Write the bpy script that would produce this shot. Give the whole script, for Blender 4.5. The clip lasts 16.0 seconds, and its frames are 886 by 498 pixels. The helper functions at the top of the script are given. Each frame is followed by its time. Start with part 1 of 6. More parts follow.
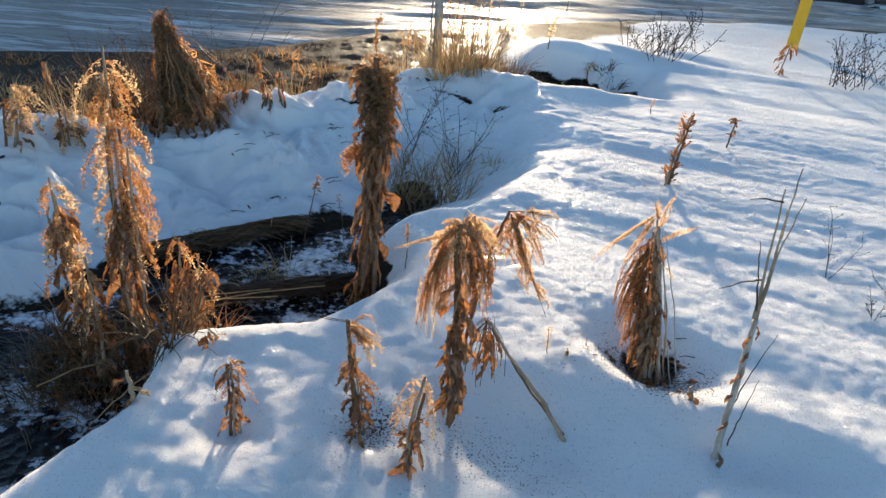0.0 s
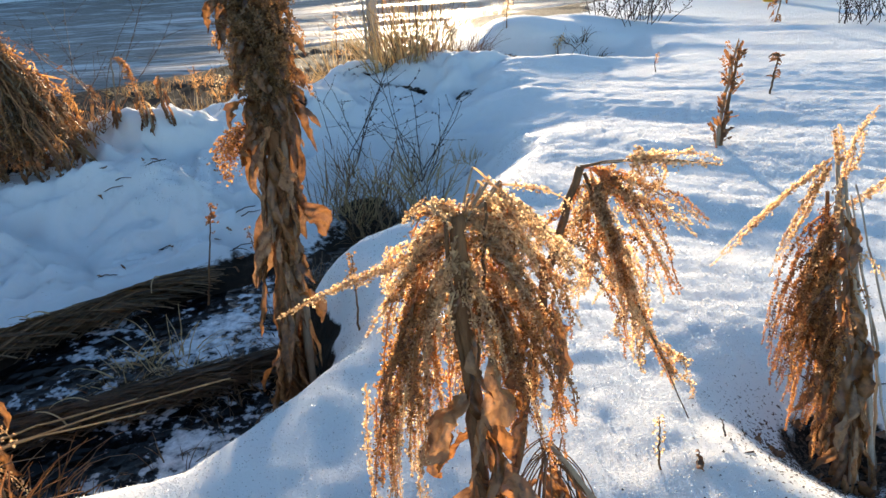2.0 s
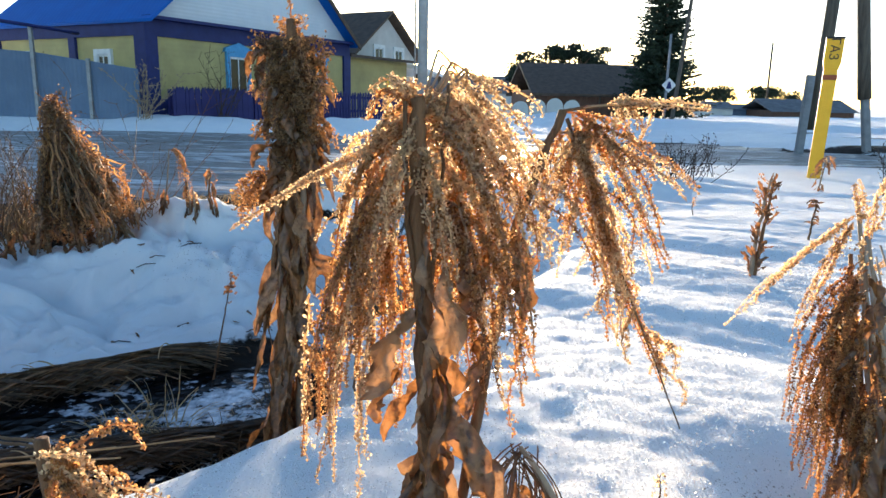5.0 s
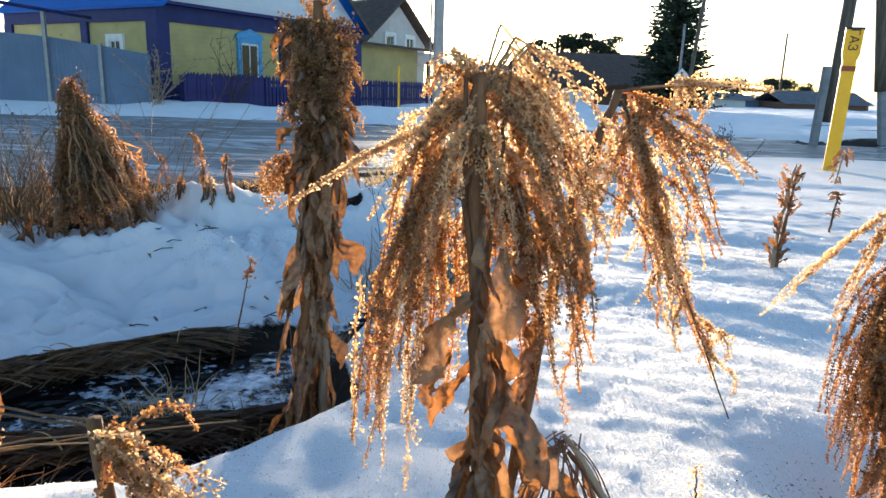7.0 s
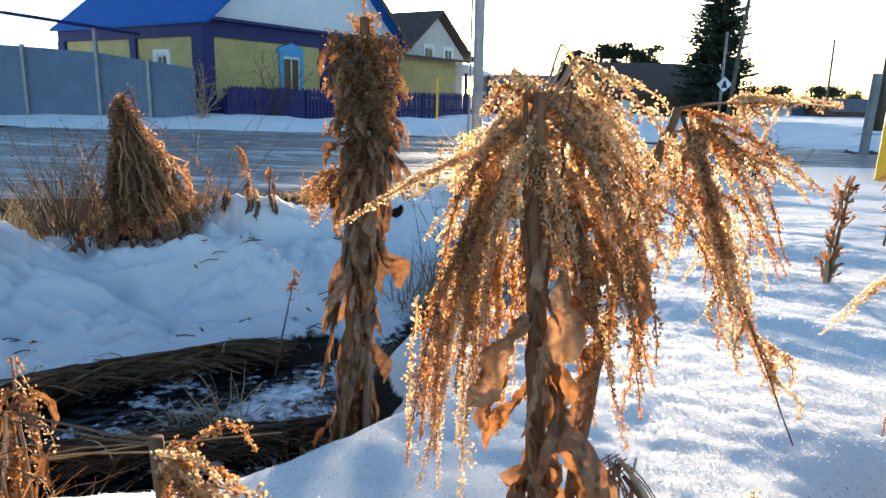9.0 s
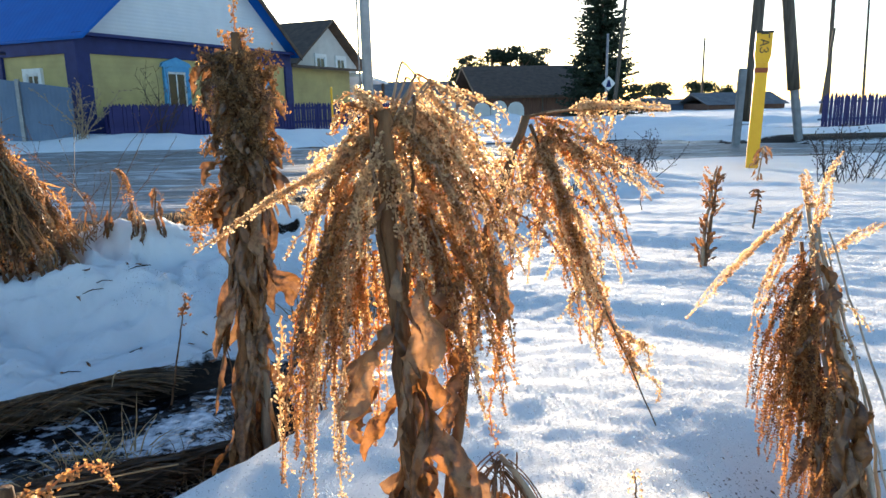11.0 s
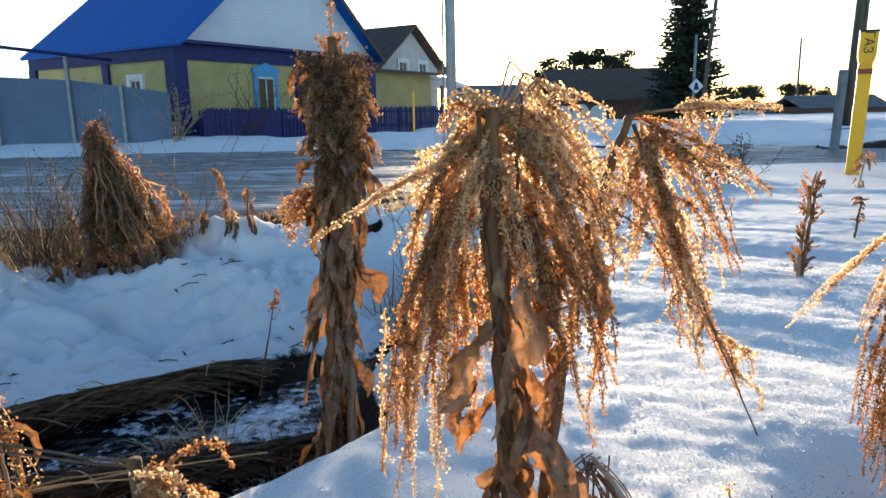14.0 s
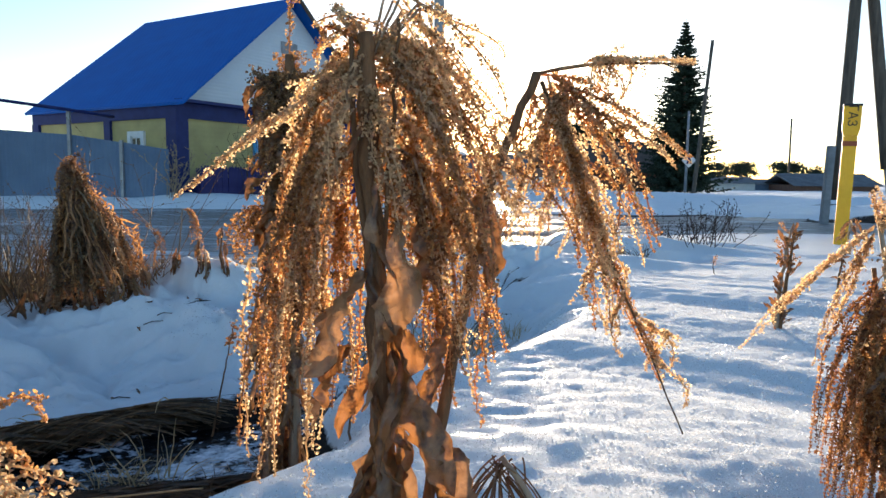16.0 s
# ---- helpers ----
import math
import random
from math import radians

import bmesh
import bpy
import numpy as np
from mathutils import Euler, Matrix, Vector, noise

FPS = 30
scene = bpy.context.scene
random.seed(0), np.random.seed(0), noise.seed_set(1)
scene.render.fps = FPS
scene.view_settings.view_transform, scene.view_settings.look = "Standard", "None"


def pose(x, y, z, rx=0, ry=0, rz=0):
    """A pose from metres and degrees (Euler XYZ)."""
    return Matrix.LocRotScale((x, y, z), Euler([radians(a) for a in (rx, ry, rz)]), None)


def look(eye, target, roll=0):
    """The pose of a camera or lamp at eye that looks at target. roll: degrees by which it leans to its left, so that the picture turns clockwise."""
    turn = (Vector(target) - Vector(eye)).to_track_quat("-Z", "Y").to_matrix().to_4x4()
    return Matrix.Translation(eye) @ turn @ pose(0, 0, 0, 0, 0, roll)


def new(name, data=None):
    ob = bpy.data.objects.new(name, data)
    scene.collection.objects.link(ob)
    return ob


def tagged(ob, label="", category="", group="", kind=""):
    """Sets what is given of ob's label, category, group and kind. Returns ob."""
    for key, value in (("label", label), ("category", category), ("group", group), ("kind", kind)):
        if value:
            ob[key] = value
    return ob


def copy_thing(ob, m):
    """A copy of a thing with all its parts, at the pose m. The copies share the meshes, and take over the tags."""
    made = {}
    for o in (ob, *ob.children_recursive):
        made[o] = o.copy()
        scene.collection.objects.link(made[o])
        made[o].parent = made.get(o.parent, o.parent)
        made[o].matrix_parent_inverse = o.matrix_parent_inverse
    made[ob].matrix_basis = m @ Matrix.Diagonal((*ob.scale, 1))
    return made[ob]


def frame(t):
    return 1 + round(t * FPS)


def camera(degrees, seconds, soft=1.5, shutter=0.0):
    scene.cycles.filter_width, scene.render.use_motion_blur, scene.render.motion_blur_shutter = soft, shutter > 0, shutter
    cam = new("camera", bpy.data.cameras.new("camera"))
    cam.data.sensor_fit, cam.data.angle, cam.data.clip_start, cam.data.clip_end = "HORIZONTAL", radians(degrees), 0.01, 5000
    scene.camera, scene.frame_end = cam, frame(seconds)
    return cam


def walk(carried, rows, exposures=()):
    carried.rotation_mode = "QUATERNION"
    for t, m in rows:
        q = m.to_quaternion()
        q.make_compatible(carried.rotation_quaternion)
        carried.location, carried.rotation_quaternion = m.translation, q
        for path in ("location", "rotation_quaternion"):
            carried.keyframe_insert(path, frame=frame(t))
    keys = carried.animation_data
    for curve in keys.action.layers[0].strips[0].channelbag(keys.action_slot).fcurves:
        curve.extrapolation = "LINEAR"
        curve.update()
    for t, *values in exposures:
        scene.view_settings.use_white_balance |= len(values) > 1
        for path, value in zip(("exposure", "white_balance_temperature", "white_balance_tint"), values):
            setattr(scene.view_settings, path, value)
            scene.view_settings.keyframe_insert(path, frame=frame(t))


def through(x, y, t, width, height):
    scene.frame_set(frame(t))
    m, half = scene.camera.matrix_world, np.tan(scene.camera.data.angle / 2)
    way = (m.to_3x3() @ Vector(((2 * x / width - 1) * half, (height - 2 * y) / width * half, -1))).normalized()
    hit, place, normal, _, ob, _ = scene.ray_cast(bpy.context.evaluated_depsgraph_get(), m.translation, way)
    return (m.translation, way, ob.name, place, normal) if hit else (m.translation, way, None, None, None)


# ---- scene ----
cam = camera(65.4, 16.0)
PATH = [
    (0, (0.101, 0.222, 1.532), (0.106, 1.991, 0.598), 4.2),
    (0.5, (0.117, 0.643, 1.423), (0.061, 2.376, 0.428), 4.8),
    (1, (0.095, 1.009, 1.307), (0.375, 2.69, 0.259), 5.7),
    (1.5, (0.06, 1.185, 1.191), (0.277, 2.861, 0.122), -0.8),
    (2, (0.107, 1.173, 1.044), (0.189, 2.979, 0.189), -3.4),
    (2.5, (0.128, 1.139, 0.929), (0.193, 3.061, 0.381), -1.9),
    (3, (0.155, 1.119, 0.867), (0.211, 3.076, 0.456), -0.6),
    (3.5, (0.163, 1.102, 0.846), (0.2, 3.061, 0.446), 1.2),
    (4, (0.164, 1.12, 0.848), (0.19, 3.078, 0.441), 1.2),
    (6.5, (0.167, 1.146, 0.842), (0.08, 3.095, 0.401), 1.4),
    (7, (0.13, 1.151, 0.838), (0.085, 3.099, 0.386), 1.7),
    (7.5, (0.101, 1.167, 0.832), (0.176, 3.113, 0.374), 0.4),
    (8, (0.083, 1.158, 0.837), (0.159, 3.108, 0.395), 0.3),
    (8.5, (0.074, 1.159, 0.842), (0.127, 3.109, 0.403), -0.1),
    (9, (0.115, 1.157, 0.844), (-0.039, 3.105, 0.419), 1.2),
    (9.5, (0.17, 1.141, 0.836), (0.204, 3.093, 0.4), 1.3),
    (12, (0.13, 1.156, 0.859), (0.243, 3.114, 0.471), -1.6),
    (12.5, (0.121, 1.16, 0.853), (0.181, 3.115, 0.434), -2.6),
    (13, (0.113, 1.164, 0.861), (0.173, 3.125, 0.474), -2.1),
    (13.5, (0.115, 1.162, 0.851), (0.15, 3.123, 0.455), -1.7),
    (14, (0.131, 1.14, 0.848), (0.024, 3.098, 0.457), -1.2),
    (14.5, (0.205, 1.172, 0.822), (-0.094, 3.129, 0.54), 1.1),
    (15, (0.227, 1.172, 0.752), (0.022, 3.153, 0.567), 0.8),
    (15.5, (0.222, 1.184, 0.757), (0.068, 3.172, 0.599), 0.5),
    (16, (0.213, 1.184, 0.755), (0.118, 3.172, 0.555), 0.5),
]
EXPOSURE = [(0.0, 1.26, 5950, 10), (1.0, 1.38, 5950, 10), (2.0, 1.46, 5950, 10), (2.6, 1.7, 6050, 10), (4.0, 1.6, 5850, 10), (8.5, 1.60, 5900, 10), (13.0, 1.49, 5900, 10), (16.0, 1.2, 5750, 10)]
walk(cam, [(t, look(eye, target, roll)) for t, eye, target, roll in PATH], EXPOSURE)

# ---- light ----
SUN_EL, SUN_AZ = 5.2, 1.4  # degrees above the horizon, degrees east of +y
world = bpy.data.worlds.new("winter_sky")
scene.world = world
world.use_nodes = True
wn = world.node_tree
sky = wn.nodes.new("ShaderNodeTexSky")
sky.sky_type, sky.sun_disc = "NISHITA", False
sky.sun_elevation, sky.sun_rotation = radians(SUN_EL), radians(SUN_AZ)
sky.air_density, sky.dust_density, sky.ozone_density = 0.75, 0.35, 1.15
haze = wn.nodes.new("ShaderNodeHueSaturation")
haze.inputs["Saturation"].default_value = 1.05
wn.links.new(sky.outputs[0], haze.inputs["Color"])
wn.links.new(haze.outputs[0], wn.nodes["Background"].inputs[0])
wn.nodes["Background"].inputs[1].default_value = 0.148
sun = new("sun", bpy.data.lights.new("sun", "SUN"))
sun.data.energy, sun.data.angle, sun.data.color = 6.0, radians(4.0), (1.0, 0.76, 0.48)
_to_sun = Vector((math.sin(radians(SUN_AZ)) * math.cos(radians(SUN_EL)), math.cos(radians(SUN_AZ)) * math.cos(radians(SUN_EL)), math.sin(radians(SUN_EL))))
sun.matrix_world = look(_to_sun * 60, (0, 0, 0))


# ---- materials ----
def nodes_of(name):
    m = bpy.data.materials.new(name)
    m.use_nodes = True
    nt = m.node_tree
    return m, nt, nt.nodes, nt.links, nt.nodes["Principled BSDF"]


def ramp(nt, stops):
    r = nt.nodes.new("ShaderNodeValToRGB")
    e = r.color_ramp.elements
    while len(e) < len(stops):
        e.new(0.5)
    for el, (p, c) in zip(e, stops):
        el.position, el.color = p, (*c, 1)
    return r


def noise_tex(nt, scale, detail=4, rough=0.55, coord="Object", stretch=None):
    tc = nt.nodes.new("ShaderNodeTexCoord")
    n = nt.nodes.new("ShaderNodeTexNoise")
    n.inputs["Scale"].default_value, n.inputs["Detail"].default_value, n.inputs["Roughness"].default_value = scale, detail, rough
    if stretch:
        mp = nt.nodes.new("ShaderNodeMapping")
        mp.inputs["Scale"].default_value = stretch
        nt.links.new(tc.outputs[coord], mp.inputs[0])
        nt.links.new(mp.outputs[0], n.inputs["Vector"])
    else:
        nt.links.new(tc.outputs[coord], n.inputs["Vector"])
    return n


def bump(nt, height, strength, distance, into, previous=None):
    b = nt.nodes.new("ShaderNodeBump")
    b.inputs["Strength"].default_value, b.inputs["Distance"].default_value = strength, distance
    nt.links.new(height, b.inputs["Height"])
    if previous:
        nt.links.new(previous, b.inputs["Normal"])
    if into:
        nt.links.new(b.outputs[0], into)
    return b.outputs[0]


def surface(name, dark, light, scale=6.0, rough=0.7, metallic=0.0, fine=60.0, relief=0.3, depth=0.004, stretch=None, spec=0.4):
    """A plain weathered surface: two colours mixed by a broad noise, a fine noise on top, relief."""
    m, nt, n, l, p = nodes_of(name)
    a, b = noise_tex(nt, scale, 5, 0.6, stretch=stretch), noise_tex(nt, fine, 3, 0.6, stretch=stretch)
    mx = n.new("ShaderNodeMath")
    mx.operation = "MULTIPLY_ADD"
    l.new(b.outputs[0], mx.inputs[0])
    mx.inputs[1].default_value = 0.35
    l.new(a.outputs[0], mx.inputs[2])
    r = ramp(nt, [(0.45, dark), (0.9, light)])
    l.new(mx.outputs[0], r.inputs[0])
    l.new(r.outputs[0], p.inputs["Base Color"])
    p.inputs["Roughness"].default_value, p.inputs["Metallic"].default_value = rough, metallic
    p.inputs["Specular IOR Level"].default_value = spec
    bump(nt, b.outputs[0], relief, depth, p.inputs["Normal"])
    return m


def dry_leaf_material(name, dark, light, through=0.5, scale=40.0, gloss=0.06, glow=0.6, shine=0.45, mottle=1.0):
    """Dead plant matter: diffuse and light passing through, mottled, each piece and each object a little different."""
    m, nt, n, l, p = nodes_of(name)
    n.remove(p)
    a = noise_tex(nt, scale, 4, 0.6)
    geo, info = n.new("ShaderNodeNewGeometry"), n.new("ShaderNodeObjectInfo")
    add1, add2 = n.new("ShaderNodeMath"), n.new("ShaderNodeMath")
    add1.operation = add2.operation = "MULTIPLY_ADD"
    l.new(geo.outputs["Random Per Island"], add1.inputs[0])
    add1.inputs[1].default_value = 0.45
    spread = n.new("ShaderNodeMath")
    spread.operation = "MULTIPLY_ADD"
    l.new(a.outputs[0], spread.inputs[0])
    spread.inputs[1].default_value, spread.inputs[2].default_value = mottle, 0.5 - 0.5 * mottle
    l.new(spread.outputs[0], add1.inputs[2])
    l.new(info.outputs["Random"], add2.inputs[0])
    add2.inputs[1].default_value = 0.25
    l.new(add1.outputs[0], add2.inputs[2])
    mid = tuple((u + v) / 2 for u, v in zip(dark, light))
    r = ramp(nt, [(0.45, dark), (0.75, mid), (1.1, light)])
    l.new(add2.outputs[0], r.inputs[0])
    d, t, g = n.new("ShaderNodeBsdfDiffuse"), n.new("ShaderNodeBsdfTranslucent"), n.new("ShaderNodeBsdfGlossy")
    g.inputs["Roughness"].default_value = shine
    warm = n.new("ShaderNodeMixRGB")
    warm.blend_type, warm.inputs[0].default_value = "MULTIPLY", glow
    warm.inputs[2].default_value = (1.0, 0.80, 0.52, 1)
    l.new(r.outputs[0], d.inputs[0])
    l.new(r.outputs[0], warm.inputs[1])
    l.new(warm.outputs[0], t.inputs[0])
    nb = bump(nt, a.outputs[0], 0.9, 0.0035, d.inputs["Normal"])
    l.new(nb, t.inputs["Normal"])
    m1, m2 = n.new("ShaderNodeMixShader"), n.new("ShaderNodeMixShader")
    m1.inputs[0].default_value, m2.inputs[0].default_value = through, gloss
    l.new(d.outputs[0], m1.inputs[1])
    l.new(t.outputs[0], m1.inputs[2])
    l.new(m1.outputs[0], m2.inputs[1])
    l.new(g.outputs[0], m2.inputs[2])
    l.new(m2.outputs[0], n["Material Output"].inputs[0])
    return m


def snow_material():
    """Coarse old snow; the ground's mud and litter attributes show bare wet soil with some painted shade, and fallen
    seeds.
    """
    m, nt, n, l, p = nodes_of("old_snow")
    mud_shade, lit = n.new("ShaderNodeAttribute"), n.new("ShaderNodeAttribute")
    mud_shade.attribute_name, lit.attribute_name = "mud_shade", "litter"
    big, mid, fine = noise_tex(nt, 2.2, 5, 0.55), noise_tex(nt, 38, 4, 0.6), noise_tex(nt, 260, 3, 0.7)
    white = ramp(nt, [(0.3, (0.80, 0.82, 0.85)), (0.7, (0.88, 0.89, 0.90))])
    l.new(big.outputs[0], white.inputs[0])
    soil = ramp(nt, [(0.35, (0.008, 0.006, 0.004)), (0.6, (0.020, 0.013, 0.008)), (0.8, (0.07, 0.044, 0.024))])
    l.new(mid.outputs[0], soil.inputs[0])
    edge = n.new("ShaderNodeMath")
    edge.operation = "MULTIPLY_ADD"
    l.new(mid.outputs[0], edge.inputs[0])
    edge.inputs[1].default_value = 0.5
    l.new(mud_shade.outputs["Fac"], edge.inputs[2])
    hard = ramp(nt, [(0.68, (0, 0, 0)), (0.82, (1, 1, 1))])
    l.new(edge.outputs[0], hard.inputs[0])
    mix = n.new("ShaderNodeMixRGB")
    l.new(hard.outputs[0], mix.inputs[0])
    l.new(white.outputs[0], mix.inputs[1])
    l.new(soil.outputs[0], mix.inputs[2])
    speck = noise_tex(nt, 150, 2, 0.5)
    sm = n.new("ShaderNodeMath")
    sm.operation = "MULTIPLY_ADD"
    l.new(lit.outputs["Fac"], sm.inputs[0])
    sm.inputs[1].default_value = 0.28
    l.new(speck.outputs[0], sm.inputs[2])
    sr = ramp(nt, [(0.74, (0, 0, 0)), (0.80, (1, 1, 1))])
    l.new(sm.outputs[0], sr.inputs[0])
    mix2 = n.new("ShaderNodeMixRGB")
    l.new(sr.outputs[0], mix2.inputs[0])
    l.new(mix.outputs[0], mix2.inputs[1])
    mix2.inputs[2].default_value = (0.10, 0.07, 0.05, 1)
    l.new(mix2.outputs[0], p.inputs["Base Color"])
    rr = ramp(nt, [(0.0, (0.8, 0.8, 0.8)), (1.0, (0.85, 0.85, 0.85))])
    l.new(hard.outputs[0], rr.inputs[0])
    l.new(rr.outputs[0], p.inputs["Roughness"])
    p.inputs["Specular IOR Level"].default_value = 0.12
    p.inputs["Subsurface Weight"].default_value = 0.45
    p.inputs["Subsurface Radius"].default_value = (1.0, 0.95, 0.9)
    p.inputs["Subsurface Scale"].default_value = 0.025
    grain = noise_tex(nt, 900, 2, 0.6)
    b0 = bump(nt, mid.outputs[0], 0.7, 0.011, None)
    b1 = bump(nt, fine.outputs[0], 0.9, 0.006, None, b0)
    bump(nt, grain.outputs[0], 0.6, 0.0014, p.inputs["Normal"], b1)
    flake, where = n.new("ShaderNodeTexVoronoi"), n.new("ShaderNodeTexCoord")
    flake.inputs["Scale"].default_value = 330
    l.new(where.outputs["Object"], flake.inputs["Vector"])
    bump(nt, flake.outputs["Color"], 1.0, 0.010, p.inputs["Coat Normal"])
    p.inputs["Coat Weight"].default_value, p.inputs["Coat Roughness"].default_value = 0.07, 0.14
    return m


def road_material():
    m, nt, n, l, p = nodes_of("wet_icy_road")
    a = noise_tex(nt, 0.62, 8, 0.70, stretch=(0.4, 4.5, 1))
    b = noise_tex(nt, 5, 5, 0.65, stretch=(0.35, 2.4, 1))
    c = noise_tex(nt, 40, 3, 0.6)
    mx = n.new("ShaderNodeMath")
    mx.operation = "MULTIPLY_ADD"
    l.new(b.outputs[0], mx.inputs[0])
    mx.inputs[1].default_value = 0.5
    l.new(a.outputs[0], mx.inputs[2])
    col = ramp(nt, [(0.48, (0.035, 0.030, 0.025)), (0.62, (0.14, 0.125, 0.11)), (0.71, (0.27, 0.25, 0.23)), (0.75, (0.15, 0.13, 0.115)), (0.81, (0.45, 0.44, 0.44)), (0.93, (0.68, 0.69, 0.70))])
    l.new(mx.outputs[0], col.inputs[0])
    l.new(col.outputs[0], p.inputs["Base Color"])
    rg = ramp(nt, [(0.55, (0.22, 0.22, 0.22)), (0.70, (0.5, 0.5, 0.5)), (0.80, (0.7, 0.7, 0.7))])
    l.new(mx.outputs[0], rg.inputs[0])
    l.new(rg.outputs[0], p.inputs["Roughness"])
    p.inputs["Specular IOR Level"].default_value = 0.45
    b1 = bump(nt, mx.outputs[0], 0.9, 0.06, None)
    bump(nt, c.outputs[0], 0.4, 0.006, p.inputs["Normal"], b1)
    return m


def ice_material():
    """Dark ditch water under broken skin ice with frost on it."""
    m, nt, n, l, p = nodes_of("ditch_ice")
    a, b = noise_tex(nt, 3.4, 7, 0.62), noise_tex(nt, 30, 4, 0.65)
    mx = n.new("ShaderNodeMath")
    mx.operation = "MULTIPLY_ADD"
    l.new(b.outputs[0], mx.inputs[0])
    mx.inputs[1].default_value = 0.6
    l.new(a.outputs[0], mx.inputs[2])
    col = ramp(nt, [(0.74, (0.004, 0.004, 0.005)), (0.82, (0.015, 0.016, 0.02)), (0.85, (0.34, 0.37, 0.42)), (0.97, (0.74, 0.77, 0.82))])
    l.new(mx.outputs[0], col.inputs[0])
    l.new(col.outputs[0], p.inputs["Base Color"])
    p.inputs["Roughness"].default_value = 0.16
    p.inputs["Specular IOR Level"].default_value = 0.16
    v = n.new("ShaderNodeTexVoronoi")
    v.inputs["Scale"].default_value = 26
    l.new(n.new("ShaderNodeTexCoord").outputs["Object"], v.inputs["Vector"])
    b1 = bump(nt, v.outputs["Distance"], 0.6, 0.02, None)
    bump(nt, b.outputs[0], 0.5, 0.008, p.inputs["Normal"], b1)
    return m


def rib_metal(name, base, dark, scale, axis, relief=0.4):
    """Painted profiled sheet: ribs as relief, faint dirt."""
    m, nt, n, l, p = nodes_of(name)
    tc, w = n.new("ShaderNodeTexCoord"), n.new("ShaderNodeTexWave")
    w.bands_direction = axis
    w.inputs["Scale"].default_value = scale
    l.new(tc.outputs["Object"], w.inputs["Vector"])
    a = noise_tex(nt, 1.6, 5, 0.6)
    r = ramp(nt, [(0.3, dark), (0.7, base)])
    l.new(a.outputs[0], r.inputs[0])
    l.new(r.outputs[0], p.inputs["Base Color"])
    p.inputs["Roughness"].default_value = 0.55
    p.inputs["Specular IOR Level"].default_value = 0.25
    bump(nt, w.outputs[0], relief, 0.02, p.inputs["Normal"])
    return m


def glass_material():
    m, nt, n, l, p = nodes_of("window_glass")
    p.inputs["Base Color"].default_value = (0.012, 0.013, 0.015, 1)
    p.inputs["Roughness"].default_value = 0.10
    p.inputs["Specular IOR Level"].default_value = 0.3
    return m


SNOW, ROAD, ICE = snow_material(), road_material(), ice_material()
SEED = dry_leaf_material("dry_seed_husks", (0.20, 0.085, 0.026), (0.92, 0.74, 0.47), 0.76, 90, glow=0.35)
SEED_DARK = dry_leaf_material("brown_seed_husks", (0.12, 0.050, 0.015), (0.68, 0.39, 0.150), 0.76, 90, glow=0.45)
LEAF = dry_leaf_material("dead_leaf", (0.075, 0.030, 0.009), (0.38, 0.175, 0.058), 0.48, 80, mottle=2.0)
OLIVE_HUSK = dry_leaf_material("olive_brown_husks", (0.055, 0.028, 0.011), (0.34, 0.20, 0.085), 0.42, 90)
LEAF_DARK = dry_leaf_material("dark_dead_leaf", (0.050, 0.020, 0.007), (0.29, 0.14, 0.052), 0.48, 70, mottle=1.8)
LEAF_PALE = dry_leaf_material("pale_dead_leaf", (0.13, 0.058, 0.022), (0.42, 0.230, 0.105), 0.42, 80, mottle=2.0)
STRAW = dry_leaf_material("bleached_straw", (0.26, 0.17, 0.07), (0.58, 0.43, 0.22), 0.3, 60)
STRAW_DARK = dry_leaf_material("wet_straw", (0.02, 0.012, 0.005), (0.13, 0.08, 0.035), 0.15, 60)
MUD_STRAW = dry_leaf_material("muddy_straw", (0.012, 0.008, 0.004), (0.07, 0.042, 0.02), 0.1, 60)
WET_STRAW = dry_leaf_material("brown_wet_straw", (0.055, 0.030, 0.012), (0.30, 0.185, 0.085), 0.2, 60)
STEM = surface("dry_stem", (0.07, 0.030, 0.011), (0.26, 0.13, 0.055), 24, 0.75, fine=160, relief=0.8, depth=0.002, stretch=(3, 3, 0.5))
PALE_STEM = surface("bleached_stem", (0.22, 0.17, 0.13), (0.58, 0.52, 0.45), 14, 0.7, fine=140, relief=0.5, depth=0.002, stretch=(3, 3, 0.6))
DARK_STEM = surface("dark_brown_stem", (0.04, 0.022, 0.010), (0.20, 0.115, 0.055), 10, 0.75, fine=140, relief=0.5, depth=0.002, stretch=(3, 3, 0.5))
STEM_GREY = surface("weathered_stem", (0.20, 0.13, 0.08), (0.46, 0.35, 0.24), 10, 0.75, fine=140, relief=0.5, depth=0.002, stretch=(3, 3, 0.5))
TWIG = surface("dark_twig", (0.025, 0.018, 0.015), (0.09, 0.06, 0.045), 12, 0.8, fine=120)
YELLOW = surface("yellow_paint", (0.80, 0.40, 0.010), (0.92, 0.52, 0.02), 7, 0.45, fine=90, relief=0.1, depth=0.001)
RUST = surface("red_brown_band", (0.22, 0.05, 0.02), (0.35, 0.09, 0.03), 20, 0.6)
BLACK = surface("black_paint", (0.012, 0.012, 0.012), (0.03, 0.03, 0.03), 20, 0.6)
POLE_WOOD = surface("tarred_pole_wood", (0.05, 0.04, 0.032), (0.16, 0.13, 0.10), 5, 0.85, fine=60, stretch=(4, 4, 0.4))
CONCRETE = surface("pole_concrete", (0.17, 0.175, 0.19), (0.30, 0.305, 0.32), 6, 0.85, fine=70)
STEEL = surface("grey_steel", (0.22, 0.22, 0.23), (0.36, 0.36, 0.37), 6, 0.5, 0.4, fine=50, relief=0.1)
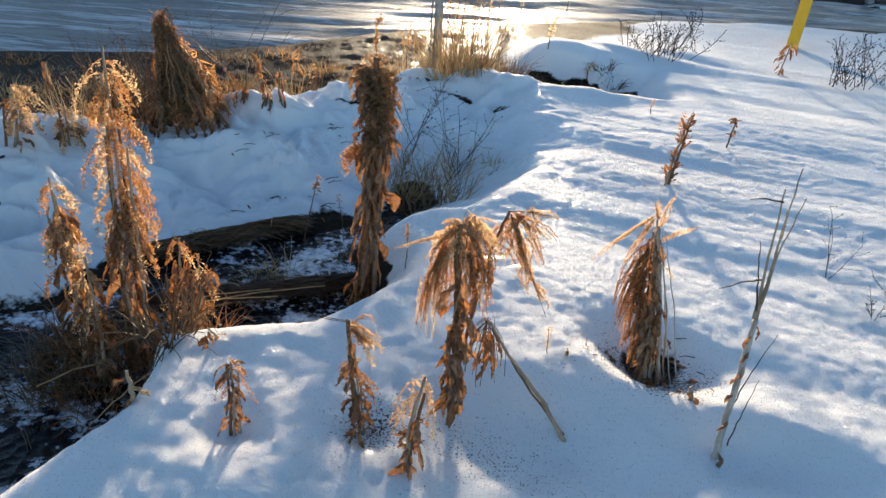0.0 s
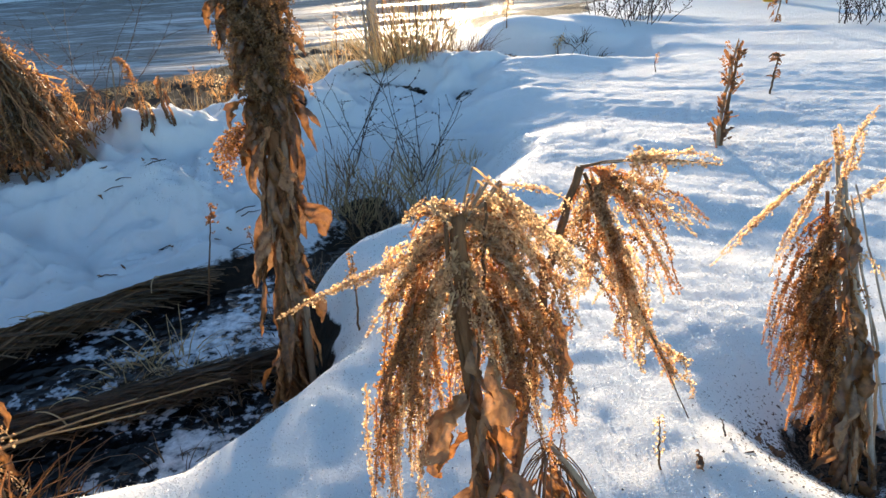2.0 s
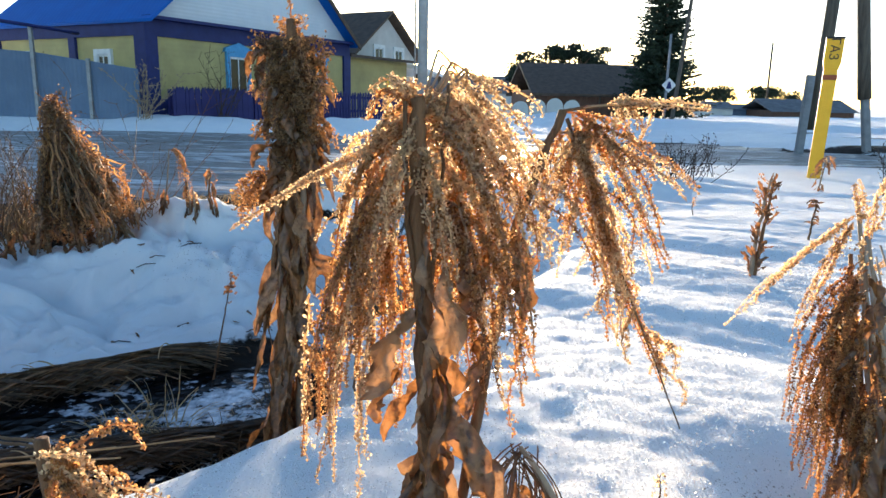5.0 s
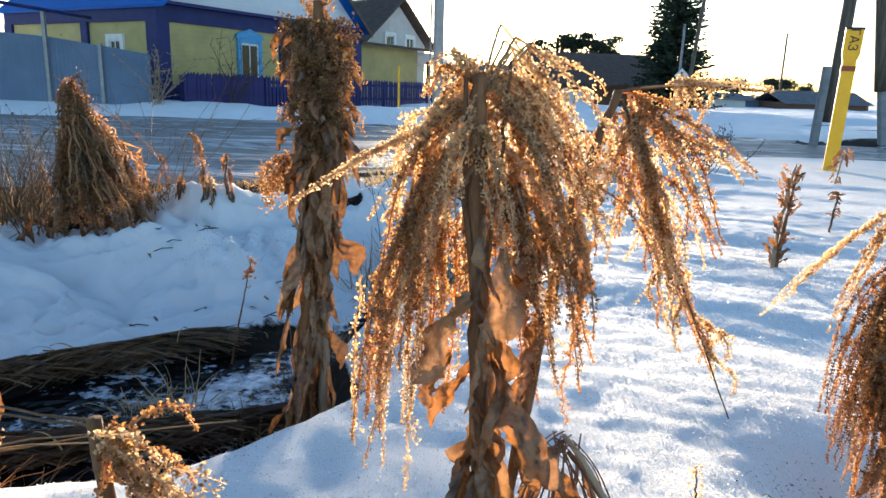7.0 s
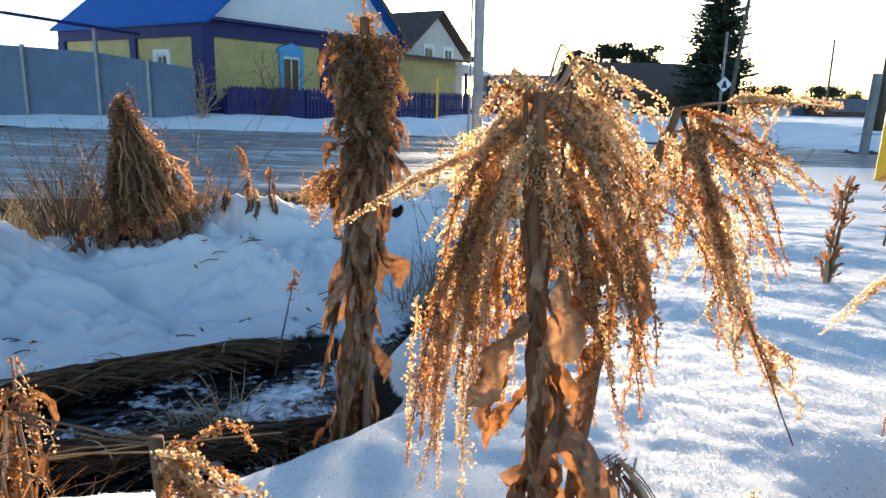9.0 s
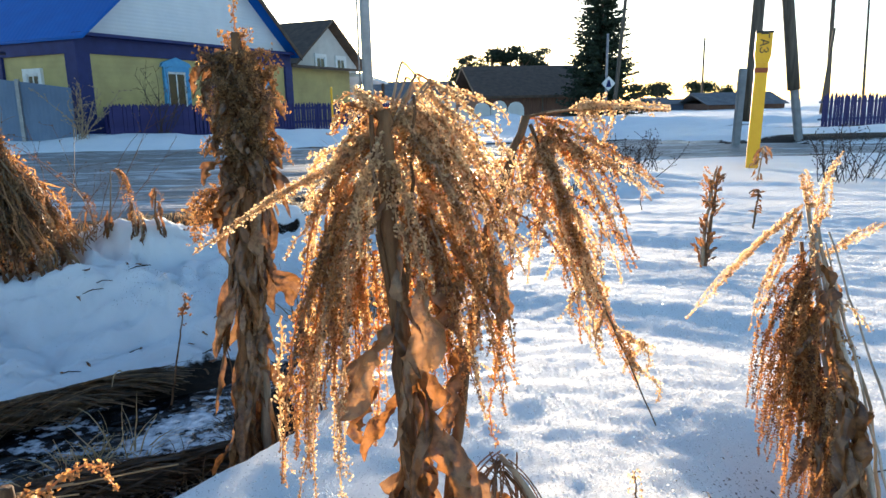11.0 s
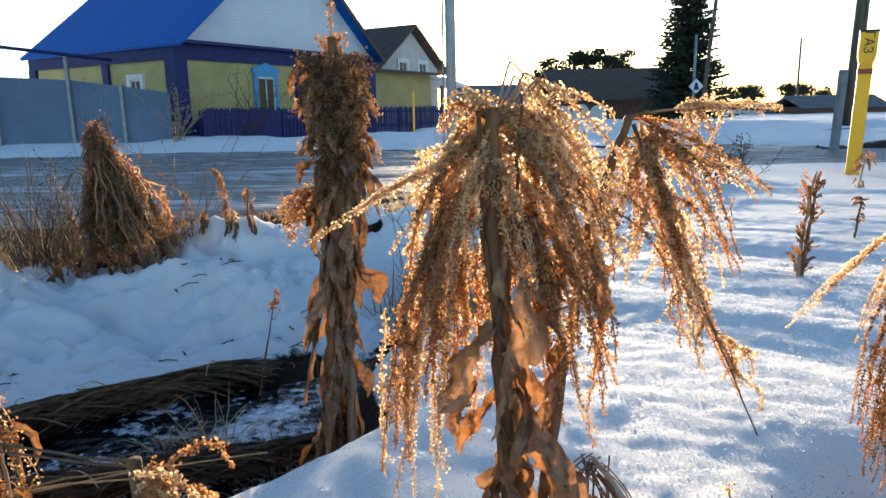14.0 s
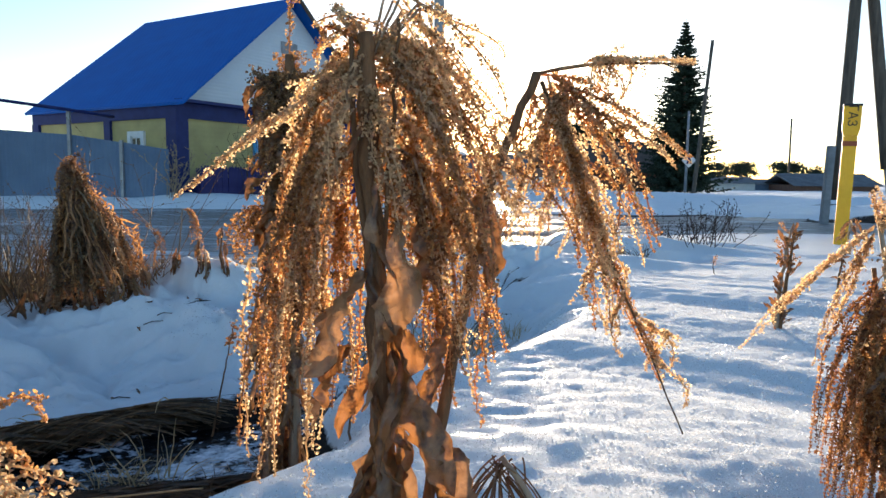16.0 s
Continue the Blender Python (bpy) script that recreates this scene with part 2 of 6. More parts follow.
BLUE_ROOF = rib_metal("blue_roof_sheet", (0.002, 0.105, 0.43), (0.002, 0.082, 0.36), 2.2, "X", 0.12)
FENCE_METAL = rib_metal("grey_blue_sheet", (0.145, 0.20, 0.29), (0.11, 0.155, 0.235), 3.0, "X")
GABLE = rib_metal("pale_siding", (0.72, 0.74, 0.76), (0.64, 0.67, 0.70), 3.2, "Z", 0.2)
YELLOW_WALL = rib_metal("yellow_boards", (0.50, 0.42, 0.17), (0.38, 0.31, 0.13), 2.4, "Z", 0.15)
BLUE_PAINT = surface("dark_blue_paint", (0.006, 0.011, 0.085), (0.014, 0.024, 0.14), 4, 0.6, fine=50)
FENCE_BLUE = surface("violet_blue_paint", (0.016, 0.014, 0.085), (0.034, 0.03, 0.14), 3, 0.65, fine=50)
CYAN = surface("sky_blue_paint", (0.06, 0.26, 0.52), (0.10, 0.36, 0.62), 8, 0.55)
WHITE = surface("white_paint", (0.66, 0.66, 0.64), (0.80, 0.80, 0.78), 8, 0.55)
BROWN_ROOF = surface("brown_roofing", (0.05, 0.031, 0.02), (0.115, 0.075, 0.05), 4, 0.7)
PLASTER = surface("pale_plaster", (0.48, 0.47, 0.44), (0.62, 0.60, 0.56), 2, 0.8)
SHED_WOOD = surface("red_brown_boards", (0.09, 0.045, 0.03), (0.20, 0.10, 0.06), 3, 0.8, fine=40, stretch=(4, 4, 0.4))
NEEDLES = surface("spruce_needles", (0.012, 0.022, 0.012), (0.035, 0.055, 0.028), 3, 0.8, fine=30)
BARK = surface("bark", (0.07, 0.05, 0.035), (0.18, 0.13, 0.09), 6, 0.85, fine=50)
FLAKE = dry_leaf_material("ice_flake", (0.90, 0.91, 0.93), (0.95, 0.95, 0.95), 0.5, 20, 0.5, 0.0, 0.22)
GLASS = glass_material()
FAR_ROOF = surface("far_grey_roof", (0.10, 0.10, 0.11), (0.20, 0.20, 0.21), 2, 0.8)


# ---- mesh building ----
class Mesh:
    """Collects vertices and faces."""

    def __init__(self):
        self.v, self.f = [], []

    def tube(self, pts, radii, sides=6, cap=True):
        base = len(self.v)
        n = len(pts)
        ref = Vector((0.31, 0.87, 0.38))
        for i, p in enumerate(pts):
            d = (Vector(pts[min(i + 1, n - 1)]) - Vector(pts[max(i - 1, 0)])).normalized()
            a = d.cross(ref).normalized()
            b = d.cross(a)
            for k in range(sides):
                w = 2 * math.pi * k / sides
                self.v.append(Vector(p) + (a * math.cos(w) + b * math.sin(w)) * radii[i])
        for i in range(n - 1):
            for k in range(sides):
                k2 = (k + 1) % sides
                self.f.append((base + i * sides + k, base + i * sides + k2, base + (i + 1) * sides + k2, base + (i + 1) * sides + k))
        if cap:
            self.f.append(tuple(base + k for k in range(sides))[::-1])
            self.f.append(tuple(base + (n - 1) * sides + k for k in range(sides)))

    def strip(self, pts, widths, across, cup=0.25):
        """A ribbon with a fold along its middle: leaf or blade."""
        base = len(self.v)
        n = len(pts)
        for i, p in enumerate(pts):
            d = (Vector(pts[min(i + 1, n - 1)]) - Vector(pts[max(i - 1, 0)])).normalized()
            a = across - d * across.dot(d)
            a = a.normalized() if a.length > 1e-4 else d.orthogonal().normalized()
            up = d.cross(a)
            w = widths[i]
            self.v += [Vector(p) - a * w + up * w * cup, Vector(p), Vector(p) + a * w + up * w * cup]
        for i in range(n - 1):
            for k in range(2):
                self.f.append((base + 3 * i + k, base + 3 * i + k + 1, base + 3 * i + 3 + k + 1, base + 3 * i + 3 + k))

    def husk(self, p, size, rng):
        """One dry husk: a cupped pair of facets."""
        base = len(self.v)
        a = Vector((rng.gauss(0, 1), rng.gauss(0, 1), rng.gauss(0, 1))).normalized()
        b = a.orthogonal().normalized()
        b = (b * rng.uniform(-1, 1) + a.cross(b) * rng.uniform(-1, 1)).normalized()
        c = a.cross(b) * size * 0.35
        self.v += [p - a * size * 0.5, p + b * size * 0.42 + c, p + a * size * 0.5, p - b * size * 0.42 + c]
        self.f += [(base, base + 1, base + 2), (base, base + 2, base + 3)]

    def cup(self, p, axis, r, rng):
        """An open, ragged five-sided bract."""
        base = len(self.v)
        a = axis.orthogonal().normalized()
        b = axis.cross(a)
        w0 = rng.uniform(0, 1.3)
        self.v.append(p)
        for k in range(5):
            w = w0 + 1.2566 * k
            self.v.append(p + axis * r * rng.uniform(0.5, 1.3) + (a * math.cos(w) + b * math.sin(w)) * r * rng.uniform(0.75, 1.1))
        self.f += [(base, base + 1 + k, base + 1 + (k + 1) % 5) for k in range(5)]

    def box(self, m, x0, x1, y0, y1, z0, z1):
        base = len(self.v)
        for z in (z0, z1):
            for x, y in ((x0, y0), (x1, y0), (x1, y1), (x0, y1)):
                self.v.append(m @ Vector((x, y, z)))
        for q in ((3, 2, 1, 0), (4, 5, 6, 7), (0, 1, 5, 4), (1, 2, 6, 5), (2, 3, 7, 6), (3, 0, 4, 7)):
            self.f.append(tuple(base + k for k in q))

    def prism(self, m, poly, y0, y1):
        """A polygon in local x, z drawn from y0 to y1."""
        base, n = len(self.v), len(poly)
        for y in (y0, y1):
            for x, z in poly:
                self.v.append(m @ Vector((x, y, z)))
        self.f.append(tuple(base + k for k in range(n)))
        self.f.append(tuple(base + n + k for k in range(n))[::-1])
        for k in range(n):
            k2 = (k + 1) % n
            self.f.append((base + k2, base + k, base + n + k, base + n + k2))

    def make(self, name, material, smooth=False):
        me = bpy.data.meshes.new(name)
        me.from_pydata([tuple(p) for p in self.v], [], self.f)
        me.materials.append(material)
        if smooth:
            me.polygons.foreach_set("use_smooth", [True] * len(me.polygons))
        me.update()
        return me


def part(name, mesh, material, parent, label="", smooth=False, bevel=0.0):
    ob = new(name, mesh.make(name, material, smooth))
    if bevel:
        bm = bmesh.new()
        bm.from_mesh(ob.data)
        bmesh.ops.recalc_face_normals(bm, faces=bm.faces)
        bmesh.ops.bevel(bm, geom=bm.edges[:], offset=bevel, segments=2, affect="EDGES", clamp_overlap=True)
        bm.to_mesh(ob.data)
        bm.free()
    ob.parent = parent
    if parent is not None:
        ob.matrix_parent_inverse = parent.matrix_basis.inverted()
    if label:
        tagged(ob, label)
    return ob


def thing(name, at, label, category, group="", kind=""):
    ob = new(name)
    ob.empty_display_size = 0.05
    ob.matrix_basis = Matrix.Translation(at)
    return tagged(ob, label, category, group, kind)


# ---- ground ----
# The ditch's outline: the near lip is steep, the far bank gentle.
NEAR_LIP = [(-1.6, 0.2), (-1.0, 1.05), (-0.79, 1.42), (-0.70, 1.60), (-0.67, 1.80), (-0.72, 1.93), (-0.50, 1.98), (-0.28, 2.05), (-0.18, 2.17), (-0.05, 2.36), (-0.02, 2.62), (-0.11, 2.88), (0.02, 3.02), (0.15, 3.08), (0.30, 3.30), (0.52, 3.64), (0.50, 3.92)]
FAR_FOOT = [(0.46, 4.02), (0.10, 4.20), (-0.22, 4.10), (-0.36, 3.80), (-0.46, 3.50), (-0.64, 3.36), (-0.90, 3.26), (-1.16, 3.06), (-1.50, 2.66), (-1.85, 2.30), (-2.7, 1.5), (-3.4, 0.2)]
RING = NEAR_LIP + FAR_FOOT
N_NEAR = len(NEAR_LIP)


def smooth_step(a, b, x):
    t = np.clip((x - a) / (b - a), 0, 1)
    return t * t * (3 - 2 * t)


def hash_noise(x, y, seed):
    """Smooth value noise in two dimensions."""
    c, s = math.cos(0.6 + 0.7 * seed), math.sin(0.6 + 0.7 * seed)
    x, y = x * c - y * s + 17.3 * seed, x * s + y * c - 9.1 * seed
    xi, yi = np.floor(x).astype(np.int64), np.floor(y).astype(np.int64)
    fx, fy = x - xi, y - yi
    fx, fy = fx * fx * (3 - 2 * fx), fy * fy * (3 - 2 * fy)

    def h(i, j):
        k = (i * 374761393 + j * 668265263 + seed * 982451653) & 0x7FFFFFFF
        k = ((k ^ (k >> 13)) * 1274126177) & 0x7FFFFFFF
        return ((k ^ (k >> 16)) & 0xFFFF) / 65535.0 - 0.5

    return (h(xi, yi) * (1 - fx) + h(xi + 1, yi) * fx) * (1 - fy) + (h(xi, yi + 1) * (1 - fx) + h(xi + 1, yi + 1) * fx) * fy


def ditch_field(x, y):
    """Signed distance into the ditch (positive inside), and whether the near lip is closest (0 to 1)."""
    best, near = np.full(x.shape, 1e9), np.zeros(x.shape)
    dn, df = np.full(x.shape, 1e9), np.full(x.shape, 1e9)
    inside = np.zeros(x.shape, bool)
    for i in range(len(RING)):
        (ax, ay), (bx, by) = RING[i], RING[(i + 1) % len(RING)]
        ex, ey = bx - ax, by - ay
        t = np.clip(((x - ax) * ex + (y - ay) * ey) / (ex * ex + ey * ey), 0, 1)
        d = np.hypot(x - ax - t * ex, y - ay - t * ey)
        if i < N_NEAR - 1:
            dn = np.minimum(dn, d)
        else:
            df = np.minimum(df, d)
        cross = (ay > y) != (by > y)
        with np.errstate(divide="ignore", invalid="ignore"):
            xc = ax + (y - ay) * ex / (ey if ey else 1e-9)
        inside ^= cross & (x < xc)
    best = np.minimum(dn, df)
    return np.where(inside, best, -best), dn, df


def road_edge(x):
    """y of the road's near edge."""
    return np.interp(x, [-60, -8, -4, -2.6, -1.7, -0.8, 0.7, 2.4, 4.5, 8, 14, 60], [4.5, 5.4, 6.0, 6.4, 7.0, 8.0, 8.9, 9.9, 10.6, 10.6, 10.8, 11])


def gauss(x, y, cx, cy, rx, ry, turn=0.0):
    c, s = math.cos(radians(turn)), math.sin(radians(turn))
    u, v = (x - cx) * c + (y - cy) * s, -(x - cx) * s + (y - cy) * c
    return np.exp(-(u / rx) ** 2 - (v / ry) ** 2)


def terrain(x, y):
    """Height, bare soil with some painted shade, and fallen litter at x, y."""
    x, y = np.asarray(x, float), np.asarray(y, float)
    wob = 0.05 * hash_noise(x * 5, y * 5, 3) + 0.03 * hash_noise(x * 14, y * 14, 4)
    d, dn, df = ditch_field(x + wob, y + 0.8 * wob)
    side = smooth_step(0.15, 0.55, x) * (1 - 0.8 * smooth_step(0.75, 1.1, x))
    field = np.interp(y, [0, 1.2, 1.65, 2.15, 2.9, 3.4, 4.6, 6.5, 8.4, 12], [0.27, 0.265, 0.266, 0.268, 0.27, 0.27, 0.29, 0.20, 0.13, 0.08]) + side * np.interp(y, [0.6, 1.2, 1.65, 2.15, 2.9, 3.6], [-0.06, -0.038, -0.010, 0.024, 0.014, 0.0])
    # wind ripples, crossed by broader swells
    ca, sa = math.cos(radians(-24)), math.sin(radians(-24))
    u, v = x * ca + y * sa, -x * sa + y * ca
    warp = 0.5 * hash_noise(u * 0.9, v * 1.3, 7)
    rip = hash_noise(u * 0.5 + 3, (v + 0.30 * warp) * 3.8, 8) * 0.022 + hash_noise(u * 1.0, (v + 0.35 * warp) * 7.5, 9) * 0.010 + hash_noise(u * 3, (v + 0.3 * warp) * 19, 10) * 0.0042
    swell = hash_noise(x * 0.9, y * 0.9, 11) * 0.05 + hash_noise(x * 2.4, y * 2.4, 12) * 0.010
    fine = hash_noise(x * 8, y * 9, 13) * 0.003 + hash_noise(x * 19, y * 21, 14) * 0.0035 + hash_noise(x * 40, y * 43, 15) * 0.0032
    on_field = smooth_step(0.2, 0.9, x) * smooth_step(1.6, 2.8, y + 0.4 * x) * (1 - smooth_step(20, 40, y))
    z = field + rip * (0.25 + 0.75 * on_field) + swell * 0.7 + fine + (0.008 * hash_noise(x * 10 + 2 * hash_noise(x * 5, y * 5, 18), y * 10, 16) + 0.006 * hash_noise(x * 24, y * 24, 17)) * (1 - on_field)
    # hollows and swells round the plants
    z += 0.022 * gauss(x, y, 0.62, 1.95, 0.22, 0.10, -35) + 0.022 * gauss(x, y, 0.42, 1.86, 0.24, 0.12, -20) - 0.10 * gauss(x, y, 0.79, 2.02, 0.16, 0.15, -40) - 0.055 * gauss(x, y, 0.34, 1.62, 0.26, 0.15, -25)
    z += 0.012 * gauss(x, y, 0.25, 2.35, 0.35, 0.25) + 0.02 * gauss(x, y, 0.05, 2.93, 0.16, 0.12) - 0.04 * gauss(x, y, 0.95, 1.6, 0.2, 0.12, -30) + 0.03 * gauss(x, y, 1.1, 1.75, 0.3, 0.12, -20)
    z -= 0.035 * gauss(x, y, -0.40, 1.55, 0.06, 0.06) + 0.03 * gauss(x, y, -0.06, 1.58, 0.07, 0.07)
    # the far hollow with bare banks, and the bank behind it
    hy = y - 0.06 * (x - 1.0) + 0.22 * hash_noise(x * 2.6, y * 1.4, 71) + 0.10 * hash_noise(x * 7, y * 5, 72)
    hollow = smooth_step(5.05, 5.40, hy) * (1 - smooth_step(6.15, 6.36, hy)) * smooth_step(0.30, 0.55, x) * (1 - smooth_step(1.45, 1.95, x))
    z += 0.045 * gauss(x, y, 0.95, 5.02, 0.75, 0.16, 4) * (0.6 + 1.6 * hash_noise(x * 5, y * 3, 73))
    z += -0.25 * hollow + 0.19 * gauss(x, y, 1.2, 6.75, 1.2, 0.5, 10) * (0.85 + 0.6 * hash_noise(x * 2.2, y * 2.2, 74)) + 0.06 * gauss(x, y, 0.3, 5.6, 0.5, 0.25) + 0.05 * gauss(x, y, 0.45, 4.75, 0.5, 0.3, 10)
    # the bank beyond the ditch, then down to the verge
    crest = np.interp(x, [-6, -2, -1.25, -0.58, -0.2, 0.3, 0.9], [3.0, 3.25, 3.75, 4.25, 4.7, 4.8, 4.9])
    left = 1 - smooth_step(0.35, 0.9, x)
    behind = smooth_step(0.25, 1.2, y - crest)
    beyond = (df < dn) | (y > crest)
    bx, by = x + 0.22 * hash_noise(x * 3.1, y * 3.1, 33) + 0.08 * hash_noise(x * 9, y * 9, 34), y + 0.22 * hash_noise(x * 3.1, y * 3.1, 35) + 0.08 * hash_noise(x * 9, y * 9, 36)
    bank = 0.07 + 0.25 * smooth_step(0.0, 0.85, df) + swell * 0.9 + fine + 0.14 * hash_noise(bx * 2.2, by * 4.6, 21) + 0.035 * smooth_step(-0.04, 0.02, hash_noise(bx * 1.6, by * 3.8, 38)) + 0.030 * smooth_step(-0.03, 0.02, hash_noise(bx * 3.2, by * 5.5, 39)) + 0.066 * hash_noise(bx * 6.1, by * 9, 24) + 0.050 * hash_noise(by * 13 + bx * 5, by * 17 - bx * 9, 25) + 0.022 * hash_noise(x * 31, y * 37, 29) + 0.012 * hash_noise(x * 60, y * 60, 30) - 0.022 * np.exp(-(hash_noise(bx * 2.4, by * 3.9, 27) / 0.06) ** 2) - 0.035 * smooth_step(0.22, 0.36, hash_noise(bx * 5.2, by * 7.5, 28))
    verge = 0.02 + 0.04 * hash_noise(x * 1.5, y * 1.5, 22) + 0.025 * hash_noise(x * 5, y * 5, 23) + 0.02 * hash_noise(x * 13, y * 13, 26)
    bank = bank - 0.17 * gauss(x, y, -1.45, 3.72, 0.34, 0.30)
    bank = bank * (1 - behind) + verge * behind
    wl = left * smooth_step(-0.15, 0.25, dn - df + 2.0 * (y > crest))
    z = z * (1 - wl) + bank * wl
    # the ditch
    mudbed = -0.03 + 0.07 * gauss(x, y, 0.05, 3.75, 0.42, 0.5) + 0.05 * hash_noise(x * 3, y * 3, 31) + 0.03 * hash_noise(x * 11, y * 11, 32)
    lip = smooth_step(2.15, 2.6, y)
    slow = smooth_step(2.8, 3.3, y)
    steep = smooth_step(-0.02 - 0.05 * lip - 0.10 * slow, 0.10 + 0.16 * lip + 0.12 * slow, d)
    gentle = smooth_step(-0.10, 0.35, d)
    into = np.where(dn < df, steep, gentle)
    z = z * (1 - into) + mudbed * into + 0.010 * np.exp(-((d + 0.07) / 0.06) ** 2) * (dn < df)
    # the road and what lies past it
    off = y - road_edge(x)
    past = smooth_step(-0.5, 0.5, off)
    far = 0.04 + 0.26 * smooth_step(17.0, 18.6, y + 0.3 * hash_noise(x * 1.1, y, 41)) * (1 - smooth_step(19.2, 20.5, y)) * (1 - smooth_step(-0.6, 0.8, x)) + 0.06 * smooth_step(19, 21, y)
    far += 0.32 * gauss(x, y, 4.4, 29, 3.0, 1.8) + 0.28 * gauss(x, y, 0.8, 26, 3.2, 1.6) + 0.22 * gauss(x, y, 9.5, 27, 4.5, 1.5) + 0.2 * gauss(x, y, 14, 24, 4, 1.2) + 0.12 * smooth_step(5.5, 8.0, x) * smooth_step(13.3, 14.6, y) * (1 - smooth_step(19, 21, y))
    far += (0.16 * hash_noise(x * 0.8, y * 0.8, 42) + 0.08 * hash_noise(x * 2.5, y * 2.5, 43)) * smooth_step(17, 19, y) * (1 - smooth_step(40, 80, y))
    roadbed = smooth_step(-0.1, 0.5, off) * (1 - smooth_step(16.9, 17.4, y + 3.2 * smooth_step(5.5, 8.0, x) + 0.5 * hash_noise(x * 0.7, y * 0.2, 44)))
    z = z * (1 - past) + (far - 0.10 * roadbed) * past
    # bare soil, with shade painted in the bank's dents and under the weed
    mud_shade = np.where(dn < df, smooth_step(0.03 + 0.20 * slow, 0.10 + 0.25 * slow, d), smooth_step(0.06, 0.30, d + 0.2 * hash_noise(x * 4, y * 4, 51)))
    mud_shade = mud_shade * (1 - 0.75 * gauss(x, y, 0.05, 3.75, 0.45, 0.55) * (0.75 + hash_noise(x * 6, y * 6, 57)))
    near_road = smooth_step(-1.9, -0.9, off + 1.2 * hash_noise(x * 1.4, y * 1.4, 52)) * (1 - smooth_step(1.5, 3.0, x)) + smooth_step(-0.35, 0.0, off + 0.5 * hash_noise(x * 1.4, y * 1.4, 53))
    mud_shade = np.maximum(mud_shade, 0.8 * left * smooth_step(0.35, 0.9, y - crest + 0.5 * hash_noise(x * 1.7, y * 1.7, 55) + 0.35 * hash_noise(x * 5, y * 5, 56)) * (1 - smooth_step(16, 17, y)))
    mud_shade = np.maximum(mud_shade, np.clip(near_road, 0, 1) * (1 - smooth_step(16.8, 17.2, y + 3.2 * smooth_step(5.5, 8.0, x))))
    mud_shade = np.maximum(mud_shade, 0.9 * smooth_step(0.55, 0.9, hollow + 0.4 * hash_noise(x * 5, y * 5, 54)) * smooth_step(5.55, 5.8, hy))
    mud_shade = np.maximum(mud_shade, 0.9 * gauss(x, y, 8.6, 14.3, 2.6, 0.45) + 0.8 * gauss(x, y, 11.0, 19.2, 3.0, 0.6) + 0.35 * gauss(x, y, -6.3, 17.6, 0.9, 0.3))
    # a few dark spots on the bank, set in its dents to deepen their shade
    mud_shade = np.maximum(mud_shade, 0.62 * wl * (1 - behind) * smooth_step(-2.4, -2.0, x) * smooth_step(2.6, 2.9, y) * smooth_step(0.30, 0.37, hash_noise(bx * 5.2, by * 7.5, 28)) * smooth_step(0.1, 0.4, df))
    # littered hollow at the bowed weed's foot, the weed's shade painted in
    mud_shade = np.maximum(mud_shade, 0.85 * gauss(x, y, 0.80, 2.04, 0.13, 0.11))
    lit = 0.5 * gauss(x, y, 0.22, 1.56, 0.30, 0.16, -25) + 1.1 * gauss(x, y, 0.76, 1.98, 0.18, 0.15, -40) + 0.7 * gauss(x, y, -0.05, 1.60, 0.10, 0.10) + 0.4 * gauss(x, y, 0.9, 1.9, 0.15, 0.1)
    return z, mud_shade, np.clip(lit, 0, 1)


def ground_z(x, y):
    return float(terrain(np.array([x]), np.array([y]))[0][0])


def spaced(start, fine_to, step, end, growth):
    out, s = [start], step
    while out[-1] < end:
        if out[-1] >= fine_to:
            s *= growth
        out.append(out[-1] + s)
    return out


def build_ground():
    right = spaced(0.3, 2.3, 0.014, 1500, 1.045)
    left = spaced(0.3, 1.9, 0.014, 1500, 1.06)
    xs = np.array([-v for v in left[::-1]] + [-0.286 + 0.013 * i for i in range(45)] + right)
    back = spaced(-0.6, -0.2, 0.08, 300, 1.35)
    ys = np.array([-v for v in back[::-1]] + [0.64 + 0.04 * i for i in range(13)] + spaced(1.155, 4.2, 0.014, 2500, 1.014))
    gx, gy = np.meshgrid(xs, ys)
    z, mud_shade, lit = terrain(gx.ravel(), gy.ravel())
    n, k = len(ys), len(xs)
    idx = np.arange(n * k).reshape(n, k)
    quads = np.stack([idx[:-1, :-1], idx[:-1, 1:], idx[1:, 1:], idx[1:, :-1]], -1).reshape(-1, 4)
    me = bpy.data.meshes.new("ground")
    me.vertices.add(n * k)
    me.vertices.foreach_set("co", np.stack([gx.ravel(), gy.ravel(), z], -1).ravel())
    me.loops.add(quads.size)
    me.loops.foreach_set("vertex_index", quads.ravel())
    me.polygons.add(len(quads))
    me.polygons.foreach_set("loop_start", np.arange(0, quads.size, 4))
    me.polygons.foreach_set("use_smooth", np.ones(len(quads), bool))
    for name, val in (("mud_shade", mud_shade), ("litter", lit)):
        me.attributes.new(name, "FLOAT", "POINT").data.foreach_set("value", val.astype(np.float32))
    me.materials.append(SNOW)
    me.update(calc_edges=True)
    tagged(new("ground", me), "old wind-rippled snow field with bare muddy ditch banks", "ground", kind="structure")


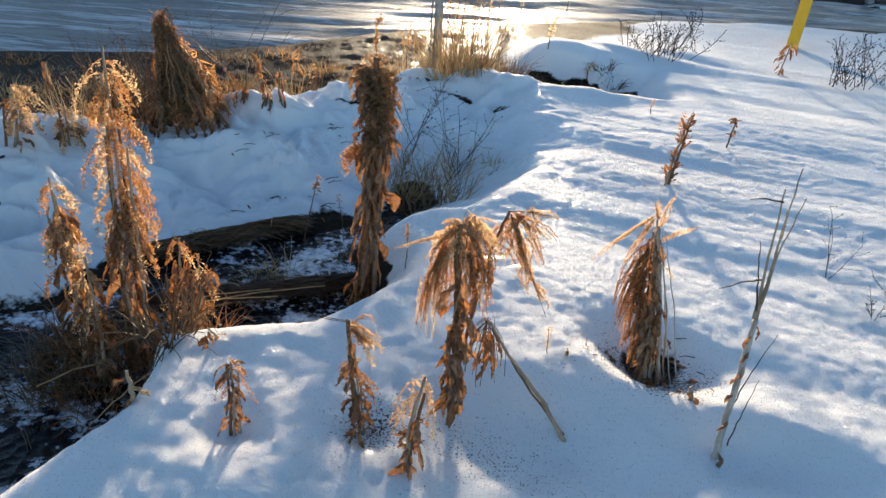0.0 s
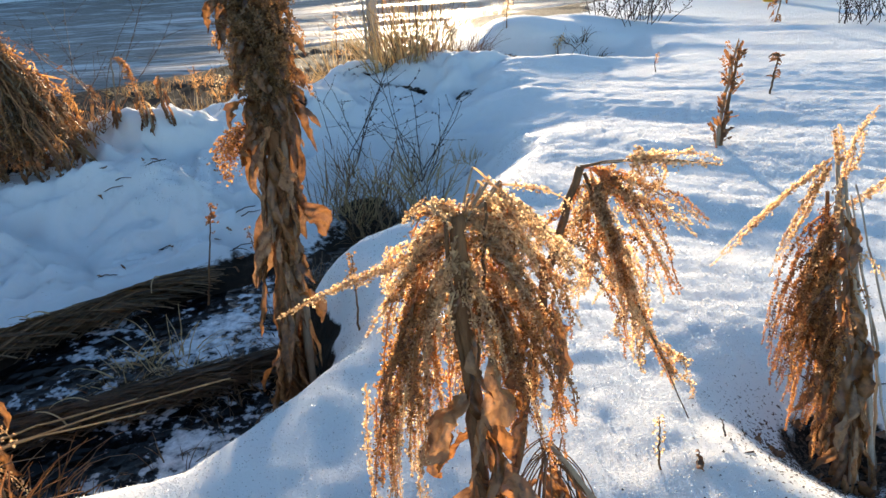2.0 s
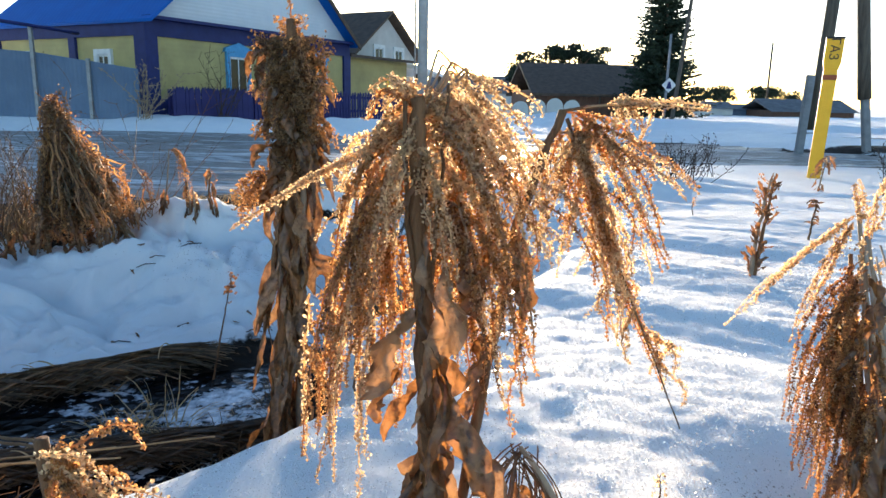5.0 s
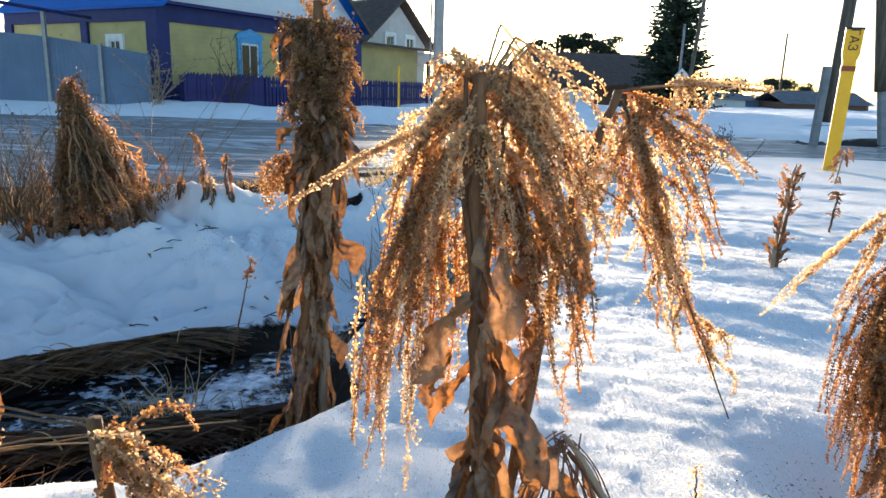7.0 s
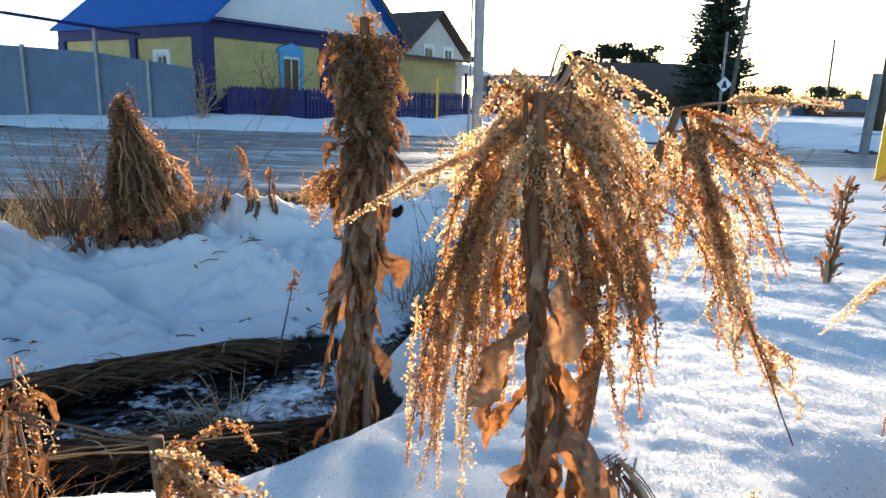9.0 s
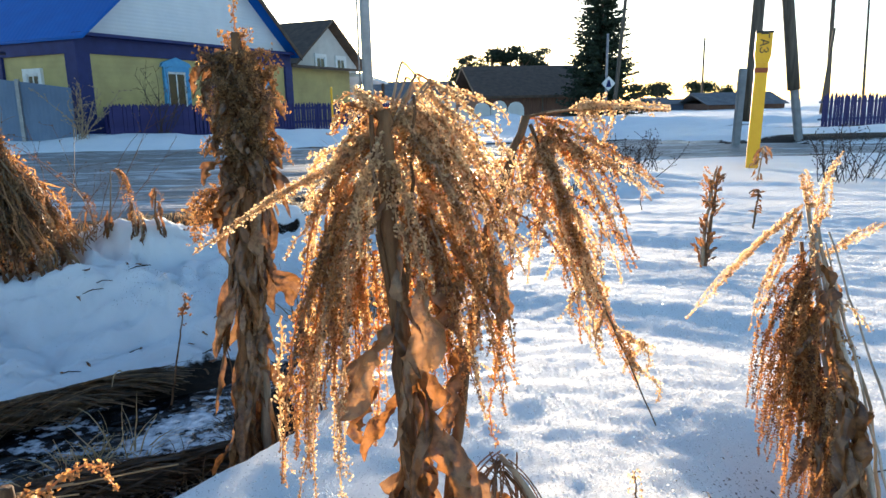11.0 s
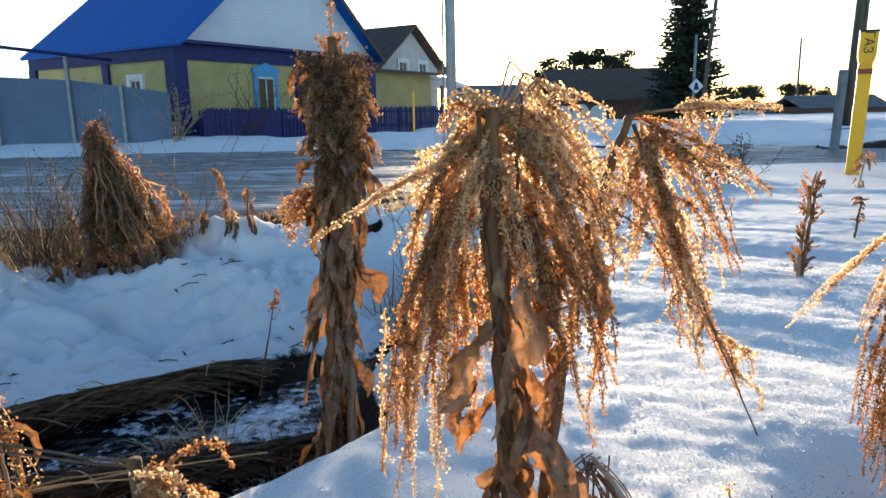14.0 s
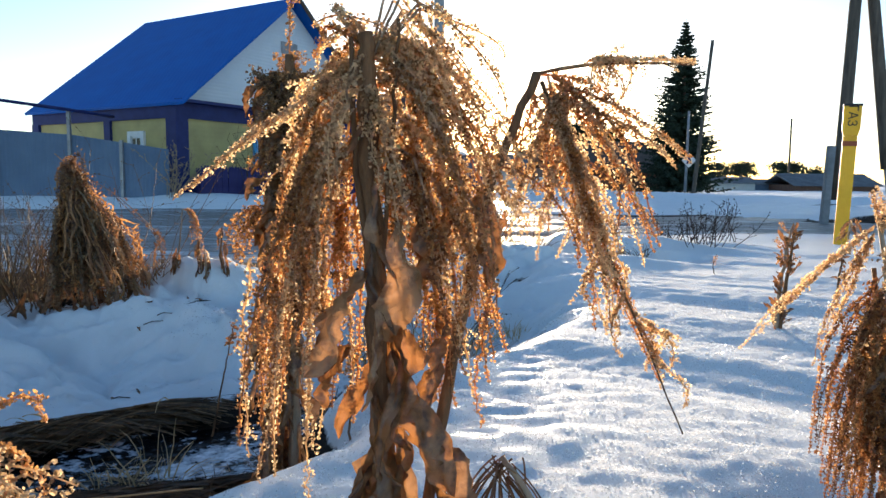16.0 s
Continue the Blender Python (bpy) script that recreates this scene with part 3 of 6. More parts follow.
def build_sheet(name, x_list, y_list, height, material, label, category):
    gx, gy = np.meshgrid(np.array(x_list), np.array(y_list))
    z = height(gx, gy)
    n, k = gx.shape
    idx = np.arange(n * k).reshape(n, k)
    quads = np.stack([idx[:-1, :-1], idx[:-1, 1:], idx[1:, 1:], idx[1:, :-1]], -1).reshape(-1, 4)
    me = bpy.data.meshes.new(name)
    me.from_pydata(np.stack([gx.ravel(), gy.ravel(), z.ravel()], -1).tolist(), [], quads.tolist())
    me.polygons.foreach_set("use_smooth", [True] * len(me.polygons))
    me.materials.append(material)
    return tagged(new(name, me), label, category, kind="structure")


build_ground()
road_x = [-70 + 2 * i for i in range(26)] + [-18 + 0.25 * i for i in range(160)] + [22 + 2 * i for i in range(30)]
road_y = [4.4 + 0.10 * i for i in range(130)]
build_sheet("road", road_x, road_y, lambda x, y: 0.0 + 0.08 * hash_noise(x * 0.25, (y - 0.12 * x) * 1.6, 61) + 0.06 * hash_noise(x * 0.6, (y - 0.12 * x) * 4, 62) + 0.02 * hash_noise(x * 3, y * 5, 63) - 0.25 * (1 - smooth_step(-0.5, 0.15, y - road_edge(x) + 0.5 * hash_noise(x * 1.3, y * 0.8, 64))), ROAD, "wet rutted dirt road with grey ice and meltwater", "road")
build_sheet("ditch_water", [-3.0 + 0.04 * i for i in range(92)], [0.6 + 0.04 * i for i in range(90)], lambda x, y: 0.004 + 0.006 * hash_noise(x * 9, y * 9, 66), ICE, "dark ditch water under broken skin ice", "water")


# ---- plants ----
def droop(p, d, length, step, gravity, rng, wander=0.06):
    """Points of a shoot that leaves p towards d and sags."""
    pts, p, d = [Vector(p)], Vector(p), Vector(d).normalized()
    for _ in range(max(2, int(length / step))):
        d = (d + Vector((rng.gauss(0, wander), rng.gauss(0, wander), -gravity * step + rng.gauss(0, wander * 0.5)))).normalized()
        p = p + d * step
        pts.append(p)
    return pts


def seed_spray(rng, pts, size, spread, per_step, stalk=0.0012, side=0.0):
    """A shoot set with clusters of husks, thinner to the tip; side: how long its side shoots are."""
    m = Mesh()
    n = len(pts)
    m.tube(pts, [stalk * (1 - 0.7 * i / n) for i in range(n)], 4)
    lines = [(pts, 0.10)]
    if side:
        for i in range(2, n - 1, 2):
            d = (pts[i + 1] - pts[i]).normalized() + Vector((rng.gauss(0, 0.8), rng.gauss(0, 0.8), rng.gauss(-0.2, 0.4)))
            lines.append((droop(pts[i], d, side * rng.uniform(0.5, 1.2) * (1 - 0.5 * i / n), 0.007, 40, rng), 0.0))
    for line, skip in lines:
        k = len(line)
        for i in range(k - 1):
            if i / k < skip:
                continue
            for _ in range(per_step):
                if rng.random() < 0.12:
                    continue
                t = rng.random()
                c = line[i].lerp(line[i + 1], t) + Vector((rng.gauss(0, spread), rng.gauss(0, spread), rng.gauss(0, spread)))
                for _ in range(2):
                    axis = Vector((rng.gauss(0, 1), rng.gauss(0, 1), rng.gauss(-0.3, 0.8))).normalized()
                    m.cup(c + axis * size * rng.uniform(0.0, 0.5), axis, size * rng.uniform(0.32, 0.58), rng)
    return m


def bead_strand(rng, pts, r=0.0015, gap=0.0036, per=4, stalk=0.0009, bare=0.05, side=0.0):
    """A shoot strung with small knots of bracts, with short side knots, bare at its start."""
    m = Mesh()
    n = len(pts)
    ph, sway = rng.uniform(0, 6.28), Vector((rng.gauss(0, 0.005), rng.gauss(0, 0.005), rng.gauss(0, 0.001)))
    pts = [q + sway * (math.sin(ph + 5.5 * i / n) - math.sin(ph)) * min(1.0, 3 * i / n) for i, q in enumerate(pts)]
    m.tube(pts, [stalk * (1.2 - 0.7 * i / n) for i in range(n)], 4)
    run, nxt = 0.0, gap
    total = sum((pts[i + 1] - pts[i]).length for i in range(n - 1))
    for i in range(n - 1):
        d = pts[i + 1] - pts[i]
        step = d.length
        if step < 1e-6:
            continue
        d = d / step
        a = d.orthogonal().normalized()
        b = d.cross(a)
        while nxt < run + step:
            f = nxt / total
            c = pts[i] + d * (nxt - run)
            nxt += gap * rng.uniform(0.7, 1.35)
            if f < bare or rng.random() < 0.06:
                continue
            w = rng.uniform(0, 6.28)
            size = r * (1.1 - 0.45 * f * f)
            reach = rng.choice((0.0012, 0.0016, 0.0022, 0.0030)) if f < 0.9 else 0.0008
            for k in range(per):
                u = w + 6.28 * k / per + rng.gauss(0, 0.4)
                axis = (a * math.cos(u) + b * math.sin(u) + d * rng.uniform(-0.2, 0.9)).normalized()
                m.cup(c + axis * reach * rng.uniform(0.5, 1.1), axis, size * rng.uniform(0.7, 1.25), rng)
            if side and f < 0.85 and rng.random() < 0.30:
                out = (a * math.cos(w) + b * math.sin(w) + d * 0.7 + Vector((0, 0, -0.5))).normalized()
                for k in range(2, int(side * rng.uniform(0.3, 1.1) * (1.1 - 0.6 * f) / 0.0026) + 2):
                    knot = c + out * 0.0026 * k + Vector((0, 0, -0.00012 * k * k))
                    for _ in range(3):
                        axis = Vector((rng.gauss(0, 1), rng.gauss(0, 1), rng.gauss(-0.2, 0.8))).normalized()
                        m.cup(knot + axis * 0.0008, axis, size * rng.uniform(0.65, 1.1), rng)
        run += step
    return m


def bend(a, b, c, d, n=30, rng=None, wobble=0.0):
    """Points of a cubic curve from a to d."""
    out = []
    for i in range(n + 1):
        t = i / n
        q = a * (1 - t) ** 3 + b * 3 * t * (1 - t) ** 2 + c * 3 * t * t * (1 - t) + d * t ** 3
        if rng and 0 < i:
            q = q + Vector((rng.gauss(0, wobble), rng.gauss(0, wobble), rng.gauss(0, wobble)))
        out.append(q)
    return out


def dead_leaf(rng, p, d, length, width, curl=0.3, gravity=6.0):
    """A hanging, crumpled leaf with a wavy edge."""
    m = Mesh()
    n, cols = 18, 7
    pts = droop(p, d, length, length / n, gravity, rng, 0.13)
    across = Vector((rng.gauss(0, 1), rng.gauss(0, 1), rng.gauss(0, 0.2))).normalized()
    k = len(pts)
    ph, ph2 = rng.uniform(0, 6), rng.uniform(0, 6)
    for i, q in enumerate(pts):
        t = i / (k - 1)
        w = width * math.sin(math.pi * min(1, 0.06 + 0.94 * t)) ** 0.7 * (1 + 0.16 * math.sin(7 * t + ph) + 0.06 * math.sin(19 * t + ph2) + rng.uniform(-0.05, 0.05)) + 0.0006
        dd = (pts[min(i + 1, k - 1)] - pts[max(i - 1, 0)]).normalized()
        a = (across - dd * across.dot(dd)).normalized()
        up = dd.cross(a)
        for j in range(cols):
            s = 2 * j / (cols - 1) - 1
            roll = s * (0.5 + 1.3 * curl) + 0.35 * math.sin(6 * t + ph2)
            lift = w * (0.24 * math.sin(11 * t + 5 * s + ph) * abs(s) + 0.20 * math.sin(17 * t - 4 * s + ph2) + 0.13 * math.sin(31 * t + 9 * s + ph + ph2)) + rng.gauss(0, w * 0.06)
            r0 = w / (0.5 + 1.3 * curl)
            m.v.append(q + a * r0 * math.sin(roll) + up * (r0 * (1 - math.cos(roll)) + lift))
        across = (across + Vector((rng.gauss(0, 0.14), rng.gauss(0, 0.14), 0))).normalized()
    for i in range(k - 1):
        for j in range(cols - 1):
            m.f.append((i * cols + j, i * cols + j + 1, (i + 1) * cols + j + 1, (i + 1) * cols + j))
    return m


def leaf_part(mesh, material, parent, label=""):
    return part("leaf", mesh, material, parent, label, True)


def stem_path(points, n=18, wobble=0.004, rng=None):
    pts = []
    segs = len(points) - 1
    for i in range(n + 1):
        t = i / n * segs
        k = min(int(t), segs - 1)
        q = Vector(points[k]).lerp(Vector(points[k + 1]), t - k)
        if rng and 0 < i < n:
            q += Vector((rng.gauss(0, wobble), rng.gauss(0, wobble), 0))
        pts.append(q)
    return pts


def ridged_stem(points, r0, r1, rng, n=20, wobble=0.002):
    m = Mesh()
    pts = stem_path(points, n, wobble, rng)
    m.tube(pts, [(r0 + (r1 - r0) * i / n) * (1 + rng.uniform(-0.12, 0.12)) for i in range(n + 1)], 9)
    return m


def heading(az, el):
    return Vector((math.cos(az) * math.cos(el), math.sin(az) * math.cos(el), math.sin(el)))


def main_plant():
    """The bowed seed plant that the camera comes up to."""
    rng = random.Random(5)
    bx, by = 0.155, 1.66
    gz = ground_z(bx, by)
    root = thing("seed_plant", (bx, by, gz), "dried brown seed plant with drooping husk-covered shoots in snow", "plant")
    part("stem", ridged_stem([(bx, by, gz - 0.05), (0.158, 1.650, 0.45), (0.146, 1.640, 0.66), (0.141, 1.640, 0.80), (0.139, 1.641, 0.849)], 0.0086, 0.0055, rng, 26, 0.0013), STEM, root, "flat ridged brown stem", True)
    part("side_stem", ridged_stem([(0.165, 1.66, 0.42), (0.192, 1.680, 0.60), (0.222, 1.715, 0.75), (0.260, 1.752, 0.840)], 0.0050, 0.0036, rng, 20, 0.0010), STEM, root, "", True)
    part("broken_stem", ridged_stem([(0.150, 1.650, 0.62), (0.134, 1.640, 0.76), (0.131, 1.636, 0.846)], 0.0030, 0.0016, rng, 10, 0.001), STEM, root, "", True)
    part("broken_stem", ridged_stem([(0.150, 1.645, 0.70), (0.158, 1.642, 0.80), (0.161, 1.641, 0.858)], 0.0016, 0.0010, rng, 10, 0.001), STEM, root, "", True)

    # dark: share of brown husks, raised inside the head to deepen its shade
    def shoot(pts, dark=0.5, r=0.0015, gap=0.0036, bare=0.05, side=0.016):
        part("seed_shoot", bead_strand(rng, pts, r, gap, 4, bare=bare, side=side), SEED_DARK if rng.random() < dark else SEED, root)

    # branches of the main head: out like an umbrella's ribs, then down, each with shoots that hang beside it
    ribs = 34
    for b in range(ribs):
        az = 2 * math.pi * (b + rng.uniform(-0.3, 0.3)) / ribs
        cx, sy = math.cos(az), math.sin(az)
        if sy < -0.5 and rng.random() < 0.86:
            continue
        left = cx < 0
        out = Vector((cx * (0.094 if left else 0.094), sy * 0.062, 0)) * rng.uniform(0.62, 1.05)
        s = Vector((0.139, 1.645, rng.uniform(0.775, 0.852)))
        low = (rng.uniform(0.535, 0.60) if cx < -0.45 else rng.uniform(0.585, 0.66)) if left else rng.uniform(0.625, 0.71)
        e = Vector((0.139 + out.x, 1.645 + out.y, low))
        drop = s.z - e.z
        c1 = s + out * rng.uniform(0.4, 0.8) + Vector((0, 0, rng.uniform(-0.02, 0.015)))
        c2 = e + Vector((0, 0, drop * 0.55)) - out * (0.06 if left else 0.16)
        pts = bend(s, c1, c2, e, 34, rng, 0.0006)
        shoot(pts, 0.35)
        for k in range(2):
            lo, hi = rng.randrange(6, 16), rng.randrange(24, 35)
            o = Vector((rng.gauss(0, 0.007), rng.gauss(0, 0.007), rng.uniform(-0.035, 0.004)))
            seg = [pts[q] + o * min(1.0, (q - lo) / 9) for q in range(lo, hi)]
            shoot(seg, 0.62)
    # shoots close to the stem, behind it: mostly dark husks, shade put into colour
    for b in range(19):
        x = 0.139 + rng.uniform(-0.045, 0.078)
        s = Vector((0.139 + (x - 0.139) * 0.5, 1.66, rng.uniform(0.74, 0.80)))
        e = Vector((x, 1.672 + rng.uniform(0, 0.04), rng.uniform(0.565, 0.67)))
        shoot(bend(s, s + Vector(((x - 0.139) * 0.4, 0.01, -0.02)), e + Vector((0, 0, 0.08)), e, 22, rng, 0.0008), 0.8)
    for k in range(7):
        a = Vector((0.139, 1.637, rng.uniform(0.81, 0.85)))
        e = Vector((0.139 + rng.uniform(-0.045, 0.040), 1.620 + rng.uniform(-0.008, 0.006), rng.uniform(0.70, 0.77)))
        shoot(bend(a, a + Vector(((e.x - 0.139) * 0.3, -0.008, 0.008)), a.lerp(e, 0.7) + Vector((0, -0.004, 0.012)), e, 22, rng, 0.0008), 0.3)
    # single strands that hang below the rest
    for sx, sz, ex, ez, y in ((0.214, 0.765, 0.223, 0.583, 1.650), (0.075, 0.70, 0.064, 0.538, 1.648), (0.098, 0.62, 0.091, 0.515, 1.655), (0.058, 0.70, 0.050, 0.556, 1.65), (0.205, 0.70, 0.213, 0.60, 1.665)):
        a, d = Vector((sx, y, sz)), Vector((ex, y, ez))
        shoot(bend(a, a.lerp(d, 0.3), a.lerp(d, 0.7), d, 26, rng, 0.0012), 0.3, 0.0014, 0.0042)
    # the long spray held out to one side
    arm = bend(Vector((0.128, 1.650, 0.822)), Vector((0.088, 1.660, 0.815)), Vector((0.030, 1.685, 0.772)), Vector((-0.018, 1.700, 0.738)), 30, rng, 0.0006)
    for k in range(3):
        o = Vector((rng.gauss(0, 0.0015), rng.gauss(0, 0.002), rng.gauss(0, 0.0015)))
        shoot([q + o for q in arm[:31 - 4 * k]], 0.1, 0.0015, 0.0036, side=0.006)
    # curled sprig on the top
    for k in range(6):
        a = Vector((0.136, 1.645, 0.842))
        b = a + Vector((rng.uniform(-0.022, 0.012), rng.gauss(0, 0.008), rng.uniform(0.018, 0.026)))
        c = a + Vector((rng.uniform(-0.042, 0.034), rng.gauss(0, 0.012), rng.uniform(-0.012, 0.012)))
        shoot(bend(a, b, b.lerp(c, 0.5) + Vector((0, 0, 0.006)), c, 14), 0.1)
    # bare pale stalks that rise from the head and bend over, set with bracts towards their ends
    for k in range(7):
        az = rng.uniform(-0.6, 2.0)
        a = Vector((0.140, 1.648, 0.83))
        o = heading(az, 0)
        b = a + o * rng.uniform(0.010, 0.035) + Vector((0, 0, rng.uniform(0.035, 0.055)))
        c = a + o * rng.uniform(0.06, 0.10) + Vector((0, 0, rng.uniform(-0.05, 0.01)))
        part("stalk", ridged_stem([tuple(a), tuple(b)], 0.0012, 0.0009, rng, 8, 0.0004), STEM_GREY, root, "", True)
        shoot(bend(b, b + o * 0.006, c + Vector((0, 0, 0.02)), c, 18), 0.15, bare=0.12)
    # shoots on the shoulders of the head
    for k in range(22):
        sgn = 1 if k % 2 else -1
        a = Vector((0.139, 1.648, rng.uniform(0.82, 0.85)))
        e = Vector((0.139 + sgn * rng.uniform(0.035, 0.085), 1.648 + rng.uniform(-0.02, 0.05), rng.uniform(0.72, 0.79)))
        shoot(bend(a, a + Vector((sgn * rng.uniform(0.01, 0.03), 0, rng.uniform(0.0, 0.015))), a.lerp(e, 0.65) + Vector((sgn * 0.004, 0, 0.022)), e, 24, rng, 0.0008), 0.2)
    # arching branch from the head towards the side stem
    for k in range(14):
        a = Vector((0.146, 1.655, 0.838))
        e = Vector((rng.uniform(0.190, 0.262), rng.uniform(1.68, 1.74), rng.uniform(0.715, 0.80)))
        shoot(bend(a, a + Vector((0.02, 0.015, 0.028)), a.lerp(e, 0.62) + Vector((0, 0, 0.035)), e, 26, rng, 0.0007), 0.2)
    # side stem: a level bent tip and the shoots that hang from it
    elbow = Vector((0.260, 1.752, 0.840))
    tip = bend(elbow, Vector((0.300, 1.745, 0.850)), Vector((0.335, 1.735, 0.846)), Vector((0.374, 1.724, 0.843)), 24)
    part("bent_tip", ridged_stem([tuple(q) for q in tip[::4]], 0.0016, 0.0008, rng, 12, 0.0004), STEM, root)
    shoot(tip, 0.1, 0.0015, 0.003, 0.3)
    shoot([q + Vector((0, 0, 0.003)) for q in tip[8:]], 0.1, 0.0016, 0.0032)
    for k in range(5):
        q = tip[10] + Vector((rng.uniform(-0.004, 0.010), 0, 0))
        e = q + Vector((rng.uniform(-0.006, 0.018), rng.gauss(0, 0.006), rng.uniform(-0.03, -0.012)))
        shoot(bend(q, q + Vector((-0.008, 0, 0.014)), e + Vector((0.008, 0, 0.02)), e, 14), 0.15)
    # the long bundle: one axis to a bare point, with branchlets that leave it and hang
    axis = bend(elbow + Vector((0.004, 0, -0.006)), Vector((0.285, 1.752, 0.775)), Vector((0.335, 1.755, 0.665)), Vector((0.388, 1.752, 0.545)), 40)
    part("axis", ridged_stem([tuple(q) for q in axis[::5]], 0.0018, 0.0007, rng, 24, 0.0004), DARK_STEM, root, "", True)
    shoot(axis[:36], 0.4)
    for k in range(30):
        i = rng.randrange(1, 33)
        q = axis[i]
        f = i / 40
        side = rng.uniform(-1.0, 1.0)
        ln = rng.uniform(0.055, 0.105) * (1.15 - 0.7 * f)
        e = q + Vector((0.020 + side * 0.024 * (1 - 0.5 * f), rng.gauss(0, 0.010), -ln))
        shoot(bend(q, q + Vector((0.012 + side * 0.012, 0, -0.012)), e + Vector((-0.003, 0, 0.03)), e, 18, rng, 0.0007), 0.45)
    # shoots that reach out beyond the bundle, and those on its inner side
    for ex, ez in ((0.379, 0.760), (0.372, 0.768), (0.364, 0.704), (0.356, 0.684), (0.350, 0.73), (0.277, 0.686), (0.266, 0.70), (0.248, 0.73), (0.236, 0.745), (0.240, 0.70), (0.316, 0.618), (0.328, 0.63)):
        a = elbow + Vector((rng.uniform(-0.006, 0.030), rng.gauss(0, 0.004), rng.uniform(-0.02, 0.0)))
        e = Vector((ex, 1.752 + rng.gauss(0, 0.012), ez))
        for k in range(2):
            o = Vector((rng.gauss(0, 0.004), rng.gauss(0, 0.004), rng.uniform(-0.004, 0.02)))
            shoot(bend(a, a.lerp(e, 0.3) + Vector((0.006, 0, 0.018)), a.lerp(e, 0.75) + Vector((0.004, 0, 0.012)), e + o, 26, rng, 0.0007), 0.35)
    for i in range(12):
        a = Vector((0.210, 1.70, 0.70)).lerp(elbow, rng.uniform(0.1, 1.0))
        pts = droop(a, heading(rng.uniform(-0.6, 3.8), rng.uniform(-0.9, 0.2)), rng.uniform(0.05, 0.11), 0.006, rng.uniform(12, 22), rng, 0.05)
        shoot(pts, 0.5)
    # large dead leaves that hang before the stem and between the heads
    for p, d, ln, w, mat in (((0.163, 1.632, 0.728), (0.05, -0.15, -1), 0.090, 0.0150, LEAF_PALE), ((0.138, 1.634, 0.695), (-0.30, -0.15, -0.9), 0.085, 0.0165, LEAF_PALE), ((0.160, 1.638, 0.640), (0.15, -0.1, -1), 0.105, 0.0150, LEAF), ((0.172, 1.640, 0.612), (0.40, -0.1, -0.9), 0.090, 0.0160, LEAF_PALE), ((0.128, 1.645, 0.640), (-0.45, 0, -0.8), 0.050, 0.0120, LEAF), ((0.194, 1.660, 0.750), (0.15, 0, -1), 0.080, 0.0140, LEAF), ((0.214, 1.664, 0.750), (0.42, 0, -0.9), 0.075, 0.0150, LEAF), ((0.168, 1.655, 0.770), (0.20, 0, -1), 0.065, 0.0120, LEAF), ((0.150, 1.650, 0.590), (-0.25, -0.2, -1), 0.095, 0.0150, LEAF_PALE), ((0.165, 1.640, 0.560), (0.15, -0.2, -1), 0.100, 0.0170, LEAF_PALE), ((0.195, 1.665, 0.665), (0.25, 0, -1), 0.075, 0.0130, LEAF), ((0.185, 1.650, 0.570), (0.35, 0, -0.9), 0.085, 0.0130, LEAF_DARK)):
        leaf_part(dead_leaf(rng, p, d, ln, w, rng.uniform(0.12, 0.35), 12), mat, root)
    for i in range(9):
        z = 0.56 + 0.030 * i + rng.uniform(-0.01, 0.01)
        p = Vector((0.146 - 0.02 * (z - 0.66) + rng.uniform(-0.005, 0.005), 1.6325, z))
        leaf_part(dead_leaf(rng, p, (rng.gauss(0, 0.12), -0.02, -1), rng.uniform(0.04, 0.075), rng.uniform(0.003, 0.0065), 0.9, 3), (LEAF_PALE, LEAF, LEAF_DARK)[i % 3], root)
    for i in range(34):
        az = rng.uniform(0, 2 * math.pi)
        p = Vector((0.157, 1.654, rng.uniform(0.31, 0.54))) + heading(az, 0) * rng.uniform(0.006, 0.018)
        leaf_part(dead_leaf(rng, p, heading(az, rng.uniform(-1.3, -0.7)), rng.uniform(0.06, 0.11), rng.uniform(0.008, 0.013), rng.uniform(0.4, 0.9), 16), (LEAF_DARK, LEAF, LEAF_DARK, LEAF_PALE)[i % 4], root)
    for i in range(26):
        t = rng.random()
        z = 0.36 + 0.33 * t
        az = rng.uniform(0, 2 * math.pi)
        p = Vector((0.155, 1.652, z)) + heading(az, 0) * rng.uniform(0.004, 0.016 - 0.006 * t)
        leaf_part(dead_leaf(rng, p, heading(az, rng.uniform(-1.2, -0.3)), rng.uniform(0.06, 0.11), rng.uniform(0.006, 0.012), rng.uniform(0.4, 1.0), 20), (LEAF, LEAF_DARK, LEAF, LEAF_DARK)[rng.randrange(4)], root)
    return root


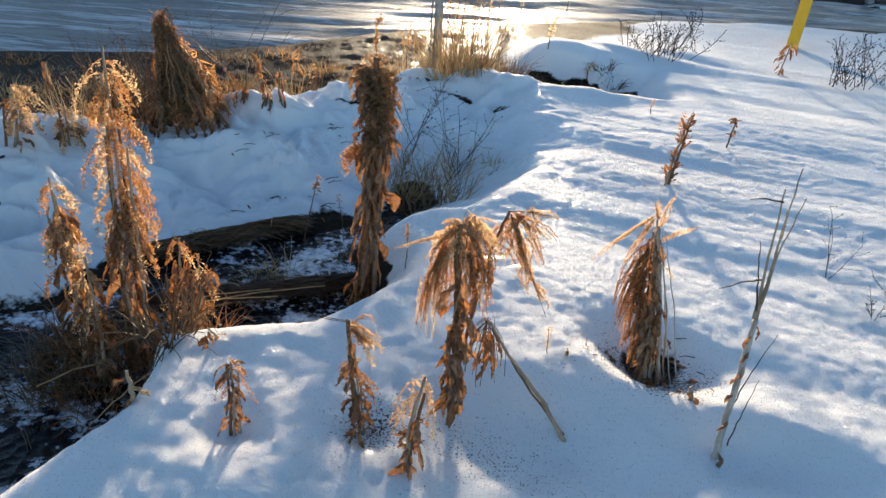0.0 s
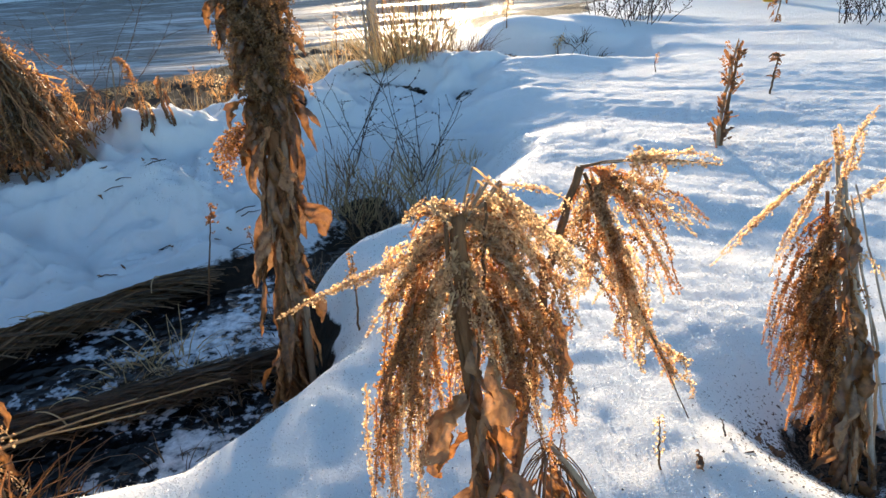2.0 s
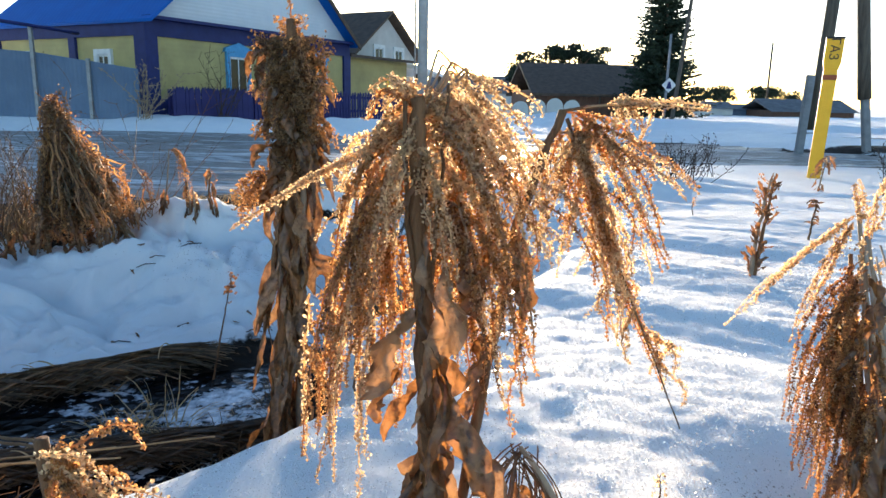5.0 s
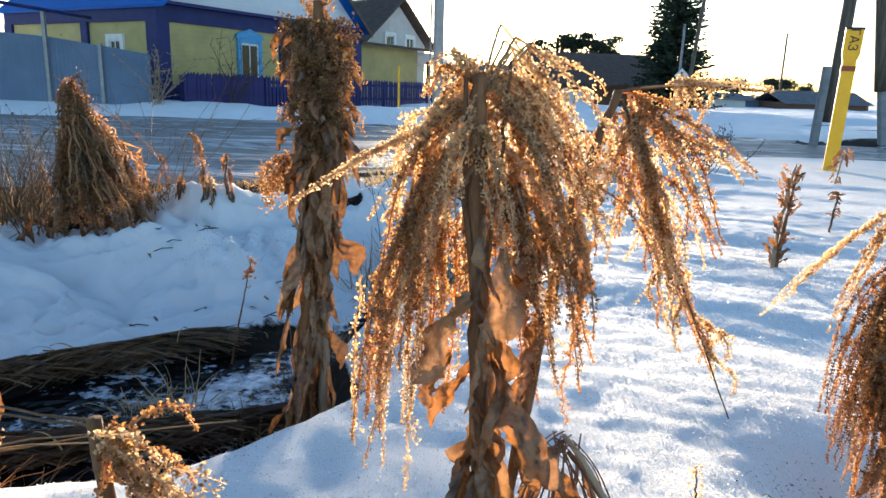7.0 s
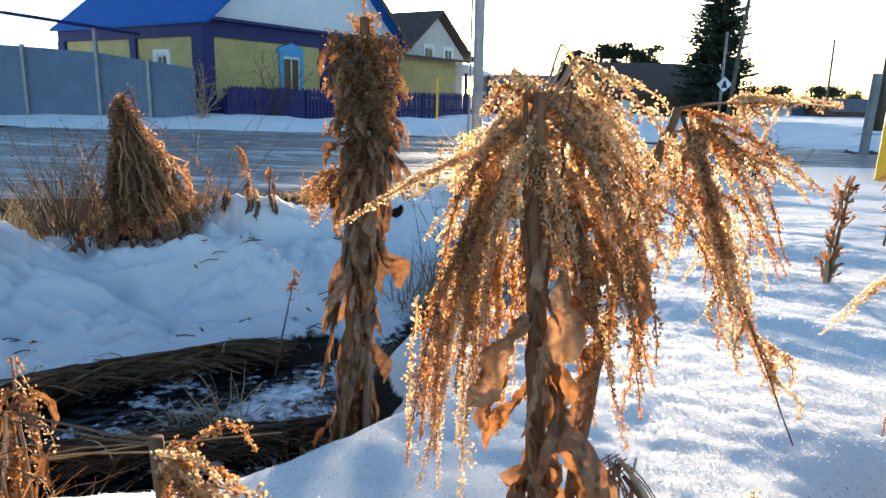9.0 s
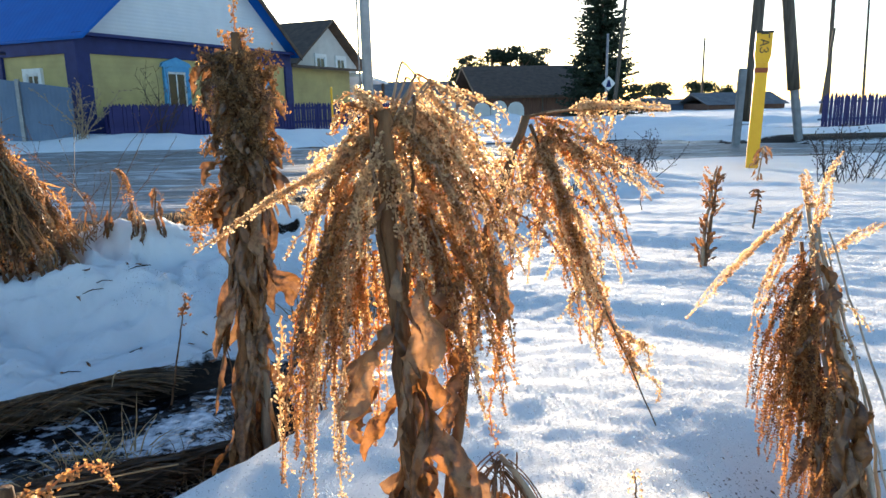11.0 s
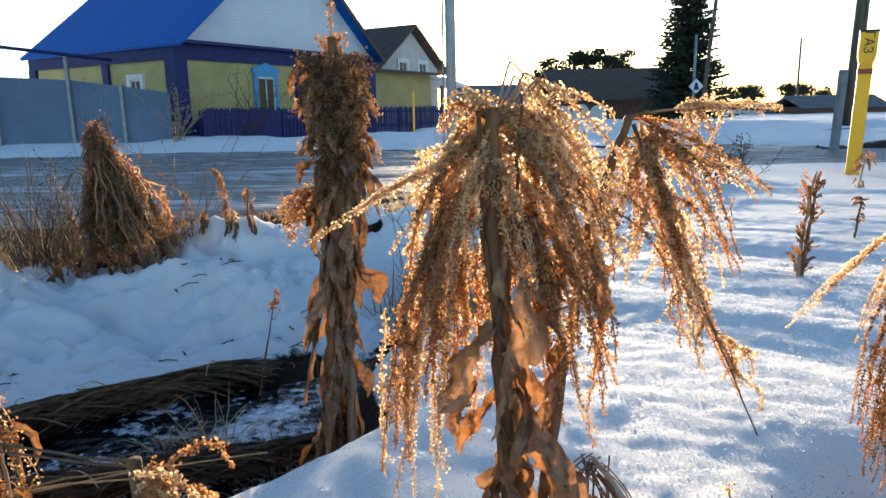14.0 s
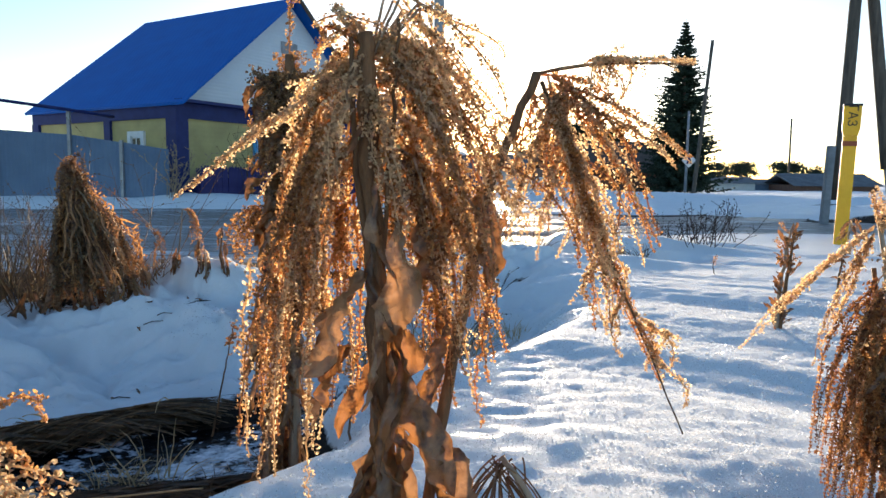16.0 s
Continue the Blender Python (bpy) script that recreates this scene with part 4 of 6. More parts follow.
def weed(name, base, tip, label, seed, leaves=14, shoots=10, r=0.006, leaf_len=0.07, leaf_w=0.010, shoot_len=0.10, husk=0.0045, zone=(0.1, 0.9), shoot_zone=(0.5, 1.0), flare=0.5, gravity=24, mats=None, shoot_mat=None, category="plant", per=3, side=0.0, up=False, stems=1, spread=0.02, group="", leaf_el=-0.2):
    """A dead weed: stems, hanging leaves and seed shoots."""
    rng = random.Random(seed)
    gz = ground_z(base[0], base[1])
    root = thing(name, (base[0], base[1], gz), label, category, group)
    b, t = Vector((base[0], base[1], gz - 0.03)), Vector(tip)
    mats = mats or (LEAF_DARK, LEAF_PALE)
    for k in range(stems):
        o = Vector((rng.gauss(0, spread), rng.gauss(0, spread), 0)) if k else Vector((0, 0, 0))
        bb, tt = b + o, t + o * 1.2 - Vector((0, 0, rng.uniform(0, 0.35) * (t.z - b.z) if k else 0))
        mid = bb.lerp(tt, 0.5) + Vector((rng.gauss(0, 0.01), rng.gauss(0, 0.01), 0))
        part("stem", ridged_stem([tuple(bb), tuple(mid), tuple(tt)], r, r * 0.5, rng, 14, 0.001), STEM if k % 2 else STEM_GREY, root, "", True)
    h = (t - b).length
    for i in range(leaves):
        s = zone[0] + (zone[1] - zone[0]) * rng.random()
        az = rng.uniform(0, 2 * math.pi)
        p = b.lerp(t, s) + heading(az, 0) * (r + rng.uniform(0, spread * 0.8))
        leaf_part(dead_leaf(rng, p, heading(az, 0.6 if up else leaf_el), leaf_len * rng.uniform(0.6, 1.25), leaf_w * rng.uniform(0.6, 1.3), rng.uniform(0.2, 0.7), gravity * 0.9), mats[0] if rng.random() < 0.6 else mats[1], root)
    for i in range(shoots):
        s = shoot_zone[0] + (shoot_zone[1] - shoot_zone[0]) * rng.random()
        az = rng.uniform(0, 2 * math.pi)
        p = b.lerp(t, s) + heading(az, 0) * r * 0.5
        pts = droop(p, heading(az, rng.uniform(0.2, 1.2) if up else rng.uniform(-flare, flare)), shoot_len * rng.uniform(0.6, 1.2), 0.010, 3 if up else gravity * rng.uniform(0.8, 1.2), rng, 0.06)
        part("seed_shoot", seed_spray(rng, pts, husk, husk * 0.7, per, side=side), shoot_mat or (SEED if rng.random() < 0.4 else SEED_DARK), root)
    return root


def blades(rng, centre, radius, count, height, lean, width=0.0016, matted=0.0, toward=None):
    """A tuft of dry blades."""
    m = Mesh()
    for _ in range(count):
        az = rng.uniform(0, 2 * math.pi)
        rr = radius * math.sqrt(rng.random())
        x, y = centre[0] + rr * math.cos(az), centre[1] + rr * math.sin(az)
        p = Vector((x, y, centre[2]))
        d = heading(az + rng.gauss(0, 0.7), rng.uniform(0.9, 1.5)) if rng.random() > matted else heading(rng.uniform(0, 6.28), rng.uniform(0.0, 0.5))
        if toward:
            d = d + Vector(toward)
        pts = droop(p, d, height * rng.uniform(0.5, 1.15), height / 6, lean / height, rng, 0.10)
        k = len(pts)
        m.strip(pts, [width * (1 - 0.85 * i / k) for i in range(k)], heading(rng.uniform(0, 6.28), 0), 0.3)
    return m


def grass_tuft(name, x, y, radius, count, height, lean, label, seed, mat, width=0.0016, matted=0.1, group="", toward=None):
    rng = random.Random(seed)
    z = ground_z(x, y)
    root = thing(name, (x, y, z), label, "grass", group)
    part("blades", blades(rng, (x, y, z - 0.01), radius, count, height, lean, width, matted, toward), mat, root)
    return root


def sheaf(name, x, y, tip, radius, count, label, seed, category="plant"):
    """A broken-over clump: shoots slope from the tip, and ragged strands hang from them."""
    rng = random.Random(seed)
    z = ground_z(x, y)
    root = thing(name, (x, y, z), label, category)
    t = Vector(tip)
    for k in range(count):
        m = Mesh()
        az = rng.uniform(0, 2 * math.pi) if k % 3 else rng.gauss(-0.5, 0.5)
        s = rng.random() ** 0.8
        far = rng.uniform(0.5, 1.3)
        rim = Vector((x + 0.03 + radius * far * math.cos(az) * (1.0 if math.cos(az) > 0 else 0.45), y + radius * far * math.sin(az), z + 0.06 + 0.20 * rng.random()))
        a = t + Vector((rng.gauss(0, 0.022), rng.gauss(0, 0.02), rng.gauss(-0.03, 0.03)))
        b = t.lerp(rim, s) + Vector((rng.gauss(0, 0.022), 0, rng.gauss(0, 0.035)))
        bow = rng.gauss(-0.005, 0.03)
        pts = [a.lerp(b, i / 8) + Vector((0, 0, bow * math.sin(math.pi * i / 8))) for i in range(9)]
        m.tube(pts, [0.0022] * 9, 4)
        hang = droop(b, (b - a).normalized() * 0.4 + Vector((0, 0, -0.9)), rng.uniform(0.25, 1.0) * max(0.06, b.z - z - 0.02), 0.02, 14, rng, 0.09)
        m.tube(hang, [0.0015] * len(hang), 3)
        line = pts[2:] + hang
        for _ in range(4):
            o = Vector((rng.gauss(0, 0.012), rng.gauss(0, 0.012), rng.gauss(0, 0.012)))
            lo = rng.randrange(0, max(1, len(line) - 6))
            seg = [q + o + Vector((rng.gauss(0, 0.008), rng.gauss(0, 0.008), rng.gauss(0, 0.006))) for q in line[lo:lo + rng.randrange(5, 14)]]
            if len(seg) > 2:
                m.strip(seg, [rng.uniform(0.0015, 0.0045)] * len(seg), heading(rng.uniform(0, 6.28), 0), 0.5)
        for q in line:
            for _ in range(6):
                m.husk(q + Vector((rng.gauss(0, 0.009), rng.gauss(0, 0.009), rng.gauss(0, 0.013))), rng.uniform(0.005, 0.016), rng)
        part("dead_shoot", m, (SEED_DARK, LEAF_DARK, WET_STRAW, LEAF_PALE, WET_STRAW)[k % 5], root)
        if k % 2 == 0:
            leaf_part(dead_leaf(rng, hang[len(hang) // 3], (rng.gauss(0, 0.4), -0.2, -1), rng.uniform(0.07, 0.16), rng.uniform(0.008, 0.018), 0.6, 16), (LEAF_DARK, LEAF, LEAF_PALE)[k % 3], root)
    for k in range(16):
        leaf_part(dead_leaf(rng, (x + rng.uniform(-0.2, 0.16), y + rng.uniform(-0.2, 0.05), z + rng.uniform(0.03, 0.14)), (rng.gauss(0, 0.6), -0.3, -0.8), rng.uniform(0.08, 0.14), 0.018, 0.6, 16), LEAF_DARK, root)
    return root


def twiggy(name, x, y, height, spread, count, label, seed, mat=None, r=0.0022, buds=True, category="shrub", group=""):
    """A leafless shrub: forked thin twigs with small seed heads."""
    rng = random.Random(seed)
    mat = mat or TWIG
    z = ground_z(x, y)
    root = thing(name, (x, y, z), label, category, group)
    for _ in range(count):
        m = Mesh()
        az = rng.uniform(0, 2 * math.pi)
        p = Vector((x + rng.gauss(0, spread * 0.25), y + rng.gauss(0, spread * 0.25), z - 0.02))
        pts = droop(p, heading(az, rng.uniform(0.7, 1.45)), height * rng.uniform(0.6, 1.15), height / 12, -0.2 / height, rng, 0.08)
        k = len(pts)
        m.tube(pts, [r * (1 - 0.65 * i / k) for i in range(k)], 4)
        for i in range(k // 4, k):
            if rng.random() < 0.75:
                sub = droop(pts[i], heading(az + rng.gauss(0, 1.4), rng.uniform(0.1, 1.2)), height * rng.uniform(0.08, 0.28), height / 22, 0.0, rng, 0.12)
                m.tube(sub, [r * 0.5 * (1 - 0.5 * j / len(sub)) for j in range(len(sub))], 3)
                if buds:
                    for q in sub[::2]:
                        for _ in range(2):
                            m.husk(q, r * rng.uniform(2.5, 5), rng)
        part("twig", m, mat, root)
    return root


def bare_spike(name, x, y, tip, label, seed, r=0.003, heads=0.5, mat=None, husk=0.006, per=4, spread=None, group=""):
    """A single dead stalk with a dense seed spike."""
    rng = random.Random(seed)
    z = ground_z(x, y)
    root = thing(name, (x, y, z), label, "plant", group)
    pts = stem_path([(x, y, z - 0.03), ((x + tip[0]) / 2 + rng.gauss(0, 0.008), (y + tip[1]) / 2, (z + tip[2]) / 2), tip], 20, 0.001, rng)
    m = Mesh()
    m.tube(pts, [r * (1 - 0.6 * i / 20) for i in range(21)], 6)
    part("stem", m, TWIG if mat is None else STEM, root, "", True)
    k = int(20 * (1 - heads))
    part("seed_head", seed_spray(rng, pts[k:], husk, husk * 0.8 if spread is None else spread, per), mat or SEED_DARK, root)
    return root


def straw_bundle(name, p0, p1, r, count, label, seed, mats):
    """A matted, wet bundle of straw lying in the ditch."""
    rng = random.Random(seed)
    a, b = Vector(p0), Vector(p1)
    root = thing(name, tuple(a.lerp(b, 0.5) - Vector((0, 0, r))), label, "straw")
    core = Mesh()
    n = 14
    core.tube([a.lerp(b, i / n) + Vector((rng.gauss(0, r * 0.15), rng.gauss(0, r * 0.15), rng.gauss(-r * 0.2, r * 0.1))) for i in range(n + 1)], [r * (0.15 + 0.30 * math.sin(math.pi * (0.1 + 0.8 * i / n))) * rng.uniform(0.6, 1.3) for i in range(n + 1)], 9)
    part("core", core, STRAW_DARK, root, "", True)
    for k in range(4):
        m = Mesh()
        for _ in range(count // 4):
            w = rng.uniform(0, 2 * math.pi)
            rr = r * rng.uniform(0.3, 0.85)
            p = a.lerp(b, rng.random()) + Vector((math.cos(w) * rr * 0.7, math.cos(w) * rr * 0.9, math.sin(w) * rr * 0.75))
            d = (b - a).normalized() * rng.choice((-1, 1)) + Vector((rng.gauss(0, 0.13), rng.gauss(0, 0.13), rng.gauss(0, 0.06)))
            pts = droop(p, d, rng.uniform(0.05, 0.2), 0.02, 2, rng, 0.06)
            m.strip(pts, [0.0017 * rng.uniform(0.5, 1.5)] * len(pts), heading(rng.uniform(0, 6.28), 0.5), 0.4)
        tagged(part("straw", m, mats[k], root), kind="stuff")
    for k in range(5):
        p = a.lerp(b, rng.random()) + Vector((0, 0, r * 0.6))
        pts = droop(p, heading(rng.uniform(0, 6.28), rng.uniform(0.2, 1.0)), rng.uniform(0.06, 0.14), 0.012, 18, rng, 0.06)
        m = Mesh()
        m.strip(pts, [0.0022] * len(pts), heading(rng.uniform(0, 6.28), 0), 0.4)
        part("straw", m, STRAW, root)
    return root


main_plant()

# the tall plant on the ditch's edge
def tall_plant():
    rng = random.Random(21)
    bx, by = -0.185, 2.50
    gz = ground_z(bx, by)
    root = thing("tall_seed_plant", (bx, by, gz), "tall dead plant with withered leaves and bushy brown head", "plant")
    axis = [(bx - 0.01, by, gz - 0.05), (-0.175, 2.52, 0.40), (-0.155, 2.55, 0.75), (-0.165, 2.58, 1.00)]
    part("stem", ridged_stem(axis, 0.017, 0.009, rng, 26, 0.001), STEM, root, "", True)
    part("stem", ridged_stem([(bx + 0.03, by + 0.01, gz - 0.05), (-0.145, 2.53, 0.42), (-0.140, 2.55, 0.70)], 0.011, 0.006, rng, 20, 0.001), STEM_GREY, root, "", True)
    line = stem_path(axis, 60)
    for i in range(110):
        s = rng.random()
        q = line[int(60 * (0.08 + 0.68 * s))]
        az = rng.uniform(0, 2 * math.pi)
        p = q + heading(az, 0) * rng.uniform(0.012, 0.030)
        leaf_part(dead_leaf(rng, p, heading(az, -1.25), rng.uniform(0.11, 0.22), rng.uniform(0.008, 0.018), rng.uniform(0.2, 0.6), 14), (LEAF_DARK, LEAF_PALE, LEAF_PALE, LEAF_DARK, LEAF_DARK)[rng.randrange(5)], root)
    for p, d, w in (((-0.115, 2.53, 0.53), (0.7, 0, -0.6), 0.025), ((-0.13, 2.53, 0.33), (0.4, -0.2, -0.9), 0.016), ((-0.19, 2.53, 0.69), (-0.8, 0, -0.4), 0.02)):
        leaf_part(dead_leaf(rng, p, d, 0.085, w, 0.3, 14), LEAF, root, "backlit orange leaf")
    # the low side tuft
    for i in range(9):
        pts = droop((-0.20, 2.54, 0.70), heading(rng.uniform(2.5, 3.8), rng.uniform(-0.5, 0.2)), rng.uniform(0.08, 0.15), 0.010, 16, rng, 0.06)
        part("seed_shoot", seed_spray(rng, pts, 0.006, 0.005, 3, side=0.012), SEED_DARK, root)
    # the bushy head
    for i in range(150):
        s = rng.random()
        q = line[int(60 * (0.60 + 0.38 * s))]
        az = rng.uniform(0, 2 * math.pi)
        rad = 0.044 + 0.034 * s
        p = q + heading(az, 0) * rng.uniform(0.0, 0.022)
        pts = droop(p, heading(az, rng.uniform(0.5, 1.3)), rng.uniform(0.07, 0.13), 0.009, rng.uniform(0, 9), rng, 0.07)
        pts = [v for v in pts if math.hypot(v.x - q.x, v.y - q.y) < rad * 1.25 and v.z < 0.965]
        if len(pts) > 3:
            part("seed_shoot", seed_spray(rng, pts, 0.0058, 0.0045, 4, side=0.010), OLIVE_HUSK if rng.random() < 0.85 else SEED_DARK, root)
    for i in range(70):
        az, q = rng.uniform(0, 2 * math.pi), line[int(60 * rng.uniform(0.66, 0.97))]
        leaf_part(dead_leaf(rng, q + heading(az, 0) * rng.uniform(0.01, 0.045), heading(az, rng.uniform(-1.3, 0.2)), rng.uniform(0.05, 0.10), rng.uniform(0.007, 0.013), 0.5, 22), LEAF_DARK, root)
    for i in range(26):
        az, s = rng.uniform(0, 2 * math.pi), rng.random()
        q = line[int(60 * (0.70 + 0.25 * s))] + heading(az, 0) * 0.045
        pts = droop(q, heading(az, 0.6), 0.06, 0.006, 45, rng, 0.05)
        part("seed_shoot", seed_spray(rng, pts, 0.005, 0.003, 3), SEED_DARK, root)
    pts = stem_path([(-0.165, 2.58, 0.94), (-0.166, 2.59, 1.05), (-0.164, 2.60, 1.115), (-0.150, 2.60, 1.125)], 24, 0.001, rng)
    part("seed_shoot", seed_spray(rng, pts, 0.006, 0.0045, 5, 0.002), SEED_DARK, root)
    for i in range(6):
        pts = droop((-0.165, 2.58, 0.95), heading(rng.uniform(0, 6.28), rng.uniform(0.9, 1.4)), 0.07, 0.009, 4, rng)
        part("seed_shoot", seed_spray(rng, pts, 0.006, 0.005, 4), SEED_DARK, root)


tall_plant()

# the cone-shaped weed beyond the snow hollow
W = (0.760, 1.93)
cone = weed("bowed_weed", W, (0.738, 2.11, 0.705), "dead weed with hanging leaves, pale husks and bleached stems in snow", 31, 60, 12, 0.006, 0.10, 0.011, 0.12, 0.0042, (0.05, 0.85), (0.5, 0.97), 0.1, 20, (LEAF_DARK, LEAF_PALE), None, per=3, side=0.010, stems=2, spread=0.020, leaf_el=-1.0)
_r = random.Random(32)
for a, d, k in (((0.733, 2.11, 0.700), (0.569, 2.12, 0.532), 4), ((0.733, 2.11, 0.690), (0.660, 2.10, 0.515), 4), ((0.738, 2.10, 0.69), (0.722, 2.10, 0.752), 3), ((0.750, 2.10, 0.66), (0.782, 2.10, 0.775), 3), ((0.760, 2.10, 0.62), (0.860, 2.10, 0.672), 2)):
    a, d = Vector(a), Vector(d)
    for q in range(k):
        o = Vector((_r.gauss(0, 0.005), _r.gauss(0, 0.006), _r.gauss(0, 0.005)))
        part("seed_shoot", bead_strand(_r, bend(a, a.lerp(d, 0.3) + o + Vector((0, 0, 0.008)), a.lerp(d, 0.7) + o * 0.6 + Vector((0, 0, 0.008)), a.lerp(d, 1 - 0.12 * q), 26, _r, 0.0012), 0.0018, 0.0040, 4, side=0.010), SEED, cone)
# bleached bare stems that lean together
for _i in range(9):
    _o = _i / 8
    _w = _r.uniform(0.0022, 0.0058)
    part("stem", ridged_stem([(0.752 + 0.115 * _o, 1.95 + 0.05 * _r.random(), 0.17), (0.745 + 0.075 * _o + _r.gauss(0, 0.008), 2.02, 0.42), (0.735 + 0.028 * _o, 2.09, 0.60 + 0.08 * _r.random())], _w, _w * 0.6, _r, 16, 0.0014), PALE_STEM if _i % 3 else STEM_GREY, cone, "bleached grey stem", True)
# golden shoots on the side of the head, close together
for _i in range(54):
    f = _r.random()
    a = Vector((0.728, 2.08, 0.64)).lerp(Vector((0.735, 2.02, 0.44)), f) + Vector((_r.gauss(-0.006, 0.008), _r.gauss(0, 0.012), 0))
    e = Vector((0.634 + 0.055 * f + _r.uniform(0, 0.065), a.y - _r.uniform(0.0, 0.05), max(0.255, 0.43 - 0.17 * f + _r.gauss(0, 0.025))))
    part("seed_shoot", bead_strand(_r, bend(a, a + Vector((-0.022, 0, -0.008)), e + Vector((0.004, 0, 0.09)), e, 24, _r, 0.001), 0.0019, 0.0044, 4, side=0.012), (SEED_DARK, SEED_DARK, LEAF)[_i % 3], cone)
for _i in range(9):
    leaf_part(dead_leaf(_r, (W[0] + _r.uniform(-0.03, 0.02), W[1] + 0.07, _r.uniform(0.30, 0.44)), (_r.gauss(0, 0.3), -0.2, -1), _r.uniform(0.10, 0.16), _r.uniform(0.012, 0.020), 0.6, 16), LEAF_PALE if _i % 2 else LEAF_DARK, cone)
litter = thing("plant_litter", (0.72, 1.80, ground_z(0.72, 1.80)), "dark sticks and crumpled leaves strewn on the snow", "litter")
for _i in range(34):
    x, y = _r.gauss(0.77, 0.09), _r.gauss(2.0, 0.08)
    z = ground_z(x, y)
    a = _r.uniform(0, 6.28)
    if _i % 2:
        part("stick", ridged_stem([(x, y, z + 0.002), (x + 0.03 * math.cos(a), y + 0.02 * math.sin(a), z + 0.008), (x + 0.055 * math.cos(a), y + 0.04 * math.sin(a), z + 0.004)], 0.0016, 0.0010, _r, 6, 0.001), TWIG, litter)
    else:
        leaf_part(dead_leaf(_r, (x, y, z + 0.012), (math.cos(a), math.sin(a), -0.1), 0.045, 0.008, 0.7, 4), LEAF_DARK, litter)

# weeds along the ditch near the start
weed("ditch_weed", (-0.89, 2.10), (-0.905, 2.2, 1.06), "tall dead weed with straw-coloured seed sprays in the ditch", 41, 90, 90, 0.007, 0.14, 0.012, 0.17, 0.0055, (0.02, 0.62), (0.45, 1.0), 0.55, 18, (LEAF_DARK, LEAF_PALE), None, per=3, side=0.014, stems=5, spread=0.030, leaf_el=-0.9, group="ditch weeds")
weed("ditch_weed", (-1.10, 2.14), (-1.13, 2.18, 0.65), "dead brown weed with hanging leaves in the ditch", 42, 60, 26, 0.008, 0.10, 0.012, 0.14, 0.007, (0.1, 0.9), (0.5, 1.0), 0.4, 22, None, None, per=3, side=0.014, stems=3, spread=0.02, leaf_el=-0.8, group="ditch weeds")
weed("ditch_weed", (-0.97, 1.98), (-0.96, 2.0, 0.48), "dead brown weed with hanging leaves in the ditch", 43, 40, 14, 0.007, 0.10, 0.013, 0.11, 0.007, (0.1, 0.95), (0.5, 1.0), 0.4, 24, None, None, per=3, stems=3, spread=0.03, leaf_el=-0.8, group="ditch weeds")
weed("ditch_weed", (-0.74, 2.12), (-0.72, 2.12, 0.50), "dead brown weed with hanging leaves in the ditch", 44, 50, 24, 0.006, 0.09, 0.008, 0.11, 0.006, (0.1, 0.9), (0.5, 1.0), 0.5, 24, (LEAF_DARK, LEAF_DARK), None, per=3, stems=3, spread=0.035, leaf_el=-0.8, group="ditch weeds")
weed("ditch_weed", (-0.69, 2.18), (-0.70, 2.2, 0.40), "dead brown weed with hanging leaves in the ditch", 45, 46, 24, 0.005, 0.085, 0.008, 0.10, 0.006, (0.1, 0.9), (0.5, 1.0), 0.4, 26, (LEAF_DARK, LEAF_DARK), None, per=3, stems=3, spread=0.025, leaf_el=-0.8, group="ditch weeds")
weed("ditch_weed", (-1.76, 3.40), (-1.76, 3.42, 0.47), "dead brown weed with hanging leaves on the verge", 46, 18, 18, 0.007, 0.09, 0.011, 0.15, 0.007, (0.1, 0.8), (0.5, 1.0), 0.6, 18, None, SEED, per=3, side=0.015, stems=2, spread=0.02, group="ditch weeds")
weed("ditch_weed", (-1.90, 3.22), (-1.86, 3.25, 0.62), "dead brown weed bent over on the verge", 47, 18, 16, 0.007, 0.09, 0.012, 0.16, 0.008, (0.1, 0.8), (0.5, 1.0), 0.6, 18, None, SEED, per=3, side=0.02, stems=3, spread=0.03, group="ditch weeds")
weed("short_weed", (-0.395, 1.545), (-0.390, 1.560, 0.475), "short dark brown weed in the snow", 51, 26, 12, 0.005, 0.065, 0.006, 0.09, 0.004, (0.3, 1.0), (0.7, 1.0), 0.5, 34, (LEAF_DARK, LEAF_DARK), SEED_DARK, per=2, stems=3, spread=0.012, group="short weeds")
low_b = weed("short_weed", (-0.075, 1.575), (-0.088, 1.562, 0.54), "short dark brown weed with a broken top in the snow", 52, 26, 12, 0.004, 0.065, 0.009, 0.07, 0.0036, (0.15, 0.85), (0.7, 0.95), 0.3, 30, (LEAF_DARK, LEAF_DARK), SEED_DARK, per=3, side=0.01, stems=3, spread=0.012, group="short weeds")
_r = random.Random(57)
part("stem", ridged_stem([(-0.075, 1.57, 0.3), (-0.095, 1.565, 0.45), (-0.104, 1.558, 0.622)], 0.0056, 0.0048, _r, 10, 0.0007), STEM, low_b, "", True)
for _o in (0.0, 0.004):
    part("bent_stalk", ridged_stem([(-0.104, 1.558, 0.616 + _o), (-0.14, 1.56, 0.618 + _o), (-0.22, 1.58, 0.616 + 1.6 * _o)], 0.0011, 0.0008, _r, 10, 0.0003), DARK_STEM, low_b)
for _i in range(7):
    part("seed_shoot", seed_spray(_r, droop((-0.088, 1.558, 0.59), heading(_r.uniform(-0.5, 0.5), _r.uniform(-0.7, 0.05)), _r.uniform(0.05, 0.095), 0.007, 10, _r, 0.08), 0.0042, 0.003, 3, side=0.012), SEED, low_b)
